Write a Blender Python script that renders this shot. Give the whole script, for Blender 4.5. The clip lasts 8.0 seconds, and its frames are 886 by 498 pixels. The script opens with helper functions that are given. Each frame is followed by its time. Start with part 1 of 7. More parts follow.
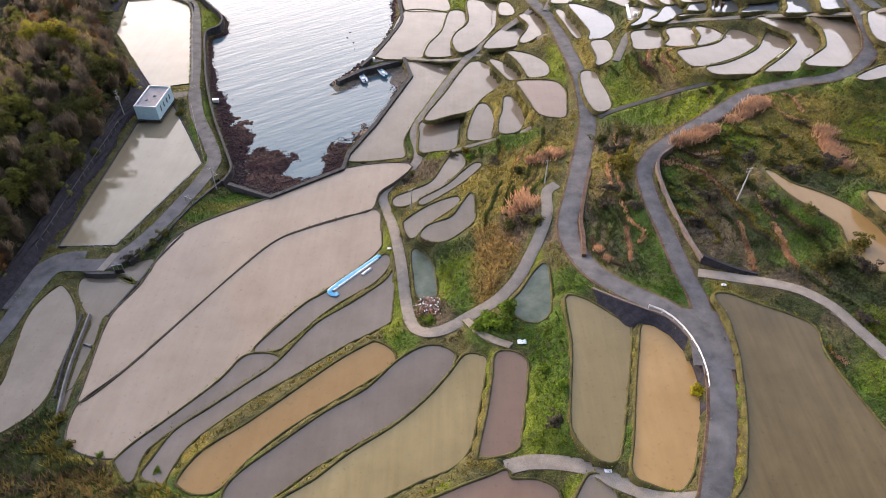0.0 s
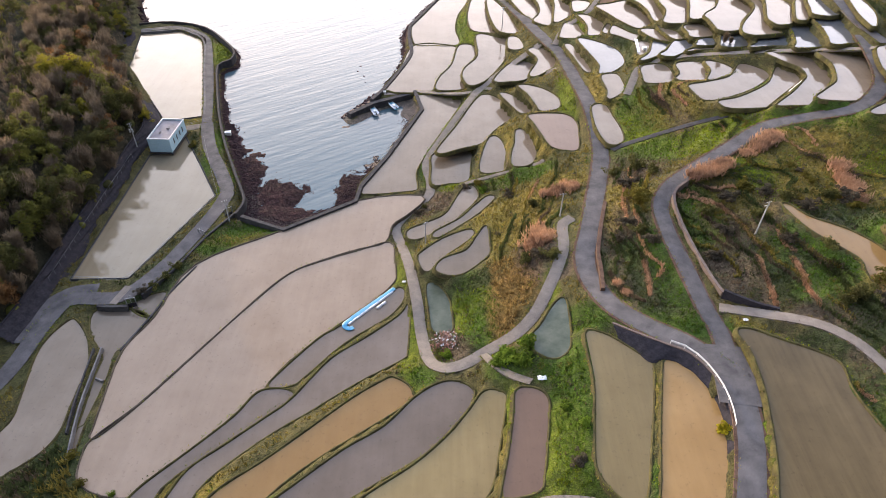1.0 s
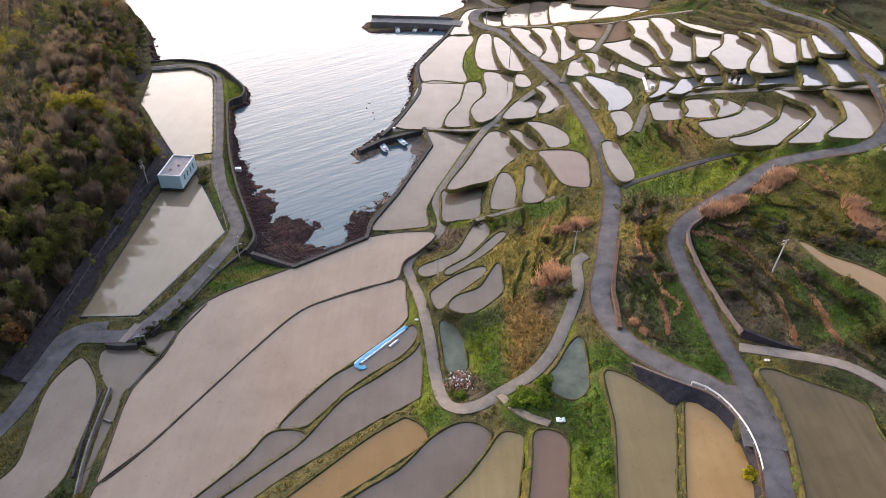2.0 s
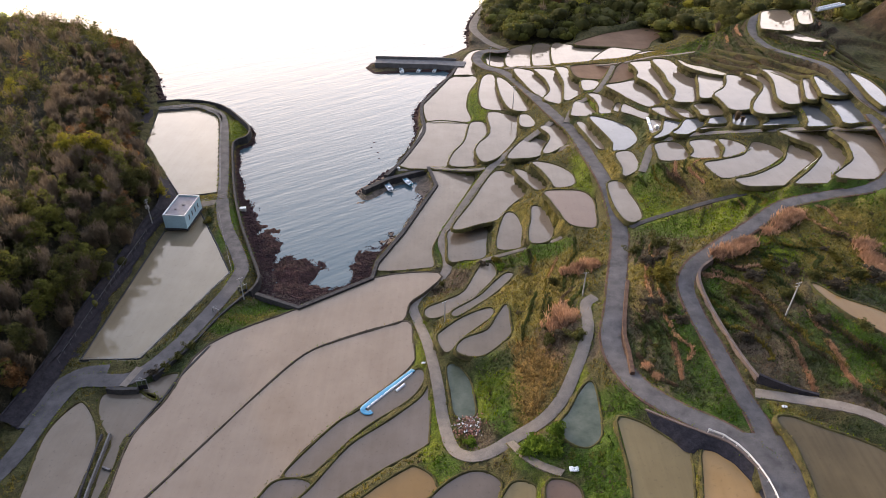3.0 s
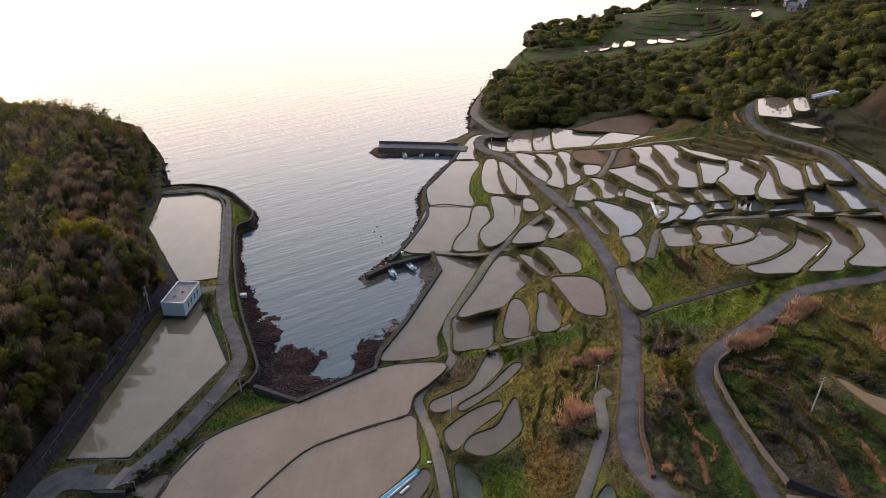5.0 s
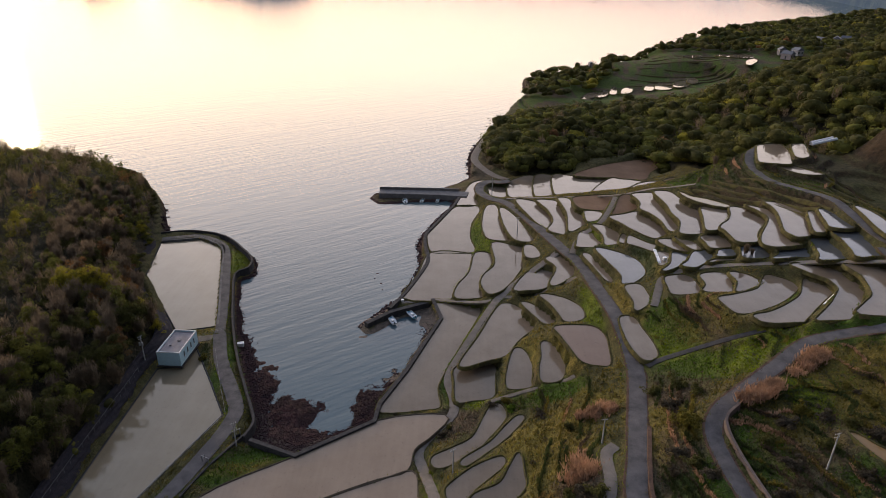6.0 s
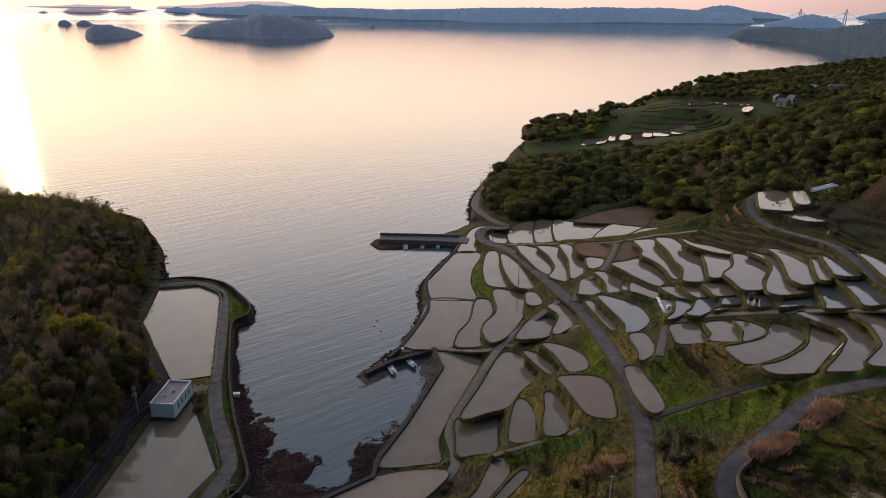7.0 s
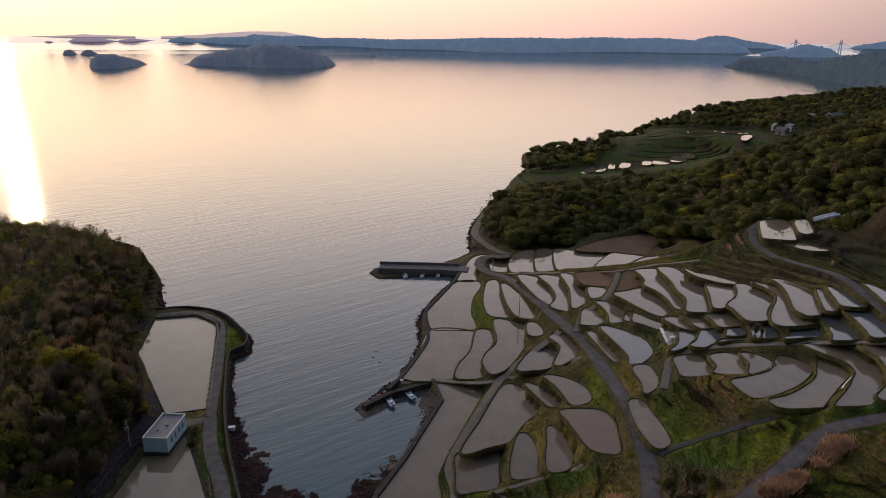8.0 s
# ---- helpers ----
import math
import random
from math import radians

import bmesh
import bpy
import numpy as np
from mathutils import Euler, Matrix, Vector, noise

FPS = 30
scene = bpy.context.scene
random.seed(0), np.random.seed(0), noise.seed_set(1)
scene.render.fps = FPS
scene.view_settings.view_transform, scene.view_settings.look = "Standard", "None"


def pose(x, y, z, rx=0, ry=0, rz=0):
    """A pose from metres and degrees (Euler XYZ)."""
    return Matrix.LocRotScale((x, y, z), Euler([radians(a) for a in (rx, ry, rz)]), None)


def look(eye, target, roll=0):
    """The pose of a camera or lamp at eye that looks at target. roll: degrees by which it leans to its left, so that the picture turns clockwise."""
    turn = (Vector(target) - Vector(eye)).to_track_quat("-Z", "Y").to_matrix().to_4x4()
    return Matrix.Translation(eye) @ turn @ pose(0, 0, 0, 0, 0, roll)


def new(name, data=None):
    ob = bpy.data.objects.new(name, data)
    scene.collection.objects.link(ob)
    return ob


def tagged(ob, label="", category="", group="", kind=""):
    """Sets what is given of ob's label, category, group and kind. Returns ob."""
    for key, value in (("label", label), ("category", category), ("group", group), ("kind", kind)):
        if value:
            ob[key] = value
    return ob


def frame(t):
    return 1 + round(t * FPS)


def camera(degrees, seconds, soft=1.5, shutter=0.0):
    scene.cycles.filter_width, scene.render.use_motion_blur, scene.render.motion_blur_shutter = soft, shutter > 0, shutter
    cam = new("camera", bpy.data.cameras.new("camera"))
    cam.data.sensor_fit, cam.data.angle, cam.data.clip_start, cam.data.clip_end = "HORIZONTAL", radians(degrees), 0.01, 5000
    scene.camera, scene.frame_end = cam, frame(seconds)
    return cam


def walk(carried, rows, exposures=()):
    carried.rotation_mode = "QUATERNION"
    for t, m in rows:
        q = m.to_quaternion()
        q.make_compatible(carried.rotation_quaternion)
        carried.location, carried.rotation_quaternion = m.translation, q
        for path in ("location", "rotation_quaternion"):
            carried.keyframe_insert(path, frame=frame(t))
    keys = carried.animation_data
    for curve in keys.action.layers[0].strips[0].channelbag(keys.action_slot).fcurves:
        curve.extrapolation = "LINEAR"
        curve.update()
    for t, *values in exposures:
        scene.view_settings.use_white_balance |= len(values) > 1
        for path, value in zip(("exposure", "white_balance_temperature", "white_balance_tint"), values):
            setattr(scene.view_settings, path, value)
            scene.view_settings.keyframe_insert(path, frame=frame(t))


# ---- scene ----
# ---------------------------------------------------------------- camera and its way
cam = camera(68.5, 8.0, 0.8)
ROWS = [
    (0, 0.00, 0.00, 99.15, 0.00, -43.23, -0.88),
    (0.5, -1.58, 0.59, 99.17, 0.01, -41.97, -0.91),
    (1, -3.11, 1.14, 99.21, 0.10, -40.67, -0.86),
    (1.5, -4.52, 1.73, 99.26, 0.20, -39.26, -0.83),
    (3, -7.21, 4.34, 99.49, 0.30, -34.67, -0.76),
    (3.5, -7.69, 5.38, 99.56, 0.33, -33.02, -0.70),
    (4, -8.07, 6.47, 99.62, 0.36, -31.35, -0.68),
    (4.5, -8.41, 7.61, 99.69, 0.35, -29.67, -0.68),
    (6, -8.94, 11.12, 100.16, 0.40, -24.15, -0.58),
    (6.5, -9.05, 12.25, 100.32, 0.43, -22.19, -0.58),
    (7, -9.14, 13.38, 100.43, 0.45, -20.30, -0.57),
    (7.5, -9.16, 14.55, 100.50, 0.47, -18.82, -0.57),
    (8, -9.13, 15.71, 100.53, 0.48, -17.94, -0.59),
]


def eye_pose(x, y, z, yaw, pitch, roll):
    a, b = radians(yaw), radians(pitch)
    way = Vector((-math.sin(a) * math.cos(b), math.cos(a) * math.cos(b), math.sin(b)))
    eye = Vector((x, y, z))
    return look(eye, eye + way * 100, -roll)


EXPOSURES = [(0.0, 0.62), (1.5, 0.52), (3.0, 0.18), (4.5, -0.30), (6.0, -0.88), (7.0, -1.26), (8.0, -1.52)]
walk(cam, [(r[0], eye_pose(*r[1:])) for r in ROWS], EXPOSURES)

# ---------------------------------------------------------------- sky and sun
SUN_AZ, SUN_EL = -34.0, 9.0          # degrees from north (+y), above the horizon
world = bpy.data.worlds.new("sky")
scene.world = world
world.use_nodes = True
wn, wl = world.node_tree.nodes, world.node_tree.links
sky = wn.new("ShaderNodeTexSky")
sky.sky_type, sky.sun_disc = "NISHITA", False
sky.sun_elevation, sky.sun_rotation = radians(SUN_EL), radians(SUN_AZ)
sky.air_density, sky.dust_density, sky.ozone_density = 1.0, 1.5, 1.0
# evening haze: pink and pale at the horizon, blue-grey overhead
tc, sep, haze = wn.new("ShaderNodeTexCoord"), wn.new("ShaderNodeSeparateXYZ"), wn.new("ShaderNodeValToRGB")
wl.new(tc.outputs["Generated"], sep.inputs[0])
wl.new(sep.outputs[2], haze.inputs[0])
STOPS = [(0.0, (1.42, 0.90, 0.78)), (0.07, (1.76, 1.18, 0.92)), (0.16, (2.92, 2.27, 1.74)), (0.34, (2.5, 2.30, 2.38)), (0.62, (1.08, 1.20, 1.52)), (1.0, (0.42, 0.52, 0.78))]
ramp = haze.color_ramp
while len(ramp.elements) < len(STOPS):
    ramp.elements.new(0.5)
for e, (p, c) in zip(ramp.elements, STOPS):
    e.position, e.color = p, (*c, 1)
# the haze is brightest on the sun's side
nrm, dot = wn.new("ShaderNodeVectorMath"), wn.new("ShaderNodeVectorMath")
nrm.operation, dot.operation = "NORMALIZE", "DOT_PRODUCT"
wl.new(tc.outputs["Generated"], nrm.inputs[0])
wl.new(nrm.outputs[0], dot.inputs[0])
dot.inputs[1].default_value = (-0.5, 0.8, 0.33)
side = wn.new("ShaderNodeMapRange")
side.interpolation_type = "SMOOTHSTEP"
for k, v in (("From Min", -0.15), ("From Max", 1.0), ("To Min", 0.2), ("To Max", 2.25)):
    side.inputs[k].default_value = v
wl.new(dot.outputs["Value"], side.inputs[0])
tint = wn.new("ShaderNodeMix")
tint.data_type = "RGBA"
warm = wn.new("ShaderNodeMapRange")
warm.inputs["From Min"].default_value, warm.inputs["From Max"].default_value = 0.2, 0.95
wl.new(dot.outputs["Value"], warm.inputs[0])
wl.new(warm.outputs[0], tint.inputs[0])
tint.inputs[6].default_value, tint.inputs[7].default_value = (0.86, 0.97, 1.16, 1), (1.06, 1.0, 0.93, 1)
hued = wn.new("ShaderNodeMix")
hued.data_type, hued.blend_type = "RGBA", "MULTIPLY"
hued.inputs[0].default_value = 1.0
wl.new(haze.outputs[0], hued.inputs[6])
wl.new(tint.outputs[2], hued.inputs[7])
lit = wn.new("ShaderNodeVectorMath")
lit.operation = "SCALE"
wl.new(hued.outputs[2], lit.inputs[0])
wl.new(side.outputs[0], lit.inputs[3])
both = wn.new("ShaderNodeMix")
both.data_type, both.blend_type = "RGBA", "ADD"
both.inputs[0].default_value = 1.0
dim = wn.new("ShaderNodeMix")
dim.data_type, dim.blend_type = "RGBA", "MULTIPLY"
dim.inputs[0].default_value, dim.inputs[7].default_value = 1.0, (0.031, 0.031, 0.031, 1)
wl.new(sky.outputs[0], dim.inputs[6])
wl.new(dim.outputs[2], both.inputs[6])
wl.new(lit.outputs[0], both.inputs[7])
wl.new(both.outputs[2], wn["Background"].inputs[0])
wn["Background"].inputs[1].default_value = 1.0
sun = new("sun", bpy.data.lights.new("sun", "SUN"))
sun.data.energy, sun.data.angle, sun.data.color = 3.1, radians(1.5), (1.0, 0.74, 0.42)
sun.matrix_world = look((-math.sin(radians(-SUN_AZ)) * 500, math.cos(radians(SUN_AZ)) * 500, 500 * math.tan(radians(SUN_EL))), (0, 0, 0))

# ---------------------------------------------------------------- materials


def node_mat(name, rough=0.8, metal=0.0, ior=1.45):
    m = bpy.data.materials.new(name)
    m.use_nodes = True
    nt = m.node_tree
    b = nt.nodes["Principled BSDF"]
    b.inputs["Roughness"].default_value, b.inputs["Metallic"].default_value, b.inputs["IOR"].default_value = rough, metal, ior
    if rough >= 0.8:
        b.inputs["Specular IOR Level"].default_value = 0.12
    return m, nt, b


def noise_ramp(nt, scale, stops, detail=6.0, rough=0.6, vec=None, kind="noise"):
    """A colour ramp over noise at world size; scale is waves a metre."""
    geo = nt.nodes.new("ShaderNodeNewGeometry")
    if kind == "noise":
        t = nt.nodes.new("ShaderNodeTexNoise")
        t.inputs["Detail"].default_value, t.inputs["Roughness"].default_value = detail, rough
    else:
        t = nt.nodes.new("ShaderNodeTexVoronoi")
    t.inputs["Scale"].default_value = scale
    nt.links.new(vec if vec else geo.outputs["Position"], t.inputs["Vector"])
    r = nt.nodes.new("ShaderNodeValToRGB")
    while len(r.color_ramp.elements) < len(stops):
        r.color_ramp.elements.new(0.5)
    for e, (p, c) in zip(r.color_ramp.elements, stops):
        e.position, e.color = p, (*c, 1)
    nt.links.new(t.outputs[0], r.inputs[0])
    return r.outputs[0], t.outputs[0]


def mixed(nt, fac, a, b, kind="MIX"):
    m = nt.nodes.new("ShaderNodeMix")
    m.data_type, m.blend_type = "RGBA", kind
    for sock, v in ((m.inputs[0], fac), (m.inputs[6], a), (m.inputs[7], b)):
        if isinstance(v, (int, float)):
            sock.default_value = v
        elif isinstance(v, tuple):
            sock.default_value = (*v, 1)
        else:
            nt.links.new(v, sock)
    return m.outputs[2]


def bumped(nt, b, height, strength, distance):
    n = nt.nodes.new("ShaderNodeBump")
    n.inputs["Strength"].default_value, n.inputs["Distance"].default_value = strength, distance
    nt.links.new(height, n.inputs["Height"])
    nt.links.new(n.outputs[0], b.inputs["Normal"])


def plain(name, c1, c2, scale=1.5, rough=0.8, bump=0.4, dist=0.05, fine=8.0, metal=0.0):
    m, nt, b = node_mat(name, rough, metal)
    col, h = noise_ramp(nt, scale, [(0.3, c1), (0.7, c2)])
    col2, h2 = noise_ramp(nt, fine, [(0.3, (0.72, 0.72, 0.72)), (0.7, (1.15, 1.15, 1.15))])
    out = mixed(nt, 1.0, col, col2, "MULTIPLY")
    nt.links.new(out, b.inputs["Base Color"])
    if bump:
        bumped(nt, b, h2, bump, dist)
    return m


def water_mat(name, c1, c2, rough=0.04, ripple=0.0, scale=0.12, film=0.27, rake=0.045):
    """Shallow muddy water: the mud's colour under a clear, still surface."""
    m, nt, b = node_mat(name, rough, 0, 1.33)
    b.inputs["Specular IOR Level"].default_value = film
    col, h = noise_ramp(nt, scale, [(0.3, c1), (0.72, c2)], 4)
    oi = nt.nodes.new("ShaderNodeObjectInfo")
    hs = nt.nodes.new("ShaderNodeHueSaturation")
    mr = nt.nodes.new("ShaderNodeMapRange")
    mr.inputs["To Min"].default_value, mr.inputs["To Max"].default_value = 0.82, 1.15
    nt.links.new(oi.outputs["Random"], mr.inputs[0])
    nt.links.new(mr.outputs[0], hs.inputs["Value"])
    nt.links.new(col, hs.inputs["Color"])
    mp = nt.nodes.new("ShaderNodeMapping")
    mp.inputs["Rotation"].default_value, mp.inputs["Scale"].default_value = (0, 0, radians(-28)), (1.1, 0.07, 1.0)
    geo = nt.nodes.new("ShaderNodeNewGeometry")
    nt.links.new(geo.outputs["Position"], mp.inputs[0])
    streak, _ = noise_ramp(nt, 0.9, [(0.3, (1 - rake, 1 - rake * 1.08, 1 - rake * 1.15)), (0.7, (1 + rake * 0.6, 1 + rake * 0.6, 1 + rake * 0.6))], 4, 0.6, mp.outputs[0])
    spots, _ = noise_ramp(nt, 1.6, [(0.28, (0.8, 0.8, 0.8)), (0.4, (1, 1, 1))], 4, 0.6)
    nt.links.new(mixed(nt, 1.0, mixed(nt, 1.0, hs.outputs[0], streak, "MULTIPLY"), spots, "MULTIPLY"), b.inputs["Base Color"])
    if ripple:
        _, h2 = noise_ramp(nt, 1.6, [(0, (0, 0, 0)), (1, (1, 1, 1))], 3)
        bumped(nt, b, h2, ripple, 0.02)
    return m


M_TAN = water_mat("tan_muddy_water", (0.126, 0.098, 0.070), (0.168, 0.134, 0.100))
M_UMBER = water_mat("umber_muddy_water", (0.080, 0.058, 0.025), (0.114, 0.083, 0.038), rake=0.16)
M_STRAW = water_mat("yellowish_muddy_water", (0.138, 0.104, 0.046), (0.175, 0.134, 0.063), rake=0.08)
M_PINK = water_mat("pinkish_muddy_water", (0.236, 0.176, 0.124), (0.284, 0.218, 0.160))
# dull brown: mud, with the reflection of the woods painted into the colour
M_MUD_REFLECTION = water_mat("brown_mud_woods_reflection", (0.105, 0.062, 0.036), (0.150, 0.092, 0.056), 0.6, 0, 0.12, 0.06)
M_ORANGE = water_mat("orange_muddy_water", (0.200, 0.120, 0.044), (0.240, 0.150, 0.062))
M_GREY = water_mat("grey_wet_mud", (0.105, 0.082, 0.062), (0.14, 0.112, 0.09), 0.10)
M_BROWN = water_mat("brown_wet_mud", (0.120, 0.076, 0.052), (0.152, 0.100, 0.068), 0.14)
# bluish grey base colour: part of the sky's reflection is painted in
M_CLEAR = water_mat("clear_water_sky_tint", (0.072, 0.076, 0.078), (0.108, 0.110, 0.112), 0.03, 0, 0.12, 0.5)
M_RESERVOIR = water_mat("olive_reservoir_water", (0.168, 0.134, 0.084), (0.196, 0.158, 0.104), 0.02, 0, 0.12, 0.5)
M_POND = water_mat("green_pond_water", (0.055, 0.07, 0.045), (0.12, 0.13, 0.095), 0.25, 0, 0.35)
M_ASPHALT = plain("worn_asphalt", (0.056, 0.053, 0.055), (0.124, 0.116, 0.113), 0.35, 0.85, 0.2, 0.02)
M_CONCRETE = plain("pale_lane_concrete", (0.140, 0.120, 0.102), (0.205, 0.177, 0.150), 0.6, 0.85, 0.2, 0.02)
M_GRAVEL = plain("gravel_path", (0.108, 0.092, 0.076), (0.18, 0.156, 0.13), 0.8, 0.95, 0.5, 0.04)
M_WALL = plain("sea_wall_concrete", (0.031, 0.029, 0.031), (0.068, 0.065, 0.063), 0.7, 0.9, 0.4, 0.05)
M_JETTY = plain("jetty_concrete", (0.10, 0.095, 0.095), (0.19, 0.18, 0.17), 0.4, 0.9, 0.3, 0.05)
M_BUND = plain("grassy_bank", (0.034, 0.028, 0.016), (0.102, 0.090, 0.030), 0.55, 0.95, 0.8, 0.1, 5.0)
M_MUDBUND = plain("trodden_mud_bund", (0.062, 0.048, 0.034), (0.125, 0.100, 0.074), 0.6, 0.95, 0.6, 0.05, 5.0)
M_EARTH = plain("bare_reddish_earth", (0.060, 0.036, 0.026), (0.125, 0.080, 0.058), 0.7, 0.95, 0.7, 0.08, 5.0)
M_BARK = plain("tree_bark", (0.041, 0.034, 0.027), (0.082, 0.068, 0.054), 3, 0.95)


def ground_mat():
    """Soil and plant cover: the cover's own colour from the plan, broken up by growth at three sizes."""
    m, nt, b = node_mat("terrace_ground", 0.95)
    at = nt.nodes.new("ShaderNodeAttribute")
    at.attribute_name = "cover"
    big, _ = noise_ramp(nt, 0.09, [(0.3, (0.75, 0.85, 0.75)), (0.7, (1.25, 1.12, 1.1))], 5)
    mid, h1 = noise_ramp(nt, 0.7, [(0.3, (0.5, 0.55, 0.5)), (0.7, (1.4, 1.35, 1.25))], 6)
    fine, h2 = noise_ramp(nt, 4.0, [(0.3, (0.42, 0.42, 0.42)), (0.7, (1.55, 1.55, 1.48))], 5)
    c = mixed(nt, 1.0, mixed(nt, 1.0, mixed(nt, 1.0, at.outputs["Color"], big, "MULTIPLY"), mid, "MULTIPLY"), fine, "MULTIPLY")
    dead, _ = noise_ramp(nt, 1.7, [(0.46, (0, 0, 0)), (0.70, (0.42, 0.42, 0.42))], 8, 0.7)
    dark, _ = noise_ramp(nt, 0.33, [(0.50, (0, 0, 0)), (0.66, (0.25, 0.25, 0.25))], 8, 0.7)
    soil = nt.nodes.new("ShaderNodeMath")
    soil.operation = "MULTIPLY"
    nt.links.new(dead, soil.inputs[0])
    nt.links.new(at.outputs["Alpha"], soil.inputs[1])
    c = mixed(nt, soil.outputs[0], c, mixed(nt, 1.0, (0.085, 0.070, 0.046), fine, "MULTIPLY"))
    c = mixed(nt, dark, c, mixed(nt, 1.0, (0.030, 0.030, 0.019), fine, "MULTIPLY"))
    nt.links.new(c, b.inputs["Base Color"])
    bumped(nt, b, mixed(nt, 0.5, h1, h2), 1.0, 0.7)
    return m


def sea_mat():
    """Long fine ripples over a faint swell."""
    m, nt, b = node_mat("sea_water", 0.065, 0, 1.33)
    b.inputs["Base Color"].default_value = (0.055, 0.085, 0.098, 1)
    geo = nt.nodes.new("ShaderNodeNewGeometry")

    def layer(turn, sx, sy, scale, detail):
        mp = nt.nodes.new("ShaderNodeMapping")
        mp.vector_type = "TEXTURE"
        mp.inputs["Rotation"].default_value, mp.inputs["Scale"].default_value = (0, 0, radians(turn)), (1 / sx, 1 / sy, 1.0)
        nt.links.new(geo.outputs["Position"], mp.inputs[0])
        return noise_ramp(nt, scale, [(0, (0, 0, 0)), (1, (1, 1, 1))], detail, 0.5, mp.outputs[0])[1]

    h1, h2, h3 = layer(40, 0.10, 1.0, 0.27, 2), layer(31, 0.15, 1.0, 0.85, 3), layer(20, 0.4, 1.0, 0.03, 3)
    s1, s2 = nt.nodes.new("ShaderNodeMath"), nt.nodes.new("ShaderNodeMath")
    s1.operation = s2.operation = "MULTIPLY_ADD"
    s1.inputs[1].default_value, s2.inputs[1].default_value = 0.55, 0.7
    nt.links.new(h2, s1.inputs[0])
    nt.links.new(h1, s1.inputs[2])
    nt.links.new(h3, s2.inputs[0])
    nt.links.new(s1.outputs[0], s2.inputs[2])
    bumped(nt, b, s2.outputs[0], 0.45, 0.30)
    return m


M_GROUND, M_SEA = ground_mat(), sea_mat()


def leaf_mat(name, c1, c2):
    """Leaves: small differences from leaf to leaf, larger ones from crown to crown."""
    m, nt, b = node_mat(name, 0.85)
    geo = nt.nodes.new("ShaderNodeNewGeometry")
    r = nt.nodes.new("ShaderNodeValToRGB")
    mid = [(p + q) / 2 for p, q in zip(c1, c2)]
    lo, hi = [(p + q) / 2 for p, q in zip(c1, mid)], [(p + q) / 2 for p, q in zip(c2, mid)]
    r.color_ramp.elements[0].color, r.color_ramp.elements[1].color = (*lo, 1), (*hi, 1)
    nt.links.new(geo.outputs["Random Per Island"], r.inputs[0])
    clump, _ = noise_ramp(nt, 0.22, [(0.32, (0.55, 0.55, 0.58)), (0.68, (1.45, 1.42, 1.3))], 3, 0.6)
    col = mixed(nt, 1.0, r.outputs[0], clump, "MULTIPLY")
    nt.links.new(col, b.inputs["Base Color"])
    tr, mx = nt.nodes.new("ShaderNodeBsdfTranslucent"), nt.nodes.new("ShaderNodeMixShader")
    nt.links.new(col, tr.inputs[0])
    mx.inputs[0].default_value = 0.45
    nt.links.new(b.outputs[0], mx.inputs[1])
    nt.links.new(tr.outputs[0], mx.inputs[2])
    nt.links.new(mx.outputs[0], nt.nodes["Material Output"].inputs[0])
    return m


M_LEAF = [leaf_mat("dark_evergreen_leaves", (0.046, 0.048, 0.016), (0.108, 0.106, 0.034)),
          leaf_mat("fresh_green_leaves", (0.080, 0.086, 0.020), (0.172, 0.170, 0.040)),
          leaf_mat("bare_brown_twigs", (0.108, 0.084, 0.060), (0.235, 0.182, 0.128)),
          leaf_mat("yellow_green_leaves", (0.150, 0.144, 0.018), (0.300, 0.263, 0.037)),
          leaf_mat("reddish_spring_leaves", (0.125, 0.069, 0.027), (0.237, 0.125, 0.056))]

# ---------------------------------------------------------------- mesh helpers


def mesh_data(name, verts, faces, mat, smooth=False):
    me = bpy.data.meshes.new(name)
    me.from_pydata([tuple(v) for v in verts], [], faces)
    me.materials.append(mat)
    if smooth:
        me.shade_smooth()
    return me


def built(name, verts, faces, mat, parent=None, label="", smooth=False):
    ob = new(name, mesh_data(name, verts, faces, mat, smooth))
    if parent:
        ob.parent = parent
    return tagged(ob, label)


def part(name, bm, material, parent, label=""):
    me = bpy.data.meshes.new(name)
    bm.to_mesh(me)
    bm.free()
    me.materials.append(material)
    ob = new(name, me)
    ob.parent = parent
    return tagged(ob, label)


def thing(name, label, category, group="", at=(0, 0, 0), kind=""):
    e = new(name)
    e.location = at
    e.empty_display_size = 0.3
    return tagged(e, label, category, group, kind)


def smooth_loop(pts, n=4):
    p = np.array(pts, float)
    k = len(p)
    out = []
    for i in range(k):
        a, b, c, d = p[i - 1], p[i], p[(i + 1) % k], p[(i + 2) % k]
        for s in np.arange(n) / n:
            out.append(0.5 * (2 * b + (c - a) * s + (2 * a - 5 * b + 4 * c - d) * s * s + (3 * b - a - 3 * c + d) * s ** 3))
    return np.array(out)


def smooth_line(pts, n=5):
    p = np.array(pts, float)
    p = np.vstack([2 * p[0] - p[1], p, 2 * p[-1] - p[-2]])
    out = []
    for i in range(1, len(p) - 2):
        a, b, c, d = p[i - 1], p[i], p[i + 1], p[i + 2]
        for s in np.arange(n) / n:
            out.append(0.5 * (2 * b + (c - a) * s + (2 * a - 5 * b + 4 * c - d) * s * s + (3 * b - a - 3 * c + d) * s ** 3))
    out.append(p[-2])
    return np.array(out)


def normals2(p, closed=False):
    if closed:
        t = np.roll(p, -1, 0) - np.roll(p, 1, 0)
    else:
        t = np.gradient(p, axis=0)
    t = t[:, :2] / np.maximum(np.linalg.norm(t[:, :2], axis=1, keepdims=True), 1e-6)
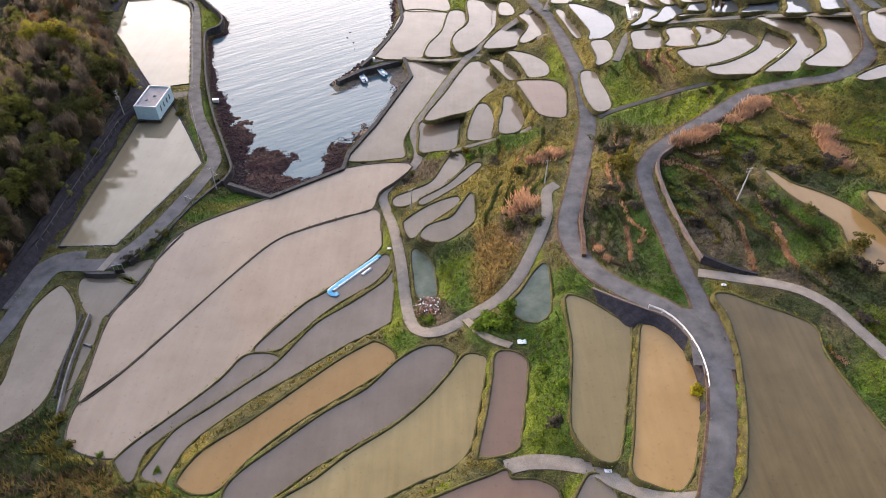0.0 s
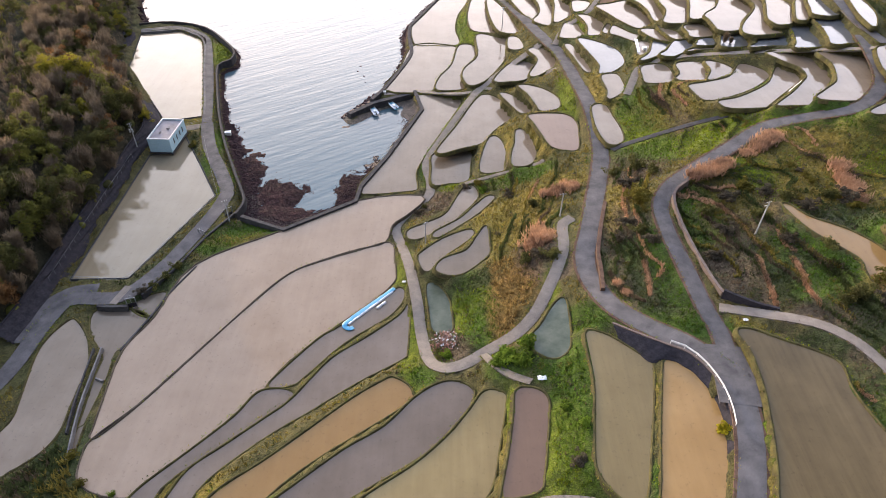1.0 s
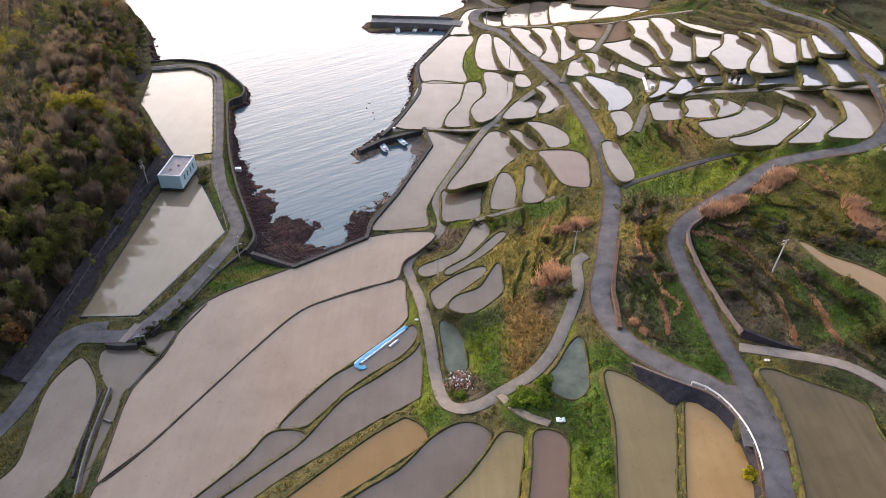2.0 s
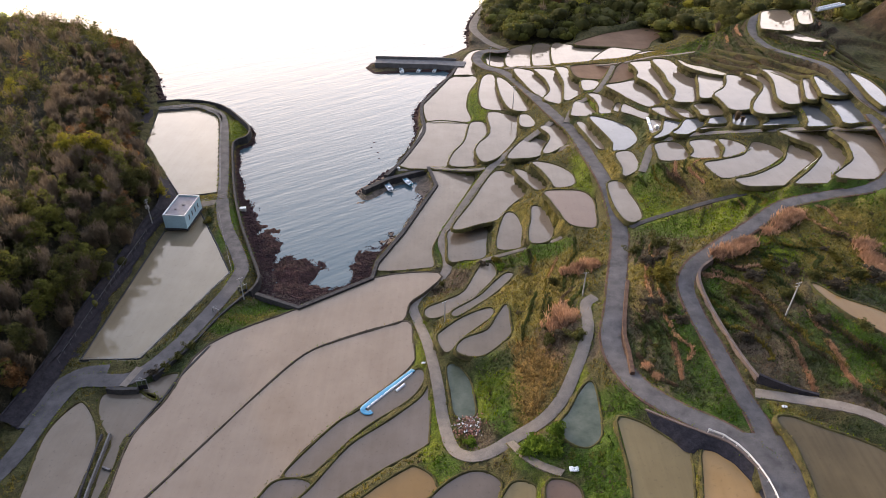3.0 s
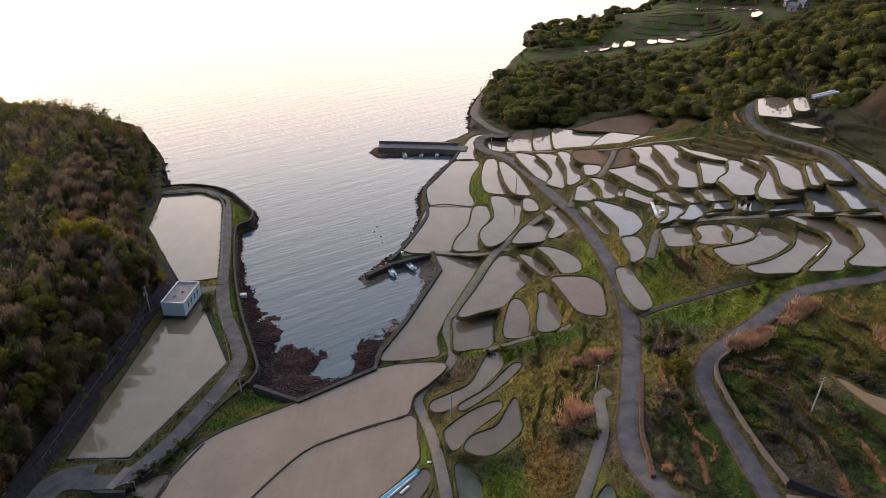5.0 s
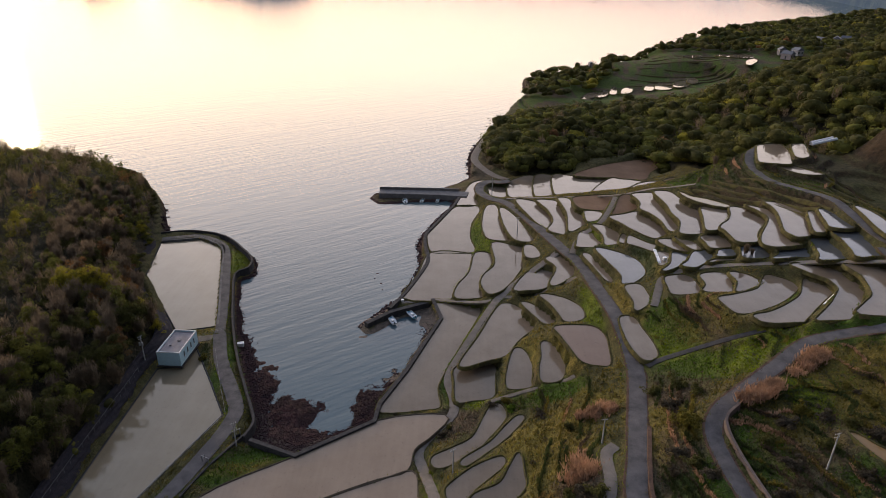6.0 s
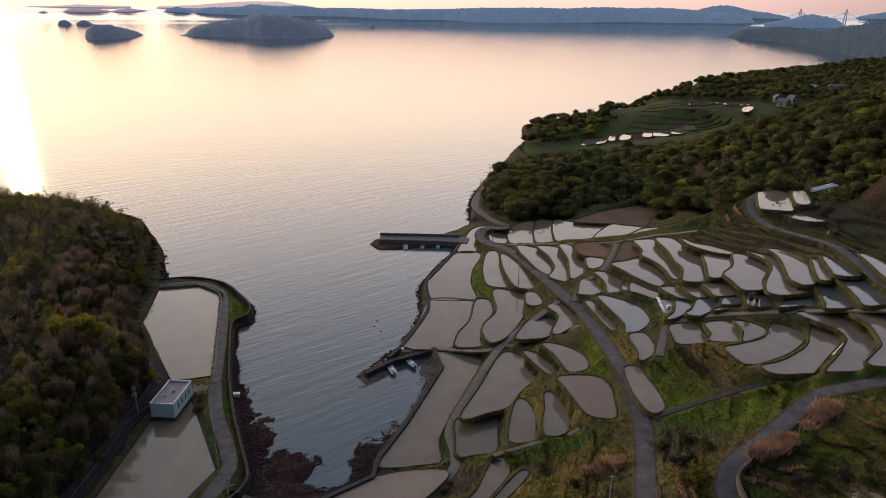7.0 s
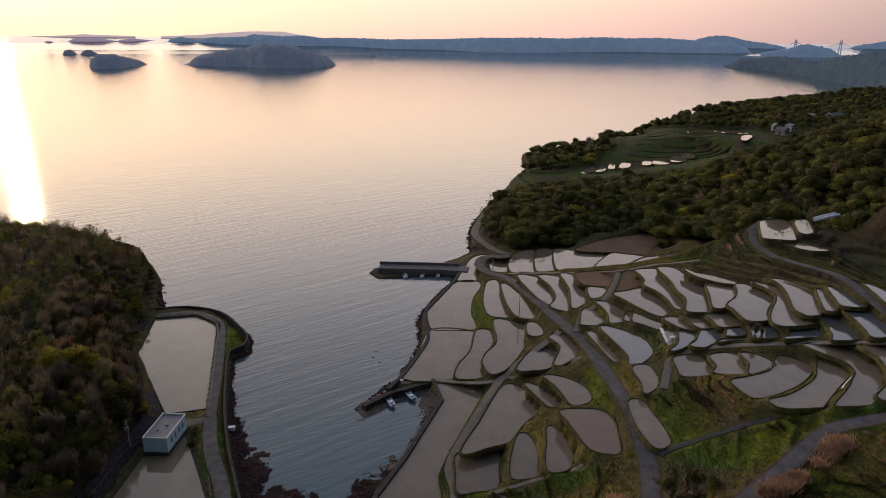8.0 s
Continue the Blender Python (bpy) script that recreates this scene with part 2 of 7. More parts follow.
    return np.stack([-t[:, 1], t[:, 0]], 1)


def area2(p):
    return 0.5 * np.sum(p[:, 0] * np.roll(p[:, 1], -1) - p[:, 1] * np.roll(p[:, 0], -1))


def swept(p, profile, closed=False):
    """Verts and faces of a profile [(across, up)] swept along p (x, y, z); across is to the left of the way."""
    n = normals2(p, closed)
    k, m = len(p), len(profile)
    verts = [(q[0] + nn[0] * a, q[1] + nn[1] * a, q[2] + u) for q, nn in zip(p, n) for a, u in profile]
    faces = []
    for i in range(k if closed else k - 1):
        for j in range(m - 1):
            a, b = i * m + j, ((i + 1) % k) * m + j
            faces.append((a, a + 1, b + 1, b))
    return verts, faces


def inside(poly, x, y):
    c = np.zeros(x.shape, bool)
    px, py = poly[:, 0], poly[:, 1]
    j = len(poly) - 1
    for i in range(len(poly)):
        if py[i] != py[j]:
            c ^= ((py[i] > y) != (py[j] > y)) & (x < (px[j] - px[i]) * (y - py[i]) / (py[j] - py[i]) + px[i])
        j = i
    return c


def line_dist(pts, x, y, closed=False):
    """Distance to a polyline, and the height along it where the points have one."""
    best = np.full(x.shape, 1e9)
    zz = np.zeros(x.shape)
    k = len(pts)
    for i in range(k if closed else k - 1):
        a, b = pts[i], pts[(i + 1) % k]
        dx, dy = b[0] - a[0], b[1] - a[1]
        s = np.clip(((x - a[0]) * dx + (y - a[1]) * dy) / max(dx * dx + dy * dy, 1e-9), 0, 1)
        d = np.hypot(x - a[0] - s * dx, y - a[1] - s * dy)
        if len(a) > 2:
            zz = np.where(d < best, a[2] + s * (b[2] - a[2]), zz)
        best = np.minimum(best, d)
    return best, zz


# ---------------------------------------------------------------- the plan: paddies and roads
PADDIES, ROADS = [], []


def paddy(kind, level, *pts):
    PADDIES.append((kind, level, pts))


def road(name, kind, width, *pts):
    ROADS.append((name, kind, width, pts))


paddy("R", 1.6, (-83.8, 152.1), (-77.9, 153.4), (-77.3, 161.7), (-68.4, 146.5), (-61.3, 133.9), (-71.5, 103.4), (-83.4, 102.6))
paddy("W", 2.0, (-78.3, 90), (-77, 90.1), (-73.5, 86.3), (-71.4, 82.6), (-70, 78.4), (-69.2, 69.3), (-68.8, 64.5), (-70.1, 60.5), (-73.2, 57.2), (-76.9, 53.6), (-80.2, 59.8), (-77.7, 66.1), (-78.4, 71.6), (-80.3, 81), (-80, 86.1))
paddy("W", 1.2, (-74.4, 93.8), (-68.7, 94.2), (-63.7, 92.2), (-65.4, 84.9), (-66.6, 82.7), (-65.8, 76.1), (-65.7, 69.9), (-65.4, 65.1), (-64.9, 60.8), (-65.9, 63.4), (-66.4, 68.7), (-67.8, 77.7), (-68.3, 82.2), (-71.9, 86.3), (-74.1, 90.1))
paddy("W", 1.2, (-67.6, 95.1), (-65.6, 98), (-62.2, 99.4), (-62.6, 95.7), (-63.7, 92.7))
paddy("P", 2.2, (-9.2, 134.1), (-24.5, 131.6), (-40.7, 119.5), (-57.6, 107), (-61, 91.5), (-64, 82.6), (-63.5, 74.3), (-62.5, 65.7), (-61.9, 63.8), (-57.2, 70.6), (-52.1, 79.8), (-42.3, 97.8), (-36.9, 105.6), (-31.1, 109.7), (-22.7, 114), (-17.1, 116.4), (-15.9, 122.7), (-11.9, 127.7))
paddy("P", 2.2, (-15.8, 115.6), (-22.3, 112.6), (-30.6, 108.5), (-36.2, 104.7), (-41.7, 96.5), (-51.6, 78.9), (-56.7, 69.8), (-61.8, 62.9), (-62.1, 60), (-61.5, 56.8), (-60.5, 55.3), (-57.6, 53.8), (-52.8, 53.1), (-50.9, 55.4), (-46.1, 60.8), (-42.4, 64.9), (-37.2, 71.6), (-35.1, 76.2), (-32.8, 80.4), (-28.3, 86.3), (-25.4, 89.4), (-22.4, 92.6), (-17.2, 98.4), (-14.2, 103), (-14, 105.7), (-14.7, 110.4))
paddy("G", 3.0, (-12.4, 100.1), (-11.4, 97.3), (-14.2, 92), (-22.2, 84.8), (-28.6, 76.4), (-30.4, 74.6), (-34.2, 74), (-33, 77), (-27, 85.6), (-23.2, 89), (-16.9, 96))
paddy("G", 3.2, (-36.1, 72.2), (-33.2, 73.2), (-30.6, 72.9), (-29.8, 71.9), (-31.4, 69.7), (-36, 65.5), (-42.5, 59.2), (-47.3, 53.9), (-47.8, 49), (-48.8, 48.7), (-51.3, 51.4), (-51.3, 52.1), (-49.4, 54.9), (-44.7, 60.2), (-38.9, 67.2))
paddy("G", 3.8, (-10, 94.9), (-9.9, 91.3), (-10, 82.3), (-10.9, 80.2), (-18.8, 74.6), (-26.9, 67.8), (-30.4, 65.1), (-35.9, 60), (-40.8, 54.2), (-42.6, 48.3), (-42.9, 47.9), (-46.1, 49), (-45.4, 51.6), (-43.4, 56.7), (-39, 61), (-33.6, 66.3), (-29.5, 70.6), (-23.8, 79.9), (-18, 85.1), (-11.8, 91.3))
paddy("O", 5.3, (-13, 74.2), (-11.7, 74.5), (-9.3, 73), (-8.4, 71.1), (-8.6, 69.9), (-13.7, 65.6), (-20.6, 60.4), (-26.3, 55.5), (-30.6, 50.6), (-33.4, 46.4), (-36.2, 45.6), (-39.1, 46.7), (-39.5, 48.1), (-37.2, 52.4), (-31.3, 57.5), (-25, 63.6), (-18.1, 70.3))
paddy("G", 7.5, (-3.6, 71.7), (-0.6, 72.2), (1.9, 70.9), (2.1, 69), (-0, 64.3), (-3.7, 59.8), (-12.3, 53.5), (-18.7, 49.1), (-24.5, 44.1), (-27.3, 42), (-30.7, 42.7), (-31.4, 44.9), (-29.5, 48), (-24.5, 52.8), (-18.3, 58.5), (-12.3, 62.9), (-7.4, 68.8))
paddy("Y", 10.1, (4.2, 68.3), (7.1, 68.1), (7.3, 66), (5.9, 58.3), (4.4, 51.3), (1.8, 48), (-3.1, 45.7), (-7.8, 43.1), (-12.4, 41), (-23.4, 40.8), (-17.8, 45.5), (-13.4, 49.6), (-6.9, 54.5), (-1.8, 59.7), (1.8, 64.7))
paddy("B", 13.0, (9.2, 66.4), (12, 66.8), (13.8, 65.1), (13.4, 60.7), (11.8, 51.6), (11, 49.3), (8.3, 48.3), (6, 47.9), (5.9, 48.8), (7.4, 55.4), (8.5, 61.7))
paddy("Y", 16.7, (21.3, 75.6), (24, 75.7), (26.6, 73.8), (29.8, 70.7), (30.9, 69.5), (29.1, 61.5), (27.1, 54.3), (25.3, 47.9), (24.3, 45.9), (22.7, 45.7), (21, 46.9), (19.4, 49.5), (19.2, 52.3), (20.1, 58.2), (21.2, 65.8))
paddy("O", 17.3, (32.9, 69.3), (34.2, 69.9), (36.5, 67.9), (38.8, 62.9), (39.3, 59.2), (38.7, 56.1), (36.8, 50.4), (34.3, 44.3), (32.5, 41.8), (30.9, 41.3), (28.1, 42.3), (26.3, 43.7), (27.5, 48.4), (29.8, 58), (31.5, 64.4))
paddy("T", 19.9, (45.5, 73.8), (47.7, 74.2), (51.7, 72.1), (56.4, 69.7), (59.1, 67.4), (58.6, 62.9), (58.9, 59.7), (59.9, 55.2), (61.5, 48.8), (63.1, 42.6), (61, 37.3), (38.2, 36.5), (40.1, 41.4), (42.8, 48.9), (44.7, 56.4), (45.9, 62.7), (46.3, 69.5))
paddy("O", 24.7, (62.2, 102.2), (63.4, 102.3), (65.6, 98.8), (70.6, 95.5), (74, 91.5), (75.9, 86.8), (76.1, 81), (75.2, 75.6), (70, 76.2), (69.5, 80.2), (69.3, 83), (69.9, 86.7), (68.2, 89.7), (64.3, 95.3))
paddy("O", 27.3, (76.2, 93.1), (79.2, 92.4), (81.2, 90.1), (78.5, 84.7), (76.4, 88.4))
paddy("B", 13.1, (7.3, 44.8), (9.4, 45.7), (10.1, 44.4), (13.6, 44.3), (15.9, 43.3), (16.4, 42), (15.9, 39.7), (-2.8, 39.4), (1.8, 42.5))
paddy("W", 15.5, (20.3, 43.5), (21.9, 43.8), (23.5, 42.2), (23.2, 38.7), (18, 38.6))
paddy("K", 5.1, (-6.4, 98.9), (-4.6, 99.3), (-2.2, 95.1), (-1.5, 90.3), (-1.6, 86.4), (-4.7, 86.4), (-5.7, 91.8))
paddy("K", 14.2, (19.1, 86.6), (19.3, 82), (18.6, 75.2), (16.2, 72.6), (13.4, 73.5), (12.1, 76.4), (14.4, 79.8), (16.8, 84.1))
paddy("W", 4.2, (1.9, 135.5), (4.1, 136.1), (5, 132), (2.6, 127.3), (-2.1, 120.5), (-4.6, 118.4), (-9.1, 115.2), (-11.3, 115.7), (-11.2, 118.2), (-7.4, 120.8), (-2.8, 124.4), (-0.2, 130.7))
paddy("W", 5.6, (7.4, 130.1), (8.8, 129.4), (4.6, 123.2), (-0.7, 117.7), (-4.5, 114.2), (-5.2, 115.8), (0.6, 121), (4.6, 126.6))
paddy("W", 6.2, (1.9, 116), (3.4, 115.7), (2.9, 113.6), (0.6, 111), (-3, 107.1), (-5.4, 103.3), (-7.1, 102.4), (-8.5, 106), (-8, 107.9), (-3.2, 112.9))
paddy("W", 8.2, (6.3, 115.1), (6.5, 109.7), (6.4, 105.9), (3.6, 102.2), (0.7, 99.5), (-2.2, 99.1), (-4.6, 100.6), (-3, 103.9), (1.8, 106.7), (4.3, 111.6))
paddy("W", 2.2, (-11.9, 188.3), (0.2, 185.8), (1.1, 183.3), (-4.6, 166.3), (-9.6, 151.3), (-11.2, 144.5), (-10.5, 138), (-12.5, 136.8), (-23.5, 135.2), (-24.1, 140.2), (-19.5, 151), (-10.5, 177.6), (-10.5, 181.8))
paddy("W", 5.2, (7.9, 183.1), (14.5, 178), (16.8, 173), (17.2, 171.3), (13.2, 166.4), (9.8, 161.6), (6.5, 155.5), (0.4, 152.4), (-4.1, 150.1), (-4.7, 152.3), (0.3, 164.4))
paddy("W", 2.9, (-5.8, 153.1), (3.2, 155.7), (3.1, 146.5), (2.4, 140.7), (-2.4, 139.3), (-6, 138.9), (-6.3, 146.2))
paddy("W", 5.7, (9.6, 157.7), (11.5, 156.9), (12.7, 150.6), (11.8, 143.8), (11.3, 141.1), (6.5, 140.5), (6.3, 144.9), (8, 153.3))
paddy("W", 9.1, (16.2, 155.7), (18.5, 154.6), (19.8, 148.1), (19.9, 144), (18.1, 139.5), (14.2, 138.6), (14.2, 143.8), (15.4, 149.3))
paddy("B", 13.4, (19.4, 156.5), (25.8, 157.3), (29.4, 156.2), (30.9, 152.4), (30.5, 146.7), (29.4, 140), (26.8, 139.4), (23.5, 141.1), (21.8, 146.5), (20.2, 152.7))
paddy("W", 11.5, (18.2, 177.1), (20.7, 177.5), (25.3, 174.9), (28.4, 169.9), (27.8, 164.3), (23.4, 162.6), (22.2, 166.4), (20.3, 173))
paddy("W", 8.5, (13.1, 177.9), (15.9, 177), (19, 172.9), (21, 167.7), (18.5, 166.3), (16.8, 169.2))
paddy("W", 11.0, (23.5, 203.6), (28.2, 205.5), (31.3, 194.8), (29.9, 191.5), (23.8, 184.8), (22.6, 186.7), (26, 196.6))
paddy("G", 8.3, (18.4, 200.2), (24.3, 199.2), (24.1, 196.4), (21.4, 188.5), (15.6, 186.4), (11.8, 187.4))
paddy("W", 16.5, (35.6, 155.8), (38.7, 156.5), (39.4, 151.5), (40.3, 144.4), (39.8, 139.1), (37.3, 137.2), (35.9, 139), (34.9, 145.7))
paddy("W", 18.3, (40.2, 170.1), (44.2, 171.3), (44.8, 165.9), (44.5, 162), (39.7, 157.1), (40.4, 161.8))
paddy("C", 17.7, (37.6, 196.9), (42, 195.4), (47.2, 190.3), (48.5, 183.7), (47.3, 178.8), (43.1, 173.9), (40.3, 173.1), (41.2, 178.5), (39.8, 186))
paddy("W", 15.3, (34, 197.4), (35.7, 197.5), (37.9, 187.5), (38.8, 180), (37.4, 179.9), (35.6, 189.3))
paddy("W", 34.2, (101.7, 154), (106.4, 155.2), (109.2, 149.6), (103.9, 139.1), (97.5, 140.3))
paddy("W", 31.9, (88.2, 127.4), (96.6, 132.7), (98.7, 131.5), (94.3, 127.6), (88.6, 125.7))
paddy("R", 1.6, (-115.8, 233.1), (-102, 236.3), (-91.7, 228.7), (-75.8, 173.8), (-86, 170.8), (-109.9, 206))
paddy("W", 2.2, (2.7, 306.7), (9, 311.2), (9.8, 305.3), (3.5, 290.6), (3.6, 277.3), (-4.7, 276.2), (-1.6, 290.4))
paddy("W", 2.2, (-5.5, 273.4), (3.1, 275.1), (4.1, 269), (0.6, 255.9), (-0.6, 241.1), (0.6, 227.8), (-8.8, 226.4), (-14.6, 227.8), (-16.2, 244.5), (-12.4, 253.6))
paddy("W", 2.3, (-14.3, 226), (-0.5, 225), (0.7, 217.7), (-2.9, 206.3), (-5.8, 201.9), (-6.3, 191.8), (-22.1, 191.3), (-18.3, 207.9))
paddy("W", 3.9, (1.4, 222.5), (6.4, 221.7), (6.3, 214.5), (2.7, 203.2), (2.4, 194.9), (3.1, 190.2), (-5.5, 188.8), (-5.3, 196.7), (-1, 207.4))
paddy("W", 5.9, (7.7, 227.3), (14.7, 225), (17.9, 222.5), (16.8, 210.5), (12.7, 199.4), (8.4, 191.2), (4.2, 188.4), (2.3, 195), (3.5, 201.3), (7.7, 210.2))
paddy("W", 5.9, (7.3, 264.5), (10.9, 266), (12, 247), (13.2, 232.8), (14, 229.6), (6.8, 230.9), (5, 238), (5.1, 249.7))
paddy("W", 7.9, (12.7, 258.6), (17.5, 248), (20.5, 233.7), (21.7, 225.7), (18, 224.5), (14.8, 228.1), (12.7, 241.9))
paddy("W", 9.2, (18.2, 217.5), (20.8, 217.6), (22.1, 211.3), (20.7, 208.1), (17.6, 208.9))
paddy("W", 3.5, (11, 297.3), (16.7, 297.5), (17.4, 289.7), (15.7, 283.6), (10.8, 284.9), (9.9, 292.5))
paddy("W", 4.5, (19.7, 300.4), (25.5, 309.1), (31.4, 312), (30.7, 300.8), (28.8, 285), (27.3, 280.4), (18.5, 281.6))
paddy("W", 5.5, (32.9, 308.8), (39.9, 309.2), (38.7, 298.1), (36.6, 280.9), (29.5, 280.6))
paddy("W", 6.5, (41.1, 306.9), (48.9, 306.4), (65.1, 303.7), (53.3, 282.4), (42.5, 281.2), (38, 281))
paddy("W", 8.0, (64.8, 297.3), (70.6, 297.5), (79.1, 293.8), (72.5, 286.4), (65.2, 279.3), (53.4, 277.3))
paddy("W", 10.0, (64.3, 273.4), (71.4, 281.1), (77.3, 286.8), (83.7, 288.7), (83.1, 285.5), (80, 279.2), (70, 275.1))
paddy("W", 11.0, (81.6, 277.8), (85, 284.8), (89.6, 289.8), (92.7, 290.8), (91.2, 285.1), (87.2, 278.8))
paddy("M", 7.6, (50.8, 305.6), (61.2, 315.8), (72.4, 323.8), (96.2, 334.8), (107.2, 338.4), (95, 320.2), (86.5, 308.9), (80.6, 298.4), (66.2, 301.1), (53.4, 302.2))
paddy("W", 10.0, (19.2, 262.4), (24.7, 261.2), (27.7, 257.4), (29.9, 247.9), (30.7, 241.3), (30.4, 237.2), (28.6, 232.6), (27.5, 231), (24.9, 237), (22.1, 247))
paddy("W", 11.6, (27.2, 258.2), (32.8, 257.7), (34.6, 254.5), (35.8, 244.5), (35.2, 236.2), (33.1, 223.5), (31.2, 222.9), (28.1, 225.4), (27.6, 228.1), (29.9, 233.1), (30.8, 238.3), (30.2, 246.7), (28.4, 253))
paddy("W", 14.0, (34.9, 253.7), (38.1, 253.2), (39.1, 246.8), (40.1, 239.4), (41.2, 232.5), (40.9, 228.5), (37.4, 223.5), (33.6, 219.7), (34.4, 227.2), (35.7, 237.5), (35.4, 245.4))
paddy("W", 16.4, (41.2, 233), (44.5, 233.2), (46.3, 232.1), (46.1, 228.7), (44, 225.2), (41, 223), (40.2, 225.1))
paddy("M", 16.4, (39.7, 247.7), (45.5, 249.9), (55.1, 250.9), (53.6, 245.1), (50.5, 238.1), (47.2, 234.4), (41.8, 235.4), (39.5, 237.7), (39, 242.6))
paddy("M", 20.1, (55.3, 239.6), (60.5, 242.4), (61.4, 239.2), (60.5, 233.1), (58.7, 228.3), (54.6, 224.2), (48.1, 220.6), (50.4, 226.9))
paddy("W", 15.0, (35.8, 214.8), (37.8, 217.4), (39.8, 217.5), (40.2, 211.5), (41.3, 206.3), (39.2, 204.4), (33.7, 204.2), (33.8, 207))
paddy("W", 17.1, (40.8, 218), (43.5, 218.1), (46.5, 214.1), (47.8, 208.7), (46.9, 205.3), (44.5, 202), (41.7, 201.4), (42.5, 207.1), (42.2, 213.4))
paddy("W", 18.3, (46, 201.1), (47.6, 205.8), (48.5, 207.3), (48.8, 205.4), (47.4, 200.2))
paddy("W", 19.7, (47.3, 196.9), (49, 202.5), (50, 202), (53.2, 197.1), (55.4, 195.4), (54.8, 191.1), (53.4, 191), (49.2, 195.2))
paddy("W", 20.5, (46.2, 217.4), (51.1, 219.7), (57.3, 222.7), (58.8, 219.5), (60.7, 213.7), (61.3, 207.7), (60.6, 202.4), (57.4, 199.9), (55.4, 199.4), (51.5, 205.4), (48.5, 212.2))
paddy("W", 22.5, (58.2, 235.3), (65, 236.8), (66, 234.4), (65.9, 225.5), (65.5, 214.4), (66.3, 208.3), (65.5, 204.3), (63.9, 200.9), (61.5, 199.9), (60.9, 202.2), (61, 209.1), (59.4, 215.8), (57.1, 220), (58.6, 225.2), (58.7, 229.8))
paddy("W", 24.6, (64.9, 231.9), (70, 232.1), (71.3, 225), (73.4, 218.2), (75.1, 214.5), (73.5, 208.2), (70, 196.9), (68.5, 194.1), (64.2, 193), (62, 194.3), (64.2, 200.4), (65.2, 204.8), (64.7, 210.4), (65.4, 219.6))
paddy("W", 26.5, (74.2, 211.4), (77.4, 210), (80.9, 208.5), (79.4, 203.4), (77.1, 198.9), (74.1, 196.5), (71.9, 192.7), (69.4, 191.7), (69.1, 193.5), (71.5, 201.6))
paddy("Y", 27.3, (70.9, 224.2), (73.4, 219.6), (77.8, 217), (82.4, 211.7), (81.8, 209.5), (77.6, 211), (74, 214.1), (71.6, 218.4))
paddy("W", 27.7, (82.6, 209), (86.6, 206), (88.8, 200.1), (87.6, 196.7), (82.7, 189.7), (80.2, 185.2), (78.4, 180.9), (73.6, 180.4), (73.2, 184.5), (73, 188.4), (72.5, 190.6), (73.8, 193.4), (77.4, 197.3), (80, 202.3))
paddy("W", 29.4, (85.8, 206), (89.4, 203.1), (92.1, 200.2), (90.7, 195.3), (88.3, 187.8), (87, 180.5), (87.3, 176), (87.2, 174.9), (81.1, 173.5), (78.3, 174.1), (78.1, 176.5), (80.1, 181.1), (82.7, 185.4), (86.5, 191.4), (88.3, 196.1), (87.6, 201.5))
paddy("W", 31.0, (91, 204.9), (95.8, 202.5), (97.6, 194.2), (95.4, 188.5), (92.5, 181.8), (90.9, 178), (89, 177.1), (87, 177.1), (86.2, 180.8), (88.2, 187.3), (90.3, 193.9), (91.3, 199.8))
paddy("W", 32.4, (98, 192.4), (99.5, 191.9), (98.4, 187.3), (96.1, 180.6), (94.6, 177.6), (93.4, 176.7), (92.4, 177.5), (94.1, 182.7))
paddy("C", 33.8, (100, 191), (101.9, 189.2), (102.2, 182.4), (101.9, 176.9), (96.5, 177.1), (97.2, 181.4))
paddy("C", 32.6, (97.1, 177.6), (103.2, 177.4), (102.6, 172.2), (100.7, 163.8), (100, 161.3), (98.1, 161.2), (94.3, 160.4), (95.4, 165.1), (96.4, 170.8))
paddy("C", 36.1, (108.2, 187.9), (109.8, 184.7), (110, 179.4), (108.7, 171.8), (104.9, 163.9), (104.3, 164.6), (104.9, 171.6), (106.5, 179.2))
paddy("C", 30.3, (91.5, 176.9), (95.4, 177.8), (95.3, 174.2), (94.5, 167.7), (93.7, 164.4), (88.4, 163.5), (87.1, 163.8), (88.6, 166.4), (90.3, 172.5))
paddy("C", 28.1, (82.3, 174.9), (89.2, 176), (88.5, 172.5), (88.3, 169.8), (84.4, 169.7), (79.5, 168.8), (77.9, 168.7), (80.9, 171.5))
paddy("C", 26.5, (75, 181.2), (77, 181.7), (79.5, 180.1), (79.6, 176.9), (79.6, 174.6), (78, 172.7), (72.3, 172.1), (72.7, 175.5))
paddy("W", 24.3, (66.7, 176), (67.8, 176.4), (72.2, 176.9), (72.1, 175.8), (66, 174.8), (63.2, 174))
paddy("C", 24.8, (67.5, 178.4), (68.8, 180.8), (72.7, 181.8), (72.6, 179.4), (70.9, 177.3), (66.8, 176.8))
paddy("C", 23.0, (56.3, 174.3), (58.9, 177), (61.8, 182.2), (63.5, 183.9), (67.8, 184.5), (67.5, 182.4), (65, 178.4), (61.2, 174.8), (58.8, 173.3))
paddy("C", 21.7, (50.9, 173.5), (54.7, 178.2), (57, 184.6), (58.3, 186.3), (62.1, 185.6), (62.1, 184.3), (59, 180.6), (56.5, 177.5), (54.5, 175.5))
paddy("W", 20.9, (53.6, 187.5), (56.3, 186.7), (55.7, 183.5), (53.6, 180.2), (51.6, 179))
paddy("W", 22.1, (55.4, 193.8), (59.9, 194.4), (61.9, 190.5), (62.2, 185.9), (60.1, 186.2), (57.6, 188.2))
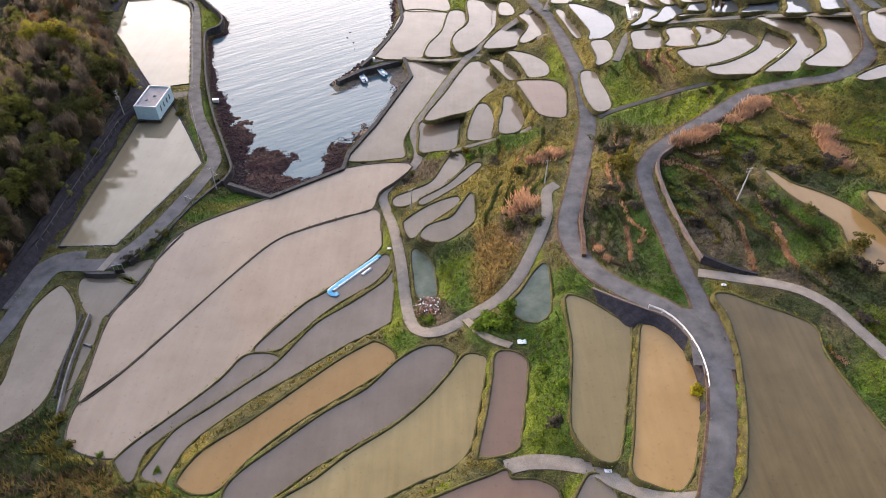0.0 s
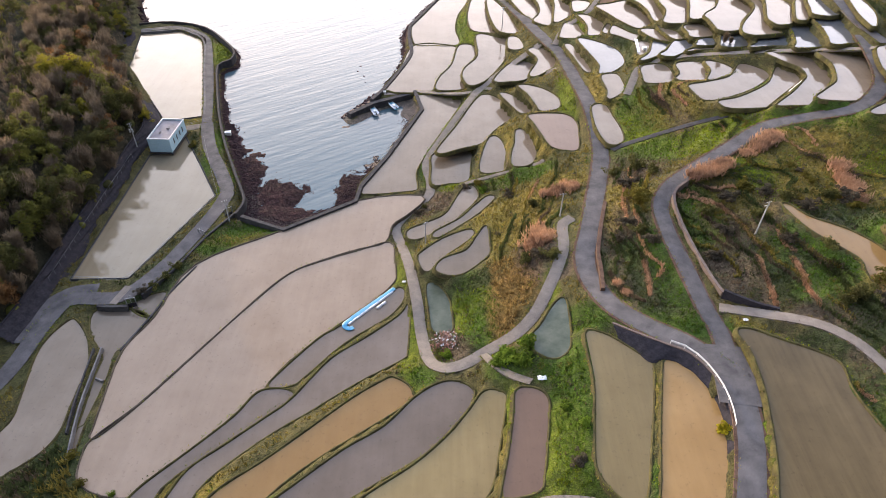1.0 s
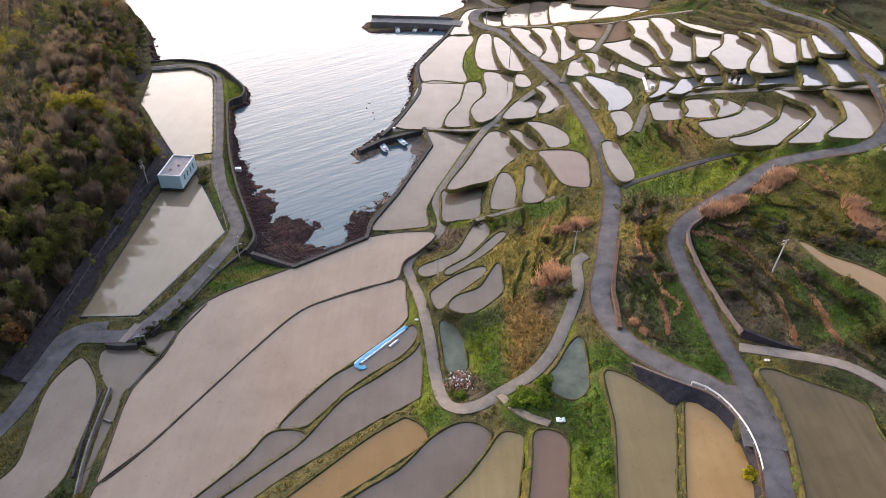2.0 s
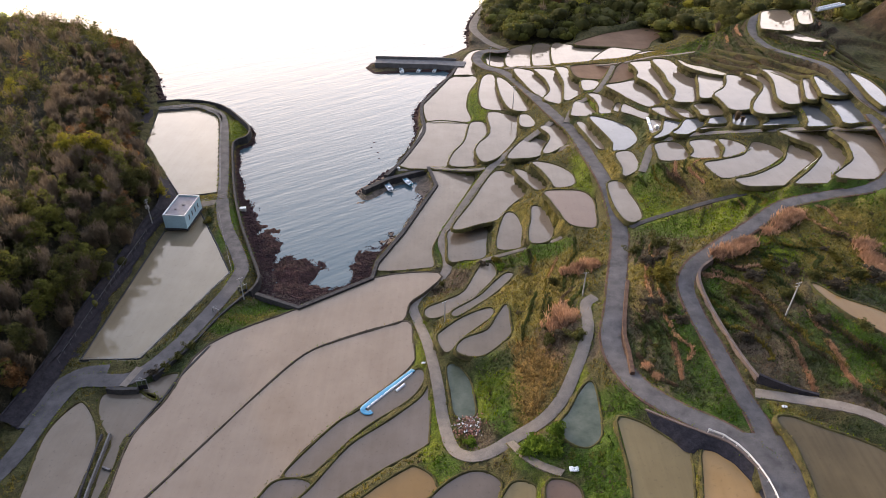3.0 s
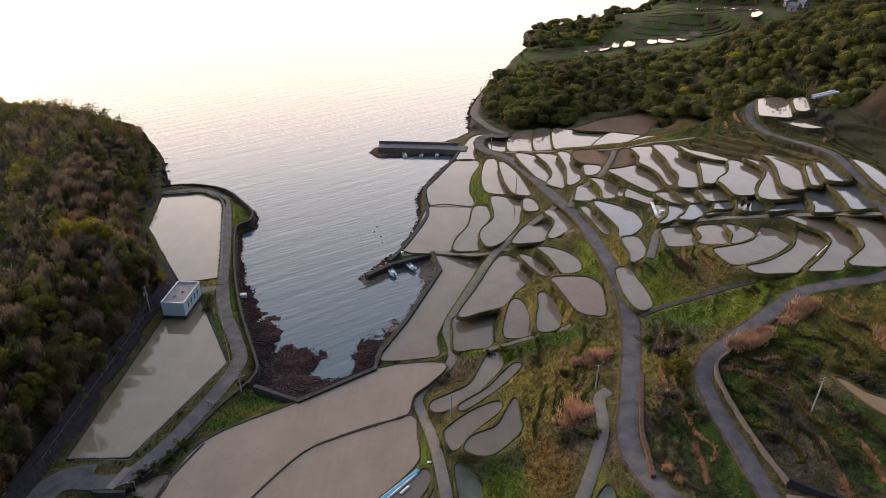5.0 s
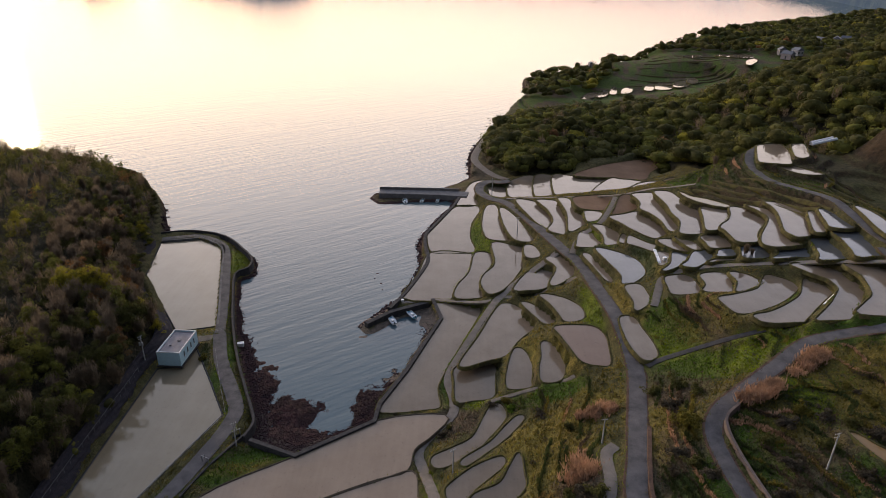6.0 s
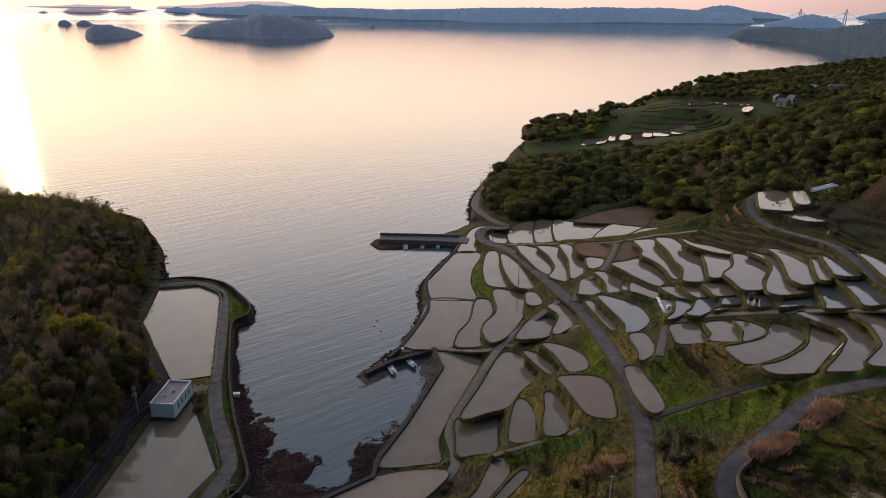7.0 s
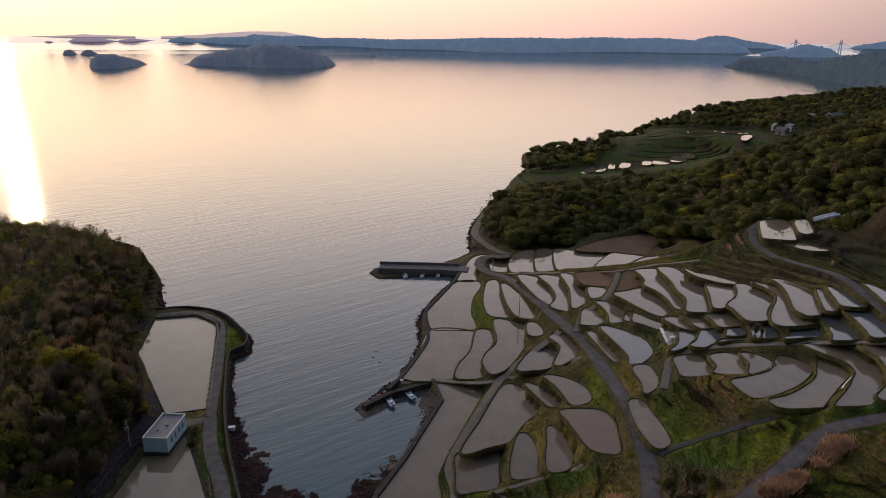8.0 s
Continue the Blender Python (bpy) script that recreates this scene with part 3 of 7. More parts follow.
paddy("W", 23.1, (60.4, 193.8), (61.6, 193), (64.4, 190.4), (64.9, 188.3), (64.8, 185), (62.8, 185.3), (61.7, 188.2))
paddy("W", 25.0, (66.7, 189.9), (71.1, 191.8), (72.9, 189.7), (73, 187.1), (72.9, 183.4), (69.8, 182.4), (66.8, 182.3), (66.8, 185.6))
paddy("W", 21.0, (50.9, 170.6), (55.3, 172.2), (57.5, 170.9), (57.8, 166.7), (57.1, 162.6), (53.5, 161.2), (50, 161.1), (50, 164.7))
paddy("W", 22.9, (59.6, 168.8), (65.1, 170), (66, 166.6), (63.9, 159.5), (59.8, 159), (57, 159.6), (59, 162.9))
paddy("W", 24.4, (66.6, 167.3), (70.2, 166), (71.9, 162.7), (71.4, 160.7), (67.1, 157.9), (64.1, 156.6), (66.5, 161.8))
paddy("W", 24.6, (58.2, 152.6), (62.8, 154.3), (69.8, 157.6), (73.4, 163), (75.5, 165.5), (79.2, 162.5), (80.1, 159.2), (78.6, 157), (73, 151.5), (67.3, 147.8), (62.2, 145.4), (59.5, 145.3), (58.3, 148.7))
paddy("W", 25.8, (61.9, 141.9), (66.6, 143.7), (72.3, 147.5), (78, 152.7), (83, 161.2), (86.2, 159.3), (86.6, 155.5), (85.1, 153.3), (79.1, 147.4), (72.6, 140.6), (70.8, 139.5), (63.4, 139))
paddy("W", 27.7, (81.3, 165.8), (85.8, 165.9), (91.1, 163), (92.6, 156.7), (91.8, 151.9), (89.3, 148.3), (82.5, 138.6), (81.4, 137.7), (73.9, 137), (74.1, 138), (79.7, 143.6), (84.7, 149.6), (86.6, 152.7), (86.5, 157.4), (83.8, 161))
paddy("W", 30.2, (91.8, 160.7), (96.7, 159.9), (102, 157), (98.5, 143.8), (92.5, 136), (81.3, 135.6), (84.9, 140), (88.6, 143.5), (90.3, 146.4), (92.5, 154.1))
paddy("W", 36.0, (104, 243.1), (108, 252.5), (110.6, 255), (117.4, 257), (117.4, 252.2), (115.9, 245.1), (112.3, 236.2), (109.8, 230.6), (107.5, 229.8), (104.8, 230.3), (100.4, 231.5), (100.6, 234.3))
paddy("W", 37.0, (119.9, 250.9), (122, 252.6), (124.8, 252.7), (120.3, 240.2), (118, 235.8), (115.1, 234.3), (114.6, 237.1))
paddy("W", 35.0, (105.6, 232.4), (110.4, 231.3), (113.8, 226.2), (116.5, 221.9), (111.4, 221), (107.4, 224.6))
paddy("W", 3.0, (91.9, 512.1), (100.4, 531), (106.9, 536.2), (108.6, 529.1), (98, 510.3))
paddy("W", 3.4, (104.3, 515.3), (113.5, 539.3), (117.8, 544.6), (116.4, 532.3), (111, 518))
paddy("W", 4.0, (116.9, 526.8), (123.5, 549.3), (127.7, 557.3), (124.8, 539.3), (120.4, 524.7))
paddy("W", 4.4, (125.6, 527.6), (132.8, 547.7), (139.8, 553.3), (136.1, 535.5), (129.5, 525.5))
paddy("W", 6.0, (145.7, 534.9), (153.9, 555.9), (158.6, 558.8), (153.8, 537.9), (148.5, 530.2))
paddy("W", 6.5, (154.4, 535.2), (165.1, 561.8), (174.6, 568), (173.7, 551.7), (164.6, 533.4))
paddy("W", 8.0, (169.5, 538), (179.8, 562.4), (188, 565.8), (182.9, 544), (175.6, 535.9))
paddy("W", 9.0, (185.9, 554.4), (193.7, 574.5), (197.6, 571.9), (194, 554.9), (187.8, 546.5))
paddy("W", 20.0, (206.5, 629.5), (220.3, 634.5), (215.8, 618.8), (202.5, 617.7))
paddy("W", 22.5, (228.6, 616.6), (247.7, 622.1), (262.2, 619.5), (253.9, 600.2), (237.3, 602.5))
paddy("W", 22.0, (237.9, 571.6), (254.5, 603.9), (259.2, 600.7), (251.3, 582.6), (237.5, 562))
road("main", "asphalt", 3.7, (35, 37.8, 18.6), (38.3, 46, 18.8), (40.7, 53.1, 19), (42, 59.5, 19), (42, 65.7, 18.8), (37.3, 72.2, 18.4), (30.8, 77.2, 18), (26.4, 82.6, 17.4), (24.3, 90.6, 16.1), (24.4, 97, 16.2), (26.3, 103.5, 16.7), (29.1, 114.2, 16), (32.9, 128.5, 15.2), (34.6, 138.3, 15.3), (34.9, 155.9, 16.4), (33.6, 174, 15.5), (32.3, 195.6, 13.4), (28.7, 212.2, 12.1))
road("upper", "asphalt", 3.0, (42.8, 68.9, 18.5), (43.2, 74.4, 18.5), (42.1, 80.6, 19), (41.3, 90.4, 19.5), (40.4, 100.7, 19.9), (41, 108.3, 20.5), (44.5, 113.5, 21.9), (49.9, 116.2, 24.4), (59.1, 123.8, 24.6), (68.7, 131.2, 25.4), (77.5, 132.6, 27.1), (87.5, 132.1, 29.8), (93.8, 136.4, 31.3), (97.8, 142.7, 32.4), (100.8, 154.8, 33.2), (102.2, 163.7, 33.7))
road("junction", "asphalt", 6.4, (41.7, 60, 19.02), (42.2, 63.9, 18.98), (42.7, 68.9, 18.62), (43.0, 72.0, 18.52))
road("right_lane", "concrete", 2.1, (44.4, 80.1, 19.2), (49.9, 78.2, 20), (57.8, 74.9, 21.3), (62.3, 70.6, 21.8), (65, 64.6, 21.8), (67.1, 60, 21.7))
road("lane", "concrete", 2.3, (23.8, 109.8, 15.2), (21.5, 107.3, 15.1), (20.8, 100.5, 15.4), (19.2, 95.4, 14.6), (16.8, 89.9, 13.7), (13.8, 84.1, 12.7), (10.1, 80.5, 11.1), (4.9, 78.4, 8.6), (0.8, 76, 7.9), (-2.7, 75.7, 7.2), (-5.5, 78.6, 5.8), (-7.2, 86.3, 4.3), (-8.5, 95, 5), (-10.7, 106.6, 4), (-13.2, 116.5, 1.8), (-14.6, 122.4, 1.6), (-11.9, 128.2, 1.8), (-7.3, 134.6, 2.1), (-6.9, 140.9, 2.1), (-8.2, 149.2, 2.3), (-4.4, 159.8, 3.3), (1.9, 174.4, 5.1), (7.1, 186.9, 5.2), (14.3, 195.6, 7), (25.4, 204.9, 11), (29.3, 209.4, 12.3))
road("track", "gravel", 1.5, (4.4, 77.7, 8.7), (6.2, 73.2, 11), (8.5, 70.3, 12.3), (11.6, 68.1, 13.3))
road("low_path", "concrete", 2.3, (9.3, 46.4, 12.9), (13, 46.9, 13.7), (17.6, 46.3, 14.6), (22, 44.7, 15.6), (23.6, 43.3, 15.9), (26.6, 41.5, 16.6), (29.7, 39.8, 17.4), (34.1, 39.4, 18.4))
road("field_path", "gravel", 1.2, (1.9, 136.9, 4.5), (13.3, 139.3, 6.9), (19.5, 138.9, 9.4), (21.5, 139.3, 10.4))
road("drain_path", "stone", 1.5, (36.8, 135.6, 15.9), (39.6, 136.7, 16.7), (48.8, 138.1, 19.4), (56.3, 138.6, 21.9), (66.4, 139.2, 24.5), (72.7, 139.4, 25.6))
road("cross", "gravel", 1.8, (8.5, 187.3, 5.3), (12.3, 187, 5.7), (19.1, 186.2, 7.3), (25.7, 186.4, 10.3), (29.8, 187.2, 12.3), (32.8, 185.7, 13.7))
road("terrace_path", "concrete", 2.1, (44.5, 158.5, 18.8), (47.1, 164.6, 19.4), (50, 171.1, 20), (54, 173.7, 20.9), (60.6, 173.9, 22.6), (70.2, 171.4, 24.8), (89, 164.8, 29.1), (101, 156.9, 33.2), (107.4, 155.1, 35.2))
road("dyke_road", "asphalt", 3.6, (-85.7, 70, 2.3), (-83.5, 77.9, 2.3), (-82.6, 89.7, 2.3), (-80.2, 95.9, 2.3), (-70.6, 97.1, 2.3), (-65.1, 105.4, 2.3), (-60.6, 119.4, 2.3), (-58.2, 131.1, 2.3), (-59.3, 137.9, 2.3), (-68.2, 155.2, 2.3), (-73.1, 168.9, 2.3))
road("dyke_corner", "asphalt", 4.4, (-85.6, 84, 2.24), (-84.6, 92, 2.24), (-81.4, 97.4, 2.24), (-76, 98.8, 2.24))
road("apron", "gravel", 3, (-78.8, 165.6, 2.2), (-76, 166.6, 2.2), (-72.9, 167.7, 2.2))
road("side_path", "concrete", 1.6, (-22.9, 189.1, 2), (-12.3, 190.3, 2.3), (0.1, 185.3, 4.5), (8, 186.4, 5.2))
road("main_far", "asphalt", 4, (31.2, 201, 13), (27.4, 217, 11.7), (21.6, 245.6, 8.9), (15.7, 268.3, 6.4), (9.1, 276.8, 5.5), (5.4, 287.6, 4.6), (6.3, 297.4, 4.5), (10.5, 300.7, 5.1), (15.3, 298.3, 5.7), (19.4, 300.5, 5.8))
road("ridge_path", "concrete", 2, (31.5, 203, 13.1), (35.7, 213.4, 14.4), (44.2, 221.4, 16.8), (50.5, 233.5, 18.3), (53.9, 242.2, 18.9))
road("shelf_path", "concrete", 1.8, (16.1, 273.7, 6.4), (39, 261.4, 11.8), (54.4, 244.2, 18.9), (65.9, 240.3, 22.8), (71.3, 235.5, 25.2), (78.6, 231.6, 27.8))
road("far_lane", "asphalt", 3, (107.8, 251.6, 35.8), (103.5, 248.1, 34.6), (99.2, 236.5, 33.3), (97.9, 219.5, 33.6), (102.4, 205.7, 34.8), (105.3, 194.6, 35.7), (104.7, 183.7, 35.5), (104.2, 170.9, 34.8), (104.9, 156.9, 34.5))
road("coast_road", "concrete", 4, (20.4, 310.8, 2.5), (13.2, 319.3, 2.5), (6.6, 336.1, 2.5), (5.4, 353.6, 2.5), (13.1, 389.5, 2.5))
road("dyke_far", "asphalt", 2.9, (-73.2, 169.1, 2.3), (-74.4, 174.2, 2.3), (-78.9, 191.5, 2.3), (-87.1, 219.5, 2.3), (-91.5, 230, 2.3), (-97.8, 235.7, 2.3), (-104.6, 238.7, 2.3), (-110.2, 237.4, 2.3), (-116.4, 235.5, 2.3))

# shore: the bay, seen from the land
SEA = np.array([(-53, 125), (-52.5, 131), (-56.5, 140.5), (-63.5, 156), (-70, 173), (-75.5, 190), (-79.5, 206), (-76, 211), (-77, 218), (-82, 225.5),
                (-93, 238.5), (-107, 243.5), (-119, 241), (-126, 258), (-134, 276), (-152, 300), (-200, 325), (-420, 350), (-3000, 350), (-3000, 3000), (3000, 3000), (3000, 1400),
                (1200, 1250), (700, 1060), (420, 930), (290, 830), (215, 740), (160, 690), (125, 655), (100, 640), (66, 612), (56, 591), (55, 539), (40, 494), (24, 430), (12, 398), (4, 361), (3, 335), (3, 320),
                (-12, 301), (-41, 295.5), (-43, 290), (-39, 284), (-9, 289), (-5, 285), (-8, 274), (-17, 248), (-18.5, 243), (-18.5, 234), (-17, 220),
                (-18.5, 210), (-22.5, 195), (-27, 186.5), (-33, 177.5), (-31.5, 175), (-25.5, 182), (-14, 190), (-11, 179), (-19.6, 152), (-25.3, 138), (-25.7, 132),
                (-41, 120.6), (-51, 125)], float)
HILL_L = np.array([(-104, 20), (-92, 60), (-89, 85), (-87, 102), (-87, 150), (-88.5, 168), (-112.5, 206), (-120, 238), (-128, 258), (-136, 276), (-153, 298), (-200, 323),
                   (-420, 348), (-420, -200), (-110, -200)], float)
RIDGE = np.array([(8, 345), (22, 318), (42, 314), (62, 327), (85, 335), (101, 300), (113, 262), (135, 255), (170, 240), (300, 220), (700, 200), (700, 440), (300, 452),
                  (120, 448), (62, 440), (30, 425), (14, 390)], float)
FAR = np.array([(59, 592), (58, 540), (43, 494), (48, 454), (120, 449), (300, 453), (700, 441), (1250, 440), (1250, 1230), (700, 1052), (420, 922), (290, 822),
                (215, 732), (160, 682), (125, 648), (100, 633), (69, 606)], float)
CREST = ((8, 3), (20, 6), (36, 9), (60, 10), (87, 10.5), (117, 12), (133, 16), (146, 22), (158, 30), (170, 37), (189, 45), (204, 53), (239, 70), (300, 82))
# levels of the far point: (x, y, z)
SPOTS = ((60, 560, 3), (75, 600, 3), (100, 625, 4), (124, 630, 7), (165, 675, 5), (203, 697, 19), (250, 735, 31), (310, 795, 27), (380, 845, 29), (560, 900, 37),
         (104, 520, 3), (153, 540, 6.5), (190, 520, 12), (163, 620, 16), (210, 640, 22.5), (204, 620, 20), (244, 600, 22.5), (149, 620, 13.5), (85, 540, 4), (312, 640, 29),
         (60, 470, 4), (110, 470, 4), (200, 470, 14), (300, 460, 28), (700, 700, 48), (340, 720, 27), (1000, 600, 50), (250, 680, 22), (120, 590, 7))



def axis(lo, a, b, hi, step):
    out = list(np.arange(a, b + 1e-6, step))
    s, v = step, out[-1]
    while v < hi:
        s *= 1.032
        v += s
        out.append(min(v, hi))
    s, v, low = step, out[0], []
    while v > lo:
        s *= 1.032
        v -= s
        low.append(max(v, lo))
    return np.array(low[::-1] + out)




def widened(loop, by):
    if area2(loop) < 0:
        loop = loop[::-1]
    return loop - normals2(np.c_[loop, np.zeros(len(loop))], True) * by


LOOPS = [(k, z, np.array(p, float) if k == "R" else widened(smooth_loop(p), 0.34 if k == "P" else 0.28 if min(q[1] for q in p) > 130 else 0.12)) for k, z, p in PADDIES]
LINES = [(n, k, w, smooth_line(p)) for n, k, w, p in ROADS]


def terrain(step=0.9):
    xs, ys = axis(-430, -96, 126, 1250, step), axis(-200, 28, 322, 1250, step)
    gx, gy = np.meshgrid(xs, ys)
    # anchors: levels of paddies and roads
    an = np.array([(*loop[::6].mean(0), z) for _, z, loop in LOOPS] + [tuple(q) for _, _, _, l in LINES for q in l[::5]]
                  + [(130, 100, 40), (160, 180, 50), (160, 240, 52), (90, 30, 28), (0, 10, 14), (-60, 20, 6), (140, 20, 40), (200, 120, 60), (75, 80, 25.5), (62, 100, 23.5), (52, 125, 22.5), (30, 20, 20)])
    num, den = np.zeros(gx.shape), np.zeros(gx.shape)
    for ax, ay, az in an:
        w = 1 / ((gx - ax) ** 2 + (gy - ay) ** 2 + 9) ** 1.5
        num += w * az
        den += w
    z = num / den
    fn_, fd_ = np.zeros(gx.shape), np.zeros(gx.shape)
    for ax, ay, az in SPOTS:
        w = 1 / ((gx - ax) ** 2 + (gy - ay) ** 2 + 60) ** 1.4
        fn_ += w * az
        fd_ += w
    crest = np.interp(gx, [c[0] for c in CREST], [c[1] for c in CREST])
    for poly, fn in ((HILL_L, lambda d: 2.0 + 12.5 * np.tanh(d * 1.1 / 12.5)),
                     (FAR, lambda d: np.minimum(fn_ / fd_, 1.5 + d * 0.8)),
                     (RIDGE, lambda d: 3 + crest * (1 - np.exp(-d / (22 + np.clip(crest - 20, 0, 40) * 0.4))))):
        ins = inside(poly, gx, gy)
        d, _ = line_dist(poly, gx, gy, True)
        z = np.where(ins, np.maximum(fn(d), np.where(gx > 98, z * np.exp(-d / 40), 0) if poly is RIDGE else 0), z)
    far = (gy > 420) & ~inside(FAR, gx, gy) & ~inside(RIDGE, gx, gy)
    z = np.where(far, np.minimum(z, 4), z)
    for _, lev, loop in LOOPS:
        if loop[:, 1].mean() > 480:
            d = np.hypot(gx - loop[:, 0].mean(), gy - loop[:, 1].mean())
            z = np.where(d < 34, np.minimum(z, lev - 0.75 + np.clip(d - 15, 0, 19) * 0.22), z)
    fixed = np.zeros(gx.shape, bool)
    for _, _, w, l in sorted(LINES, key=lambda q: q[2]):
        lo, hi = l.min(0) - 6, l.max(0) + 6
        ix, iy = np.where((xs > lo[0]) & (xs < hi[0]))[0], np.where((ys > lo[1]) & (ys < hi[1]))[0]
        if len(ix) and len(iy):
            s = np.ix_(iy, ix)
            d, zz = line_dist(l, gx[s], gy[s])
            near = d < w / 2 + 0.5
            z[s] = np.where(near, zz - 0.2 + 0.15 * (d > w / 2), z[s])
            fixed[s] |= near
    for _, lev, loop in LOOPS:
        lo, hi = loop.min(0) - 3, loop.max(0) + 3
        ix, iy = np.where((xs > lo[0]) & (xs < hi[0]))[0], np.where((ys > lo[1]) & (ys < hi[1]))[0]
        if len(ix) and len(iy):
            s = np.ix_(iy, ix)
            d, _ = line_dist(loop, gx[s], gy[s], True)
            ins = inside(loop, gx[s], gy[s])
            ring = (~ins) & (d < 0.75) & ~fixed[s]
            z[s] = np.where(ins, lev - 0.4, np.where(ring, lev + 0.1, z[s]))
            fixed[s] |= ins | ring
    ocean = inside(SEA, gx, gy)
    ds, _ = line_dist(SEA, gx, gy, True)
    floor_z = -2.6 + 0 * gx
    wob = np.sin(gx * 0.35) * 0.25 + np.sin(gy * 0.5 + gx * 0.2) * 0.2
    lump = np.array([noise.fractal((a * 0.11, b * 0.11, 4.0), 0.8, 2.0, 3) for a, b in zip(gx.ravel(), gy.ravel())]).reshape(gx.shape)
    grit = np.zeros(gx.shape)
    near = (gx > -80) & (gx < -8) & (gy > 115) & (gy < 195)
    grit[near] = [noise.fractal((a * 0.4, b * 0.4, 8.0), 0.9, 2.0, 3) for a, b in zip(gx[near], gy[near])]
    # the beach at the head of the bay: a main slope and two spits with an inlet between them
    for cx, cy, rx, ry, top in ((-44, 123.5, 14, 8.5, 0.9), (-45.5, 137.5, 7.0, 6.0, 0.5), (-26.5, 138.5, 4.6, 9.0, 0.6), (-57, 143, 5, 13, 0.5)):
        r2 = ((gx - cx) / rx) ** 2 + ((gy - cy) / ry) ** 2
        floor_z = np.maximum(floor_z, top * (1 - r2) + lump * 0.3 + grit * 0.35)
    floor_z = np.where(gy < 172, np.maximum(floor_z, 0.55 - ds * 0.15 + lump * 0.25 + grit * 0.3), floor_z)
    harb = inside(np.array([(-33, 174), (-24, 182), (-14, 189), (-11.5, 179), (-20, 153), (-25, 160)], float), gx, gy)
    floor_z = np.where(harb, 0.4 - np.clip((-12 - gx) / 22, 0, 1) * 1.3 - (190 - gy) * 0.012 + lump * 0.15, floor_z)
    rim = np.clip(0.5 - ds * 0.28, -2.6, 0.4) + wob * 0.4
    floor_z = np.maximum(floor_z, rim)
    z = np.where(ocean, floor_z, z)
    fixed |= ocean | inside(HILL_L, gx, gy) | inside(RIDGE, gx, gy) | inside(FAR, gx, gy)
    free = ~fixed
    free[0], free[-1], free[:, 0], free[:, -1] = False, False, False, False
    j0, j1, i0, i1 = np.searchsorted(ys, 28), np.searchsorted(ys, 322), np.searchsorted(xs, -96), np.searchsorted(xs, 126)
    sub, fr = z[j0:j1, i0:i1].copy(), free[j0:j1, i0:i1]
    for _ in range(260):
        av = sub.copy()
        av[1:-1, 1:-1] = 0.25 * (sub[:-2, 1:-1] + sub[2:, 1:-1] + sub[1:-1, :-2] + sub[1:-1, 2:])
        sub = np.where(fr, av, sub)
    z[j0:j1, i0:i1] = sub
    # old dry terraces on the upper slope
    step = 1.7
    u = (z + 0.02 * gx) / step
    fr = u - np.floor(u)
    tz = step * (np.floor(u) + np.clip((fr - 0.62) / 0.38, 0, 1) ** 2 * (3 - 2 * np.clip((fr - 0.62) / 0.38, 0, 1))) - 0.02 * gx
    up = free & (gx > 76) & (gx < 150) & (gy > 176) & (gy < 262)
    old = free & (gx > 47) & (gx < 110) & (gy > 55) & (gy < 136)
    z = np.where(up, tz, np.where(old, z * 0.35 + tz * 0.65, z))
    rough = np.array([noise.fractal((a * 0.16, b * 0.16, 0), 1.0, 2.0, 4) for a, b in zip(gx.ravel(), gy.ravel())]).reshape(gx.shape)
    z = z + np.where(up, rough * 0.1, np.where(free, rough * 0.5, np.where(inside(HILL_L, gx, gy) | inside(RIDGE, gx, gy), rough * 1.2, 0)))
    return xs, ys, z, free & ~ocean


XS, YS, GZ, FREE = terrain()


def ground_z(x, y):
    i, j = int(np.clip(np.searchsorted(XS, x) - 1, 0, len(XS) - 2)), int(np.clip(np.searchsorted(YS, y) - 1, 0, len(YS) - 2))
    u, v = (x - XS[i]) / (XS[i + 1] - XS[i]), (y - YS[j]) / (YS[j + 1] - YS[j])
    return float((GZ[j, i] * (1 - u) + GZ[j, i + 1] * u) * (1 - v) + (GZ[j + 1, i] * (1 - u) + GZ[j + 1, i + 1] * u) * v)


COVER = {"lime": (0.090, 0.118, 0.011), "green": (0.043, 0.078, 0.010), "weeds": (0.044, 0.056, 0.024), "dry": (0.150, 0.092, 0.030), "ochre": (0.132, 0.108, 0.028),
         "soil": (0.084, 0.064, 0.050)}
PATCHES = []


def patch(kind, x, y, rx, ry):
    PATCHES.append((kind, x, y, rx, ry))


patch("lime", 2, 92, 3.9, 7.2)
patch("green", 5, 88, 3.3, 7.7)
patch("green", 17, 59, 3.7, 8.6)
patch("lime", 15, 55, 3.4, 7.2)
patch("green", 19, 69, 3.8, 4.9)
patch("green", 10, 73, 3.9, 3.2)
patch("weeds", 10, 73, 2.5, 1.9)
patch("green", 39, 75, 5.7, 3.1)
patch("green", 31, 79, 3.9, 2.0)
patch("lime", 55, 131, 9.0, 5.9)
patch("green", 45, 132, 9.2, 5.8)
patch("lime", 66, 134, 9.0, 4.0)
patch("green", 78, 133, 11.5, 3.6)
patch("lime", 30, 163, 1.8, 11.9)
patch("lime", -12, 106, 1.5, 7.5)
patch("ochre", -50, 116, 6.5, 2.6)
patch("green", -53, 114, 5.0, 3.4)
patch("green", -48, 119, 6.6, 3.1)
patch("lime", 17, 91, 1.5, 6.4)
patch("green", 22, 80, 3.0, 2.8)
patch("weeds", 56, 90, 7.2, 6.9)
patch("green", 59, 93, 6.3, 4.6)
patch("green", 64, 84, 4.9, 6.7)
patch("weeds", 33, 90, 6.3, 9.8)
patch("green", 38, 87, 4.1, 6.3)
patch("green", 36, 95, 4.3, 6.9)
patch("lime", 66, 65, 4.3, 5.4)
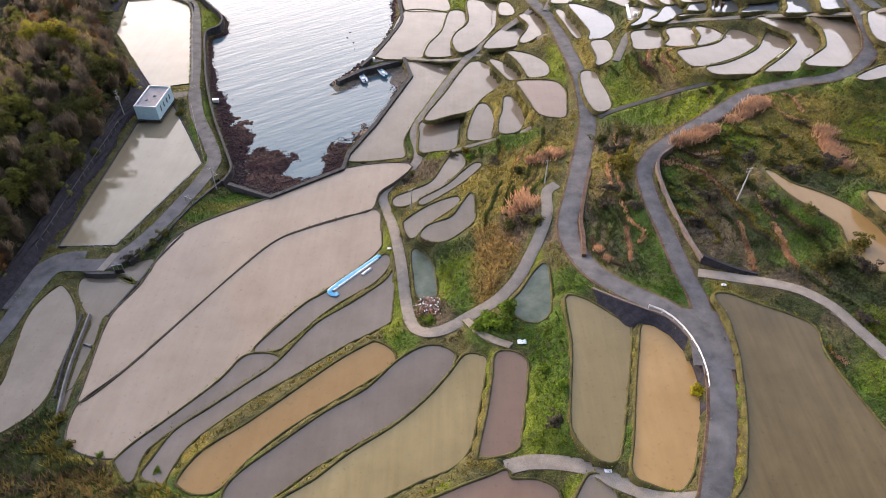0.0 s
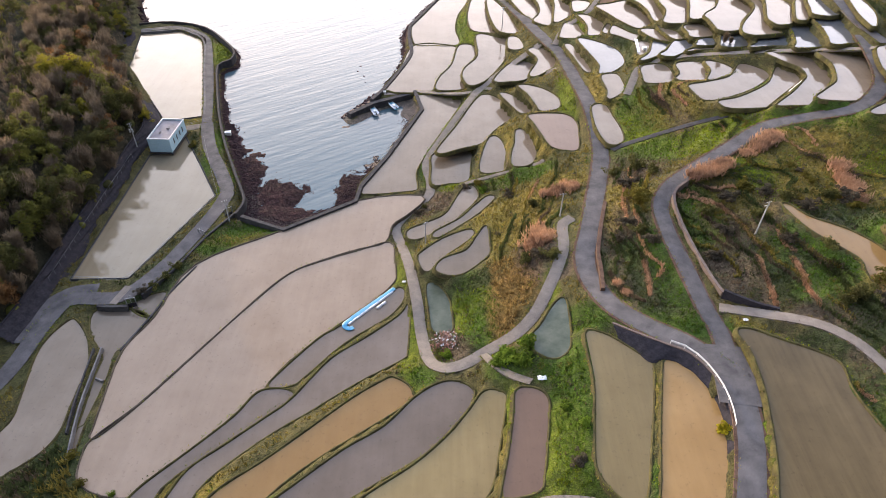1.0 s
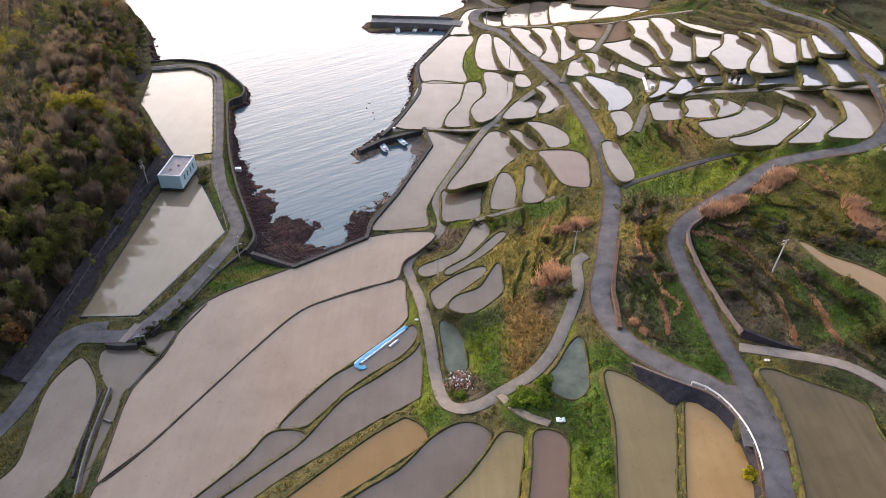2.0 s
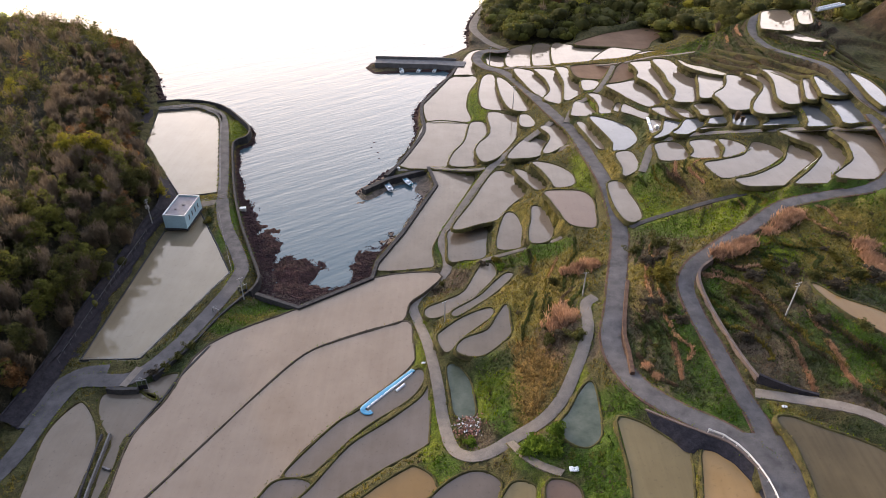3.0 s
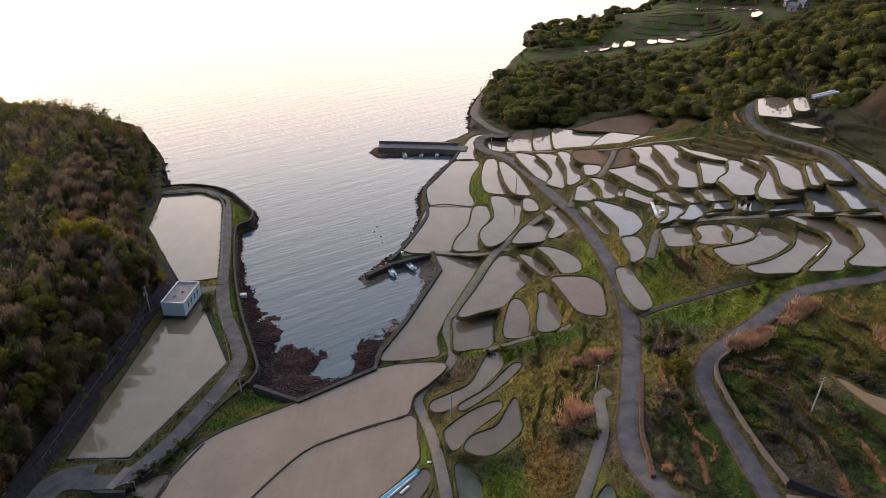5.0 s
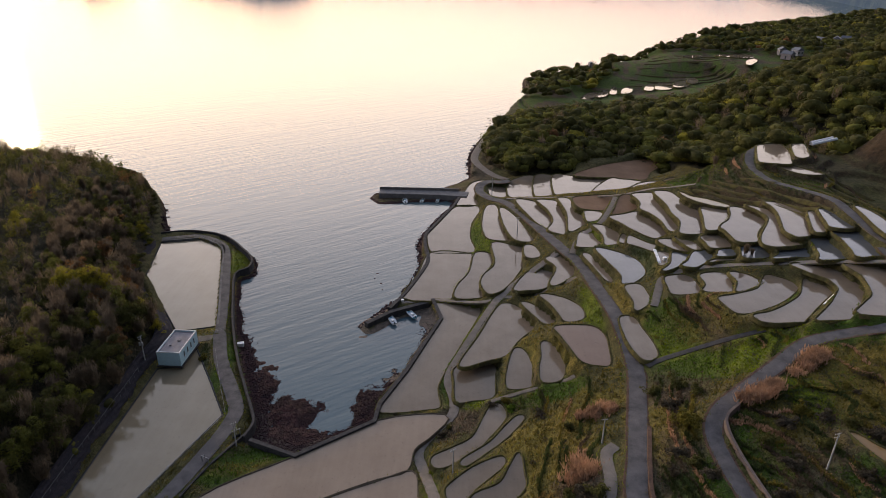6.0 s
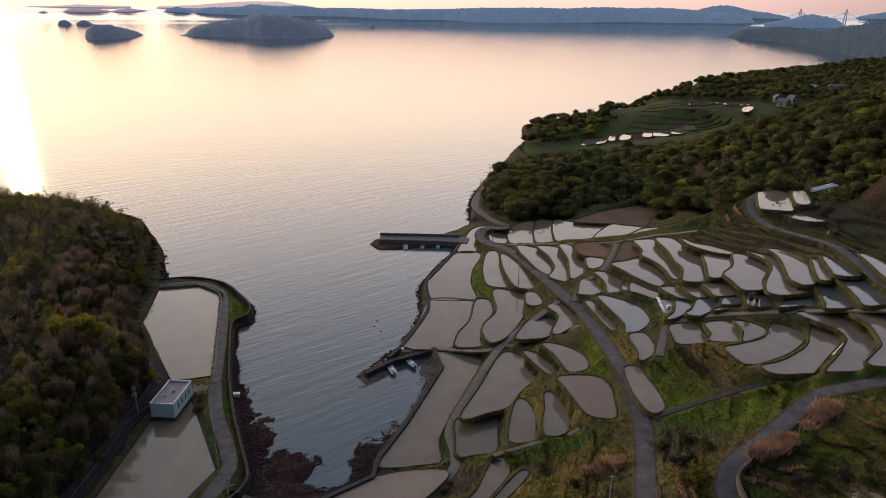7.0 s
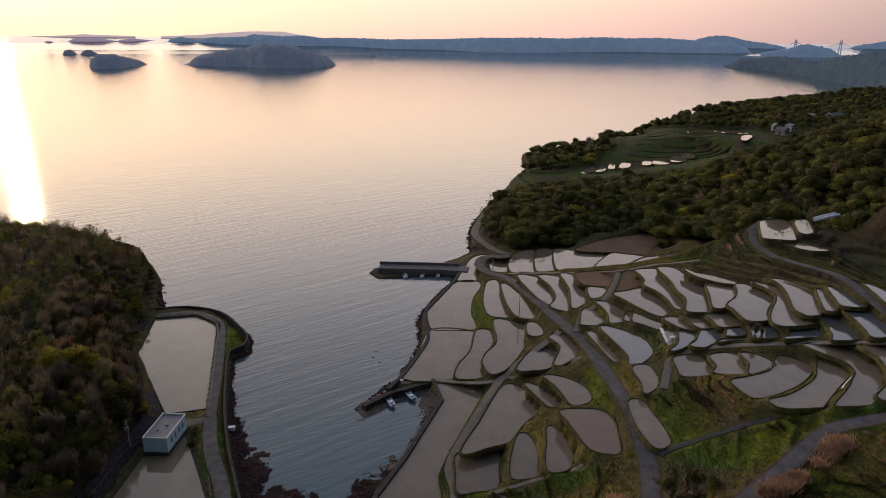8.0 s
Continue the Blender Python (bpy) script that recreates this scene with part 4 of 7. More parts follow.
patch("green", 62, 59, 5.0, 7.5)
patch("lime", 65, 58, 3.3, 5.0)
patch("dry", 10, 94, 3.8, 7.4)
patch("dry", 8, 84, 1.9, 5.8)
patch("ochre", 13, 118, 7.7, 6.4)
patch("ochre", 20, 125, 6.6, 5.7)
patch("ochre", 9, 109, 4.9, 5.8)
patch("lime", -4, 139, 4.3, 3.6)
patch("soil", 16, 98, 5.7, 5.2)
patch("soil", -6, 131, 4.2, 5.2)
patch("ochre", 31, 111, 2.4, 8.2)
patch("soil", 33, 104, 4.5, 7.6)
patch("soil", 30, 93, 1.7, 10.0)
patch("soil", 34, 89, 0.8, 8.0)
patch("ochre", 37, 112, 3.6, 6.3)
patch("soil", 39, 127, 5.1, 7.4)
patch("ochre", 53, 148, 8.4, 9.4)
patch("green", 46, 151, 5.7, 9.5)
patch("soil", 53, 145, 2.8, 9.2)
patch("ochre", 55, 105, 6.7, 6.2)
patch("soil", 54, 99, 6.5, 7.7)
patch("soil", 50, 91, 4.2, 6.9)
patch("green", 49, 101, 4.4, 7.8)
patch("ochre", 74, 118, 9.4, 8.9)
patch("lime", 62, 111, 3.4, 6.8)
patch("ochre", 69, 109, 6.7, 5.7)
patch("soil", 63, 106, 5.6, 5.4)
patch("ochre", 80, 120, 9.4, 6.7)
patch("green", 86, 127, 4.9, 5.3)
patch("ochre", 83, 108, 6.6, 9.6)
patch("lime", 85, 115, 5.7, 5.2)
patch("weeds", 73, 99, 9.5, 3.8)
patch("soil", 70, 96, 5.2, 2.8)
patch("green", 77, 95, 4.1, 3.2)
patch("soil", 53, 87, 0.8, 10.0)
patch("soil", 60, 87, 0.8, 10.3)
patch("soil", 60, 76, 5.6, 2.7)
patch("weeds", 67, 75, 4.7, 6.1)
patch("ochre", 71, 79, 2.9, 4.9)
patch("soil", 62, 64, 2.6, 6.6)
patch("weeds", 59, 71, 6.4, 2.3)
patch("lime", -9, 81, 1.5, 7.1)
patch("green", -8, 74, 3.1, 2.6)
patch("soil", -1, 79, 3.2, 4.2)
patch("weeds", 2, 97, 4.6, 3.4)
patch("weeds", -65, 60, 5.8, 3.9)
patch("ochre", -56, 50, 5.3, 3.4)
patch("weeds", -61, 49, 5.3, 4.5)
patch("ochre", -48, 49, 3.5, 2.2)
patch("weeds", -41, 47, 5.2, 1.4)
patch("green", -45, 46, 6.9, 2.1)
patch("weeds", -66, 100, 6.1, 3.9)
patch("weeds", -62, 103, 4.9, 3.9)
patch("ochre", -78, 194, 2.5, 30.1)
patch("green", -67, 160, 2.2, 19.5)
patch("green", -59, 143, 1.8, 11.2)
patch("lime", -82, 218, 3.1, 10.2)
patch("weeds", -74, 157, 1.9, 6.4)
patch("ochre", 39, 162, 3.0, 13.8)
patch("ochre", 12, 152, 6.1, 8.7)
patch("ochre", 21, 148, 4.4, 7.2)
patch("lime", 42, 143, 4.2, 7.2)
patch("ochre", 53, 178, 2.2, 12.3)
patch("soil", 14, 145, 2.9, 4.1)
patch("green", 16, 135, 5.6, 3.5)
patch("ochre", -13, 140, 2.1, 5.1)
patch("green", -8, 160, 2.2, 18.4)
patch("lime", -1, 170, 2.3, 13.5)
patch("ochre", 47, 71, 1.9, 8.1)
patch("lime", 44, 57, 1.2, 9.0)
patch("ochre", 41, 46, 1.2, 8.7)
patch("lime", 39, 42, 1.2, 5.5)
patch("ochre", 30, 62, 1.2, 6.9)
patch("green", 27, 47, 1.2, 3.8)
patch("lime", 8, 61, 1.2, 6.6)
patch("ochre", 7, 53, 1.2, 5.0)
patch("lime", 18, 42, 1.2, 2.6)
patch("lime", 6, 43, 4.7, 1.2)
patch("weeds", 94, 244, 8.3, 20.2)
patch("lime", 92, 250, 6.4, 15.0)
patch("green", 82, 241, 6.2, 9.0)
patch("soil", 89, 211, 10.9, 7.5)
patch("weeds", 102, 212, 12.7, 8.1)
patch("green", 110, 213, 9.1, 7.1)
patch("soil", 121, 218, 11.0, 15.8)
patch("ochre", 119, 204, 6.9, 14.1)
patch("weeds", 116, 190, 6.5, 15.4)
patch("soil", 125, 233, 9.7, 12.5)
patch("soil", 100, 197, 8.5, 7.1)
patch("green", 127, 216, 5.5, 9.6)
patch("soil", 82, 214, 9.3, 7.4)
patch("weeds", 52, 187, 4.2, 10.9)
patch("green", 77, 152, 5.6, 3.5)
patch("lime", 4, 236, 3.8, 16.6)
patch("green", 2, 232, 2.5, 16.1)
patch("weeds", 37, 202, 5.5, 6.6)
patch("lime", 42, 209, 1.9, 10.0)
patch("weeds", 29, 299, 15.5, 6.9)
patch("soil", 60, 299, 15.4, 11.0)
patch("soil", -5, 292, 9, 7)
patch("soil", -22, 290, 20, 4)
patch("soil", 6, 325, 6, 14)
patch("weeds", -60, 56, 9, 7)
patch("ochre", -48, 51, 9, 5)
patch("green", -36, 48, 8, 4)


def cover_at(gx, gy):
    """What grows where: soft, uneven patches over a ground of mixed grass."""
    wx = np.array([noise.noise((a * 0.09, b * 0.09, 3.0)) for a, b in zip(gx.ravel(), gy.ravel())]).reshape(gx.shape) * 5
    wy = np.array([noise.noise((a * 0.09, b * 0.09, 9.0)) for a, b in zip(gx.ravel(), gy.ravel())]).reshape(gx.shape) * 5
    wz = np.array([noise.fractal((a * 0.35, b * 0.35, 5.0), 1.0, 2.0, 3) for a, b in zip(gx.ravel(), gy.ravel())]).reshape(gx.shape).clip(-0.8, 0.8)
    wx, wy = wx + wz * 3, wy - wz * 3
    col = np.zeros(gx.shape + (3,)) + np.array((0.072, 0.067, 0.030)) * 0.05
    den = np.full(gx.shape, 0.05)
    for k, x, y, rx, ry in PATCHES:
        d2 = ((gx + wx * min(1, rx / 6) - x) / rx) ** 2 + ((gy + wy * min(1, ry / 6) - y) / ry) ** 2
        w = np.exp(-d2 * d2 * 1.3) * (1 + wz) ** 2
        col += w[..., None] * np.array(COVER[k])
        den += w
    return col / den[..., None]


def build_ground():
    nx, ny = len(XS), len(YS)
    gx, gy = np.meshgrid(XS, YS)
    verts = np.stack([gx.ravel(), gy.ravel(), GZ.ravel()], 1)
    j, i = np.meshgrid(np.arange(ny - 1), np.arange(nx - 1), indexing="ij")
    a = (j * nx + i).ravel()
    faces = np.stack([a, a + 1, a + nx + 1, a + nx], 1).tolist()
    ob = built("ground", verts, faces, M_GROUND, smooth=True)
    col = cover_at(gx, gy)
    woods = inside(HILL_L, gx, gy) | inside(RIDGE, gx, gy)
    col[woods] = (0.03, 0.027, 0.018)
    gyy, gxx = np.gradient(GZ, YS, XS)
    steep = np.clip((np.hypot(gxx, gyy) - 0.35) * 2.5, 0, 1)[..., None]
    upper = (FREE & (gx > 76) & (gx < 150) & (gy > 176) & (gy < 262))[..., None]
    col = np.where(upper, (col * 0.35 + np.array((0.042, 0.038, 0.015))) * (1 - steep) + np.array((0.040, 0.027, 0.017)) * steep, col)
    fa = inside(FAR, gx, gy) | ((gy > 452) & (gx > 40))
    band = (np.mod(GZ / 1.6 + 0.3 * np.sin(gx * 0.07), 1) < 0.4)[..., None]
    col = np.where(fa[..., None], np.where(band, (0.066, 0.048, 0.034), (0.052, 0.082, 0.014)), col)
    oc = inside(SEA, gx, gy)
    col[oc] = (0.034, 0.018, 0.022)
    dsea, _ = line_dist(SEA, gx, gy, True)
    dry = oc & (dsea < 3.2) & (gy < 136) & (gx < -34)
    col[dry] = (0.062, 0.050, 0.050)
    hb = oc & (gx > -34) & (gx < -10) & (gy > 150) & (gy < 192)
    col[hb] = (0.15, 0.118, 0.11)
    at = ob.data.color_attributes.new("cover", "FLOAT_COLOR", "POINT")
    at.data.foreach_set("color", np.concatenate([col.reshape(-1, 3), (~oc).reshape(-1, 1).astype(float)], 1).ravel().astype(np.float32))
    tagged(ob, "grassy terraced hillside of earth banks sloping to a bay", "ground", kind="structure")
    ang = np.linspace(0, 2 * math.pi, 96, endpoint=False)
    rings = [(600, 0), (2000, 0), (3700, 0), (4100, 4), (4400, 19), (4700, 50), (4960, 88)]
    verts = [(0, 0, 0)] + [(r * math.cos(a), r * math.sin(a), h) for r, h in rings for a in ang]
    faces = [(0, 1 + k, 1 + (k + 1) % 96) for k in range(96)]
    faces += [(1 + r * 96 + k, 1 + (r + 1) * 96 + k, 1 + (r + 1) * 96 + (k + 1) % 96, 1 + r * 96 + (k + 1) % 96) for r in range(6) for k in range(96)]
    ob = built("water", verts, faces, M_SEA)
    tagged(ob, "calm sea with fine ripples under a pale evening sky", "sea", kind="structure")


build_ground()

WATERS = {"W": (M_TAN, "flooded rice paddy with pale tan muddy water and grassy bank"),
          "T": (M_UMBER, "flooded rice paddy with dull umber water and grassy bank"),
          "Y": (M_STRAW, "flooded rice paddy with yellowish muddy water and grassy bank"),
          "O": (M_ORANGE, "flooded rice paddy with orange clay-coloured water and grassy bank"),
          "G": (M_GREY, "rice paddy of wet grey mud with a grassy bank"),
          "B": (M_BROWN, "ploughed brown muddy paddy with a thin film of water"),
          "P": (M_PINK, "large flooded rice paddy with pinkish tan muddy water"),
          "M": (M_MUD_REFLECTION, "flooded paddy of brown mud, dark reflection of the woods in its colour"),
          "K": (M_POND, "small greenish farm pond with reedy edge"),
          "C": (M_CLEAR, "flooded rice paddy with clear shallow water mirroring the sky"),
          "R": (M_RESERVOIR, "rectangular reservoir with still murky water and concrete edge")}


def build_paddies():
    for kind, lev, loop in LOOPS:
        mat, label = WATERS[kind]
        if area2(loop) < 0:
            loop = loop[::-1]
        c = loop.mean(0)
        nm = {"K": "pond", "R": "reservoir"}.get(kind, "rice_paddy")
        t = thing(nm, label, nm.replace("_", " "), "terraced paddies" if kind not in "KR" else "", (c[0], c[1], lev))
        q = loop - c
        n = normals2(np.c_[q, np.zeros(len(q))], True)
        o = q - n * 0.35
        built("water_surface", [(a, b, 0) for a, b in o], [tuple(range(len(o)))], mat, t)
        wob = np.array([noise.noise((a * 0.7, b * 0.7, lev)) for a, b in loop])
        p = np.c_[q, np.zeros(len(q))]
        w = {"R": 0.8, "P": 0.55}.get(kind, 0.8)
        prof = [(0.05, -0.4), (-0.03, 0.1), (-0.18, 0.24), (-0.42 * w, 0.22), (-0.66 * w, -0.05), (-0.95 * w, -0.7)]
        v, f = swept(p, prof, True)
        v = np.array(v)
        v[:, 2] += np.repeat(wob, len(prof)) * 0.1
        built("bank", v, f, {"R": M_WALL, "P": M_MUDBUND}.get(kind, M_BUND), t, {"R": "dark concrete edge", "P": "narrow bund of trodden mud"}.get(kind, ""), smooth=True)


build_paddies()

SURFACES = {"asphalt": (M_ASPHALT, "worn grey asphalt lane between the terraces"), "concrete": (M_CONCRETE, "pale concrete farm lane along the paddies"),
            "stone": (M_WALL, "dark stone-lined drain along the slope"),
            "gravel": (M_GRAVEL, "narrow gravel path beside the paddies")}


def build_roads():
    for n, k, w, l in LINES:
        mat, label = SURFACES[k]
        h = w / 2
        v, f = swept(l, [(h, -0.4), (h, 0.0), (h * 0.5, 0.05), (-h * 0.5, 0.05), (-h, 0.0), (-h, -0.4)])
        ob = built("road" if k == "asphalt" else "path", v, f, mat)
        tagged(ob, label, "road", kind="structure")
        if n in ("main", "upper", "main_far"):
            for sg in (1, -1):
                v, f = swept(l, [(sg * (h + 0.5), -0.14), (sg * (h + 0.42), -0.02), (sg * (h - 0.03), -0.012)])
                built("shoulder", v, f, M_EARTH, ob, "narrow shoulder of bare earth")


build_roads()


def wall_run(name, label, pts, top, width, foot=-3.0, mat=M_WALL, n=3):
    l = smooth_line([(x, y, 0) for x, y in pts], n)
    h = width / 2
    v, f = swept(l, [(h + 0.35, foot), (h, top - 0.05), (h - 0.05, top), (-h + 0.05, top), (-h, top - 0.05), (-h - 0.35, foot)])
    k = 6
    f += [tuple(range(k)), tuple(range(len(v) - k, len(v)))[::-1]]
    return tagged(built(name, v, f, mat), label, "sea wall", kind="structure")


wall_run("sea_wall_east", "dark weathered concrete sea wall along the paddies", [(-52, 124.6), (-41, 119.8), (-25.2, 131.6), (-24.6, 137.9), (-19, 152), (-10.4, 178.9), (-13.2, 190.6)], 2.7, 1.1, n=1)
wall_run("harbour_wall", "dark concrete breakwater arm of a tiny harbour", [(-13.2, 190.6), (-25.6, 183.4), (-32.4, 176.2)], 2.1, 1.6, n=1)
wall_run("sea_wall_north", "dark weathered concrete sea wall beside the bay", [(-26.3, 184.6), (-22.3, 194), (-17, 212), (-15.6, 221), (-17.2, 234.4), (-17.2, 242.7), (-15.6, 248), (-6.6, 274.6), (-3.9, 286)], 2.6, 1.2)
wall_run("jetty", "long grey concrete fishing jetty", [(0, 289.5), (-12, 291.5), (-40, 292.5)], 2.6, 6.5, n=1, mat=M_JETTY)
wall_run("jetty_parapet", "grey concrete parapet along the seaward edge of the jetty", [(-4, 293.6), (-12, 294.4), (-40.2, 295.2)], 3.7, 0.6, n=1, mat=M_JETTY)
wall_run("sea_wall_west", "concrete parapet on the reservoir dyke", [(-53.6, 125.2), (-52.9, 131), (-57, 140.4), (-64, 155.8), (-70.5, 172.8), (-75.9, 190.4), (-80.0, 206), (-77.0, 211), (-77.6, 218), (-82.3, 225.2), (-93.2, 238), (-107, 243), (-119, 240.6)], 2.9, 0.6)

# ---------------------------------------------------------------- far land


M_FARWOOD = plain("far_woods_painted_haze", (0.015, 0.022, 0.022), (0.13, 0.14, 0.11), 0.03, 0.95, 1.0, 6.0, 0.09)
M_CAPE = plain("cape_woods_painted_haze", (0.005, 0.010, 0.008), (0.050, 0.062, 0.038), 0.03, 0.95, 1.0, 6.0, 0.09)
M_HAZE = plain("far_hills_painted_haze", (0.03, 0.045, 0.06), (0.15, 0.17, 0.18), 0.02, 0.95, 1.0, 6.0, 0.06)
# the pale base colours of these two are haze as well, painted in
M_FAINT = plain("faint_hills_painted_haze", (0.25, 0.23, 0.26), (0.30, 0.27, 0.30), 0.01, 0.95, 0.0)
M_PALE = plain("palest_hills_painted_haze", (0.52, 0.47, 0.50), (0.55, 0.50, 0.52), 0.01, 0.95, 0.0)

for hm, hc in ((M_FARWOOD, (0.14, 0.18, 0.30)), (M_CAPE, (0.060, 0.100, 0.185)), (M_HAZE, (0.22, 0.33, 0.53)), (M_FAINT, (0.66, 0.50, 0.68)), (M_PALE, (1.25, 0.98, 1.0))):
    # distance haze painted into the far land as a coloured emission
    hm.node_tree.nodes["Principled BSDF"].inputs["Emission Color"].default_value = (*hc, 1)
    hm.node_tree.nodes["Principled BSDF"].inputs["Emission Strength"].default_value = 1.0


def far_land(name, label, knots, depth, mat, seed, rough=3.0, cell=14.0, push=1.0):
    """Far wooded land: a waterline of (x, y) with the height of the crest that rises behind it."""
    k = np.array(knots, float)
    k[:, :2] *= push
    k[:, 2] = 100 + (k[:, 2] - 100) * push
    run = np.concatenate([[0], np.cumsum(np.hypot(*np.diff(k[:, :2], axis=0).T))])
    u = np.linspace(0, run[-1], max(12, int(run[-1] / cell)))
    x, y, h = (np.interp(u, run, k[:, c]) for c in range(3))
    verts, faces = [], []
    prof = ((0.0, 0.0), (0.06, 0.30), (0.22, 0.58), (0.45, 0.80), (0.72, 0.93), (1.0, 1.0), (1.5, 0.8), (2.2, 0.0))
    for a, b, c in zip(x, y, h):
        r = math.hypot(a, b)
        foot = float(np.interp(r, (3700, 4100, 4400, 4700, 4960), (0, 4, 19, 50, 88))) - 4
        c = max(c, foot)
        for s, t in prof:
            q = depth * s * min(1, (c - foot) / 25 + 0.1)
            px, py = a + a / r * q, b + b / r * q
            w = noise.fractal((px * 0.06, py * 0.03, seed), 0.7, 2, 4) * rough * min(1, (c - foot) / 25) if 0 < s < 2 else 0
            w += noise.noise((px * 0.21, py * 0.21, seed)) * rough * 0.45 * min(1, (c - foot) / 12) if 0.2 < s < 2 else 0
            verts.append((px, py, foot + (c - foot) * t + w))
    n = len(prof)
    for i in range(len(x) - 1):
        for j in range(n - 1):
            f = i * n + j
            faces.append((f, f + n, f + n + 1, f + 1))
    return tagged(built(name, verts, faces, mat, smooth=True), label, "far land", kind="structure")


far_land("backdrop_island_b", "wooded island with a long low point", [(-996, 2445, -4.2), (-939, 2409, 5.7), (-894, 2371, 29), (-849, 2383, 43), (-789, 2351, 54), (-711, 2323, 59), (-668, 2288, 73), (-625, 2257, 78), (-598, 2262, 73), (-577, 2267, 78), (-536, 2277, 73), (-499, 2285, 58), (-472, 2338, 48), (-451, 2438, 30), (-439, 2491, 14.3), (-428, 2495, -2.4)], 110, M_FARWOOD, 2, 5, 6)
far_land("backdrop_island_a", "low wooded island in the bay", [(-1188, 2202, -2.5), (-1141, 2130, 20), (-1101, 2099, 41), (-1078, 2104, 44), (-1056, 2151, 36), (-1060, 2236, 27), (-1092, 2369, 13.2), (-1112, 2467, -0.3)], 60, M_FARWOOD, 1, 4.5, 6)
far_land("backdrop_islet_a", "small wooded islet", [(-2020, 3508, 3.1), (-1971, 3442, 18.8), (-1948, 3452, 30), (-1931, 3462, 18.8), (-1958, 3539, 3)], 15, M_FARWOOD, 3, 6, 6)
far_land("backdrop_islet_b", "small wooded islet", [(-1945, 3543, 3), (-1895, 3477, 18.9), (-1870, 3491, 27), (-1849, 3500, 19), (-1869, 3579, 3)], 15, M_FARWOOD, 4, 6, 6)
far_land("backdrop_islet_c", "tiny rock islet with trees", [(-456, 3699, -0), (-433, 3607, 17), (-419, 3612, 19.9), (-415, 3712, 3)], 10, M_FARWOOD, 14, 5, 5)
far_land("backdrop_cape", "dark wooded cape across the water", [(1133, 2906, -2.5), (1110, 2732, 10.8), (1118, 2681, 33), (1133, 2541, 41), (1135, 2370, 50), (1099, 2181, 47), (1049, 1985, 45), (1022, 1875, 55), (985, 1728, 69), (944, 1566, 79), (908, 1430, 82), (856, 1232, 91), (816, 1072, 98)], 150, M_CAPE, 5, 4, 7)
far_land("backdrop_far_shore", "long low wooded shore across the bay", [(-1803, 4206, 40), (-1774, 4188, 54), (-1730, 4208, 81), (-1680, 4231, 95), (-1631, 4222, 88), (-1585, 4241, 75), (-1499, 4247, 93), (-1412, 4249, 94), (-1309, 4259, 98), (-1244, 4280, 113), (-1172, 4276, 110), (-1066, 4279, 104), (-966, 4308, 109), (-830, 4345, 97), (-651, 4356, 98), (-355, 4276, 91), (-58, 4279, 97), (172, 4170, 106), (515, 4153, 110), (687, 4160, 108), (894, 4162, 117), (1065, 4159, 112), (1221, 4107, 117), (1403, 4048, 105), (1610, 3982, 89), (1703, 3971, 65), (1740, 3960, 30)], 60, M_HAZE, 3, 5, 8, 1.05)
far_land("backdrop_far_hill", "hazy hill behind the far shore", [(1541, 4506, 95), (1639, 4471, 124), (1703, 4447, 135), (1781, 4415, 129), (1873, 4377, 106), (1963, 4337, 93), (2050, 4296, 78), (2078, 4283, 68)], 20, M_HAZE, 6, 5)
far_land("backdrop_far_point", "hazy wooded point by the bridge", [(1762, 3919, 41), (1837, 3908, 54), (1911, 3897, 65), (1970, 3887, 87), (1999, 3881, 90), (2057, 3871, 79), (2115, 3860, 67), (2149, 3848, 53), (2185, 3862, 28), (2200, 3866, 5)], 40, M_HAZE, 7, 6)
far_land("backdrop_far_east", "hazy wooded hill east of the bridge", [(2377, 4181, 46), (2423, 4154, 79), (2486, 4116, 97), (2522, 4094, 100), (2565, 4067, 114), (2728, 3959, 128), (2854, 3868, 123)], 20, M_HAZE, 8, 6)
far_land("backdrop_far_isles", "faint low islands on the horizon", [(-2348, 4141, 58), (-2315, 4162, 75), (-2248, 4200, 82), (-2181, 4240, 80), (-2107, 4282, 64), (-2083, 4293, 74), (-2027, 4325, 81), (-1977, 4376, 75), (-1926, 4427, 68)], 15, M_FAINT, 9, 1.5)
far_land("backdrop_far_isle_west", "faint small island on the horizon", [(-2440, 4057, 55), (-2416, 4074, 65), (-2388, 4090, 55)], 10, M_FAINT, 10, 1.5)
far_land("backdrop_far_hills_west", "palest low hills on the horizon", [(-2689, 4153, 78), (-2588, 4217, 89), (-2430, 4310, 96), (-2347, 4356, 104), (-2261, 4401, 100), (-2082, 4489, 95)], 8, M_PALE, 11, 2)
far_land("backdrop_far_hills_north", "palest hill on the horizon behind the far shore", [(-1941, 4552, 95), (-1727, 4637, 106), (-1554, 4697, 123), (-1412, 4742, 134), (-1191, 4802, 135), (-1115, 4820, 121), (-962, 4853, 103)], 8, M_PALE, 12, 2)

# ---------------------------------------------------------------- trees


def crown_data(seed, rad, height, leaves, leaf=0.36):
    """A leafy crown: clumps of foliage round the limbs."""
    rnd = np.random.RandomState(seed)
    nb = 20
    blobs = rnd.normal(size=(nb, 3)) * (rad * 0.46, rad * 0.46, height * 0.2) + (0, 0, height * 0.62)
    sizes = rnd.uniform(0.26, 0.46, nb) * rad
    k = rnd.randint(0, nb, leaves)
    d = rnd.normal(size=(leaves, 3))
    d[:, 2] = np.where(rnd.rand(leaves) < 0.7, np.abs(d[:, 2]), d[:, 2])
    d /= np.linalg.norm(d, axis=1, keepdims=True)
    c = blobs[k] + d * sizes[k][:, None] * rnd.uniform(0.7, 1.1, (leaves, 1))
    c[:, 2] = np.maximum(c[:, 2], height * 0.18)
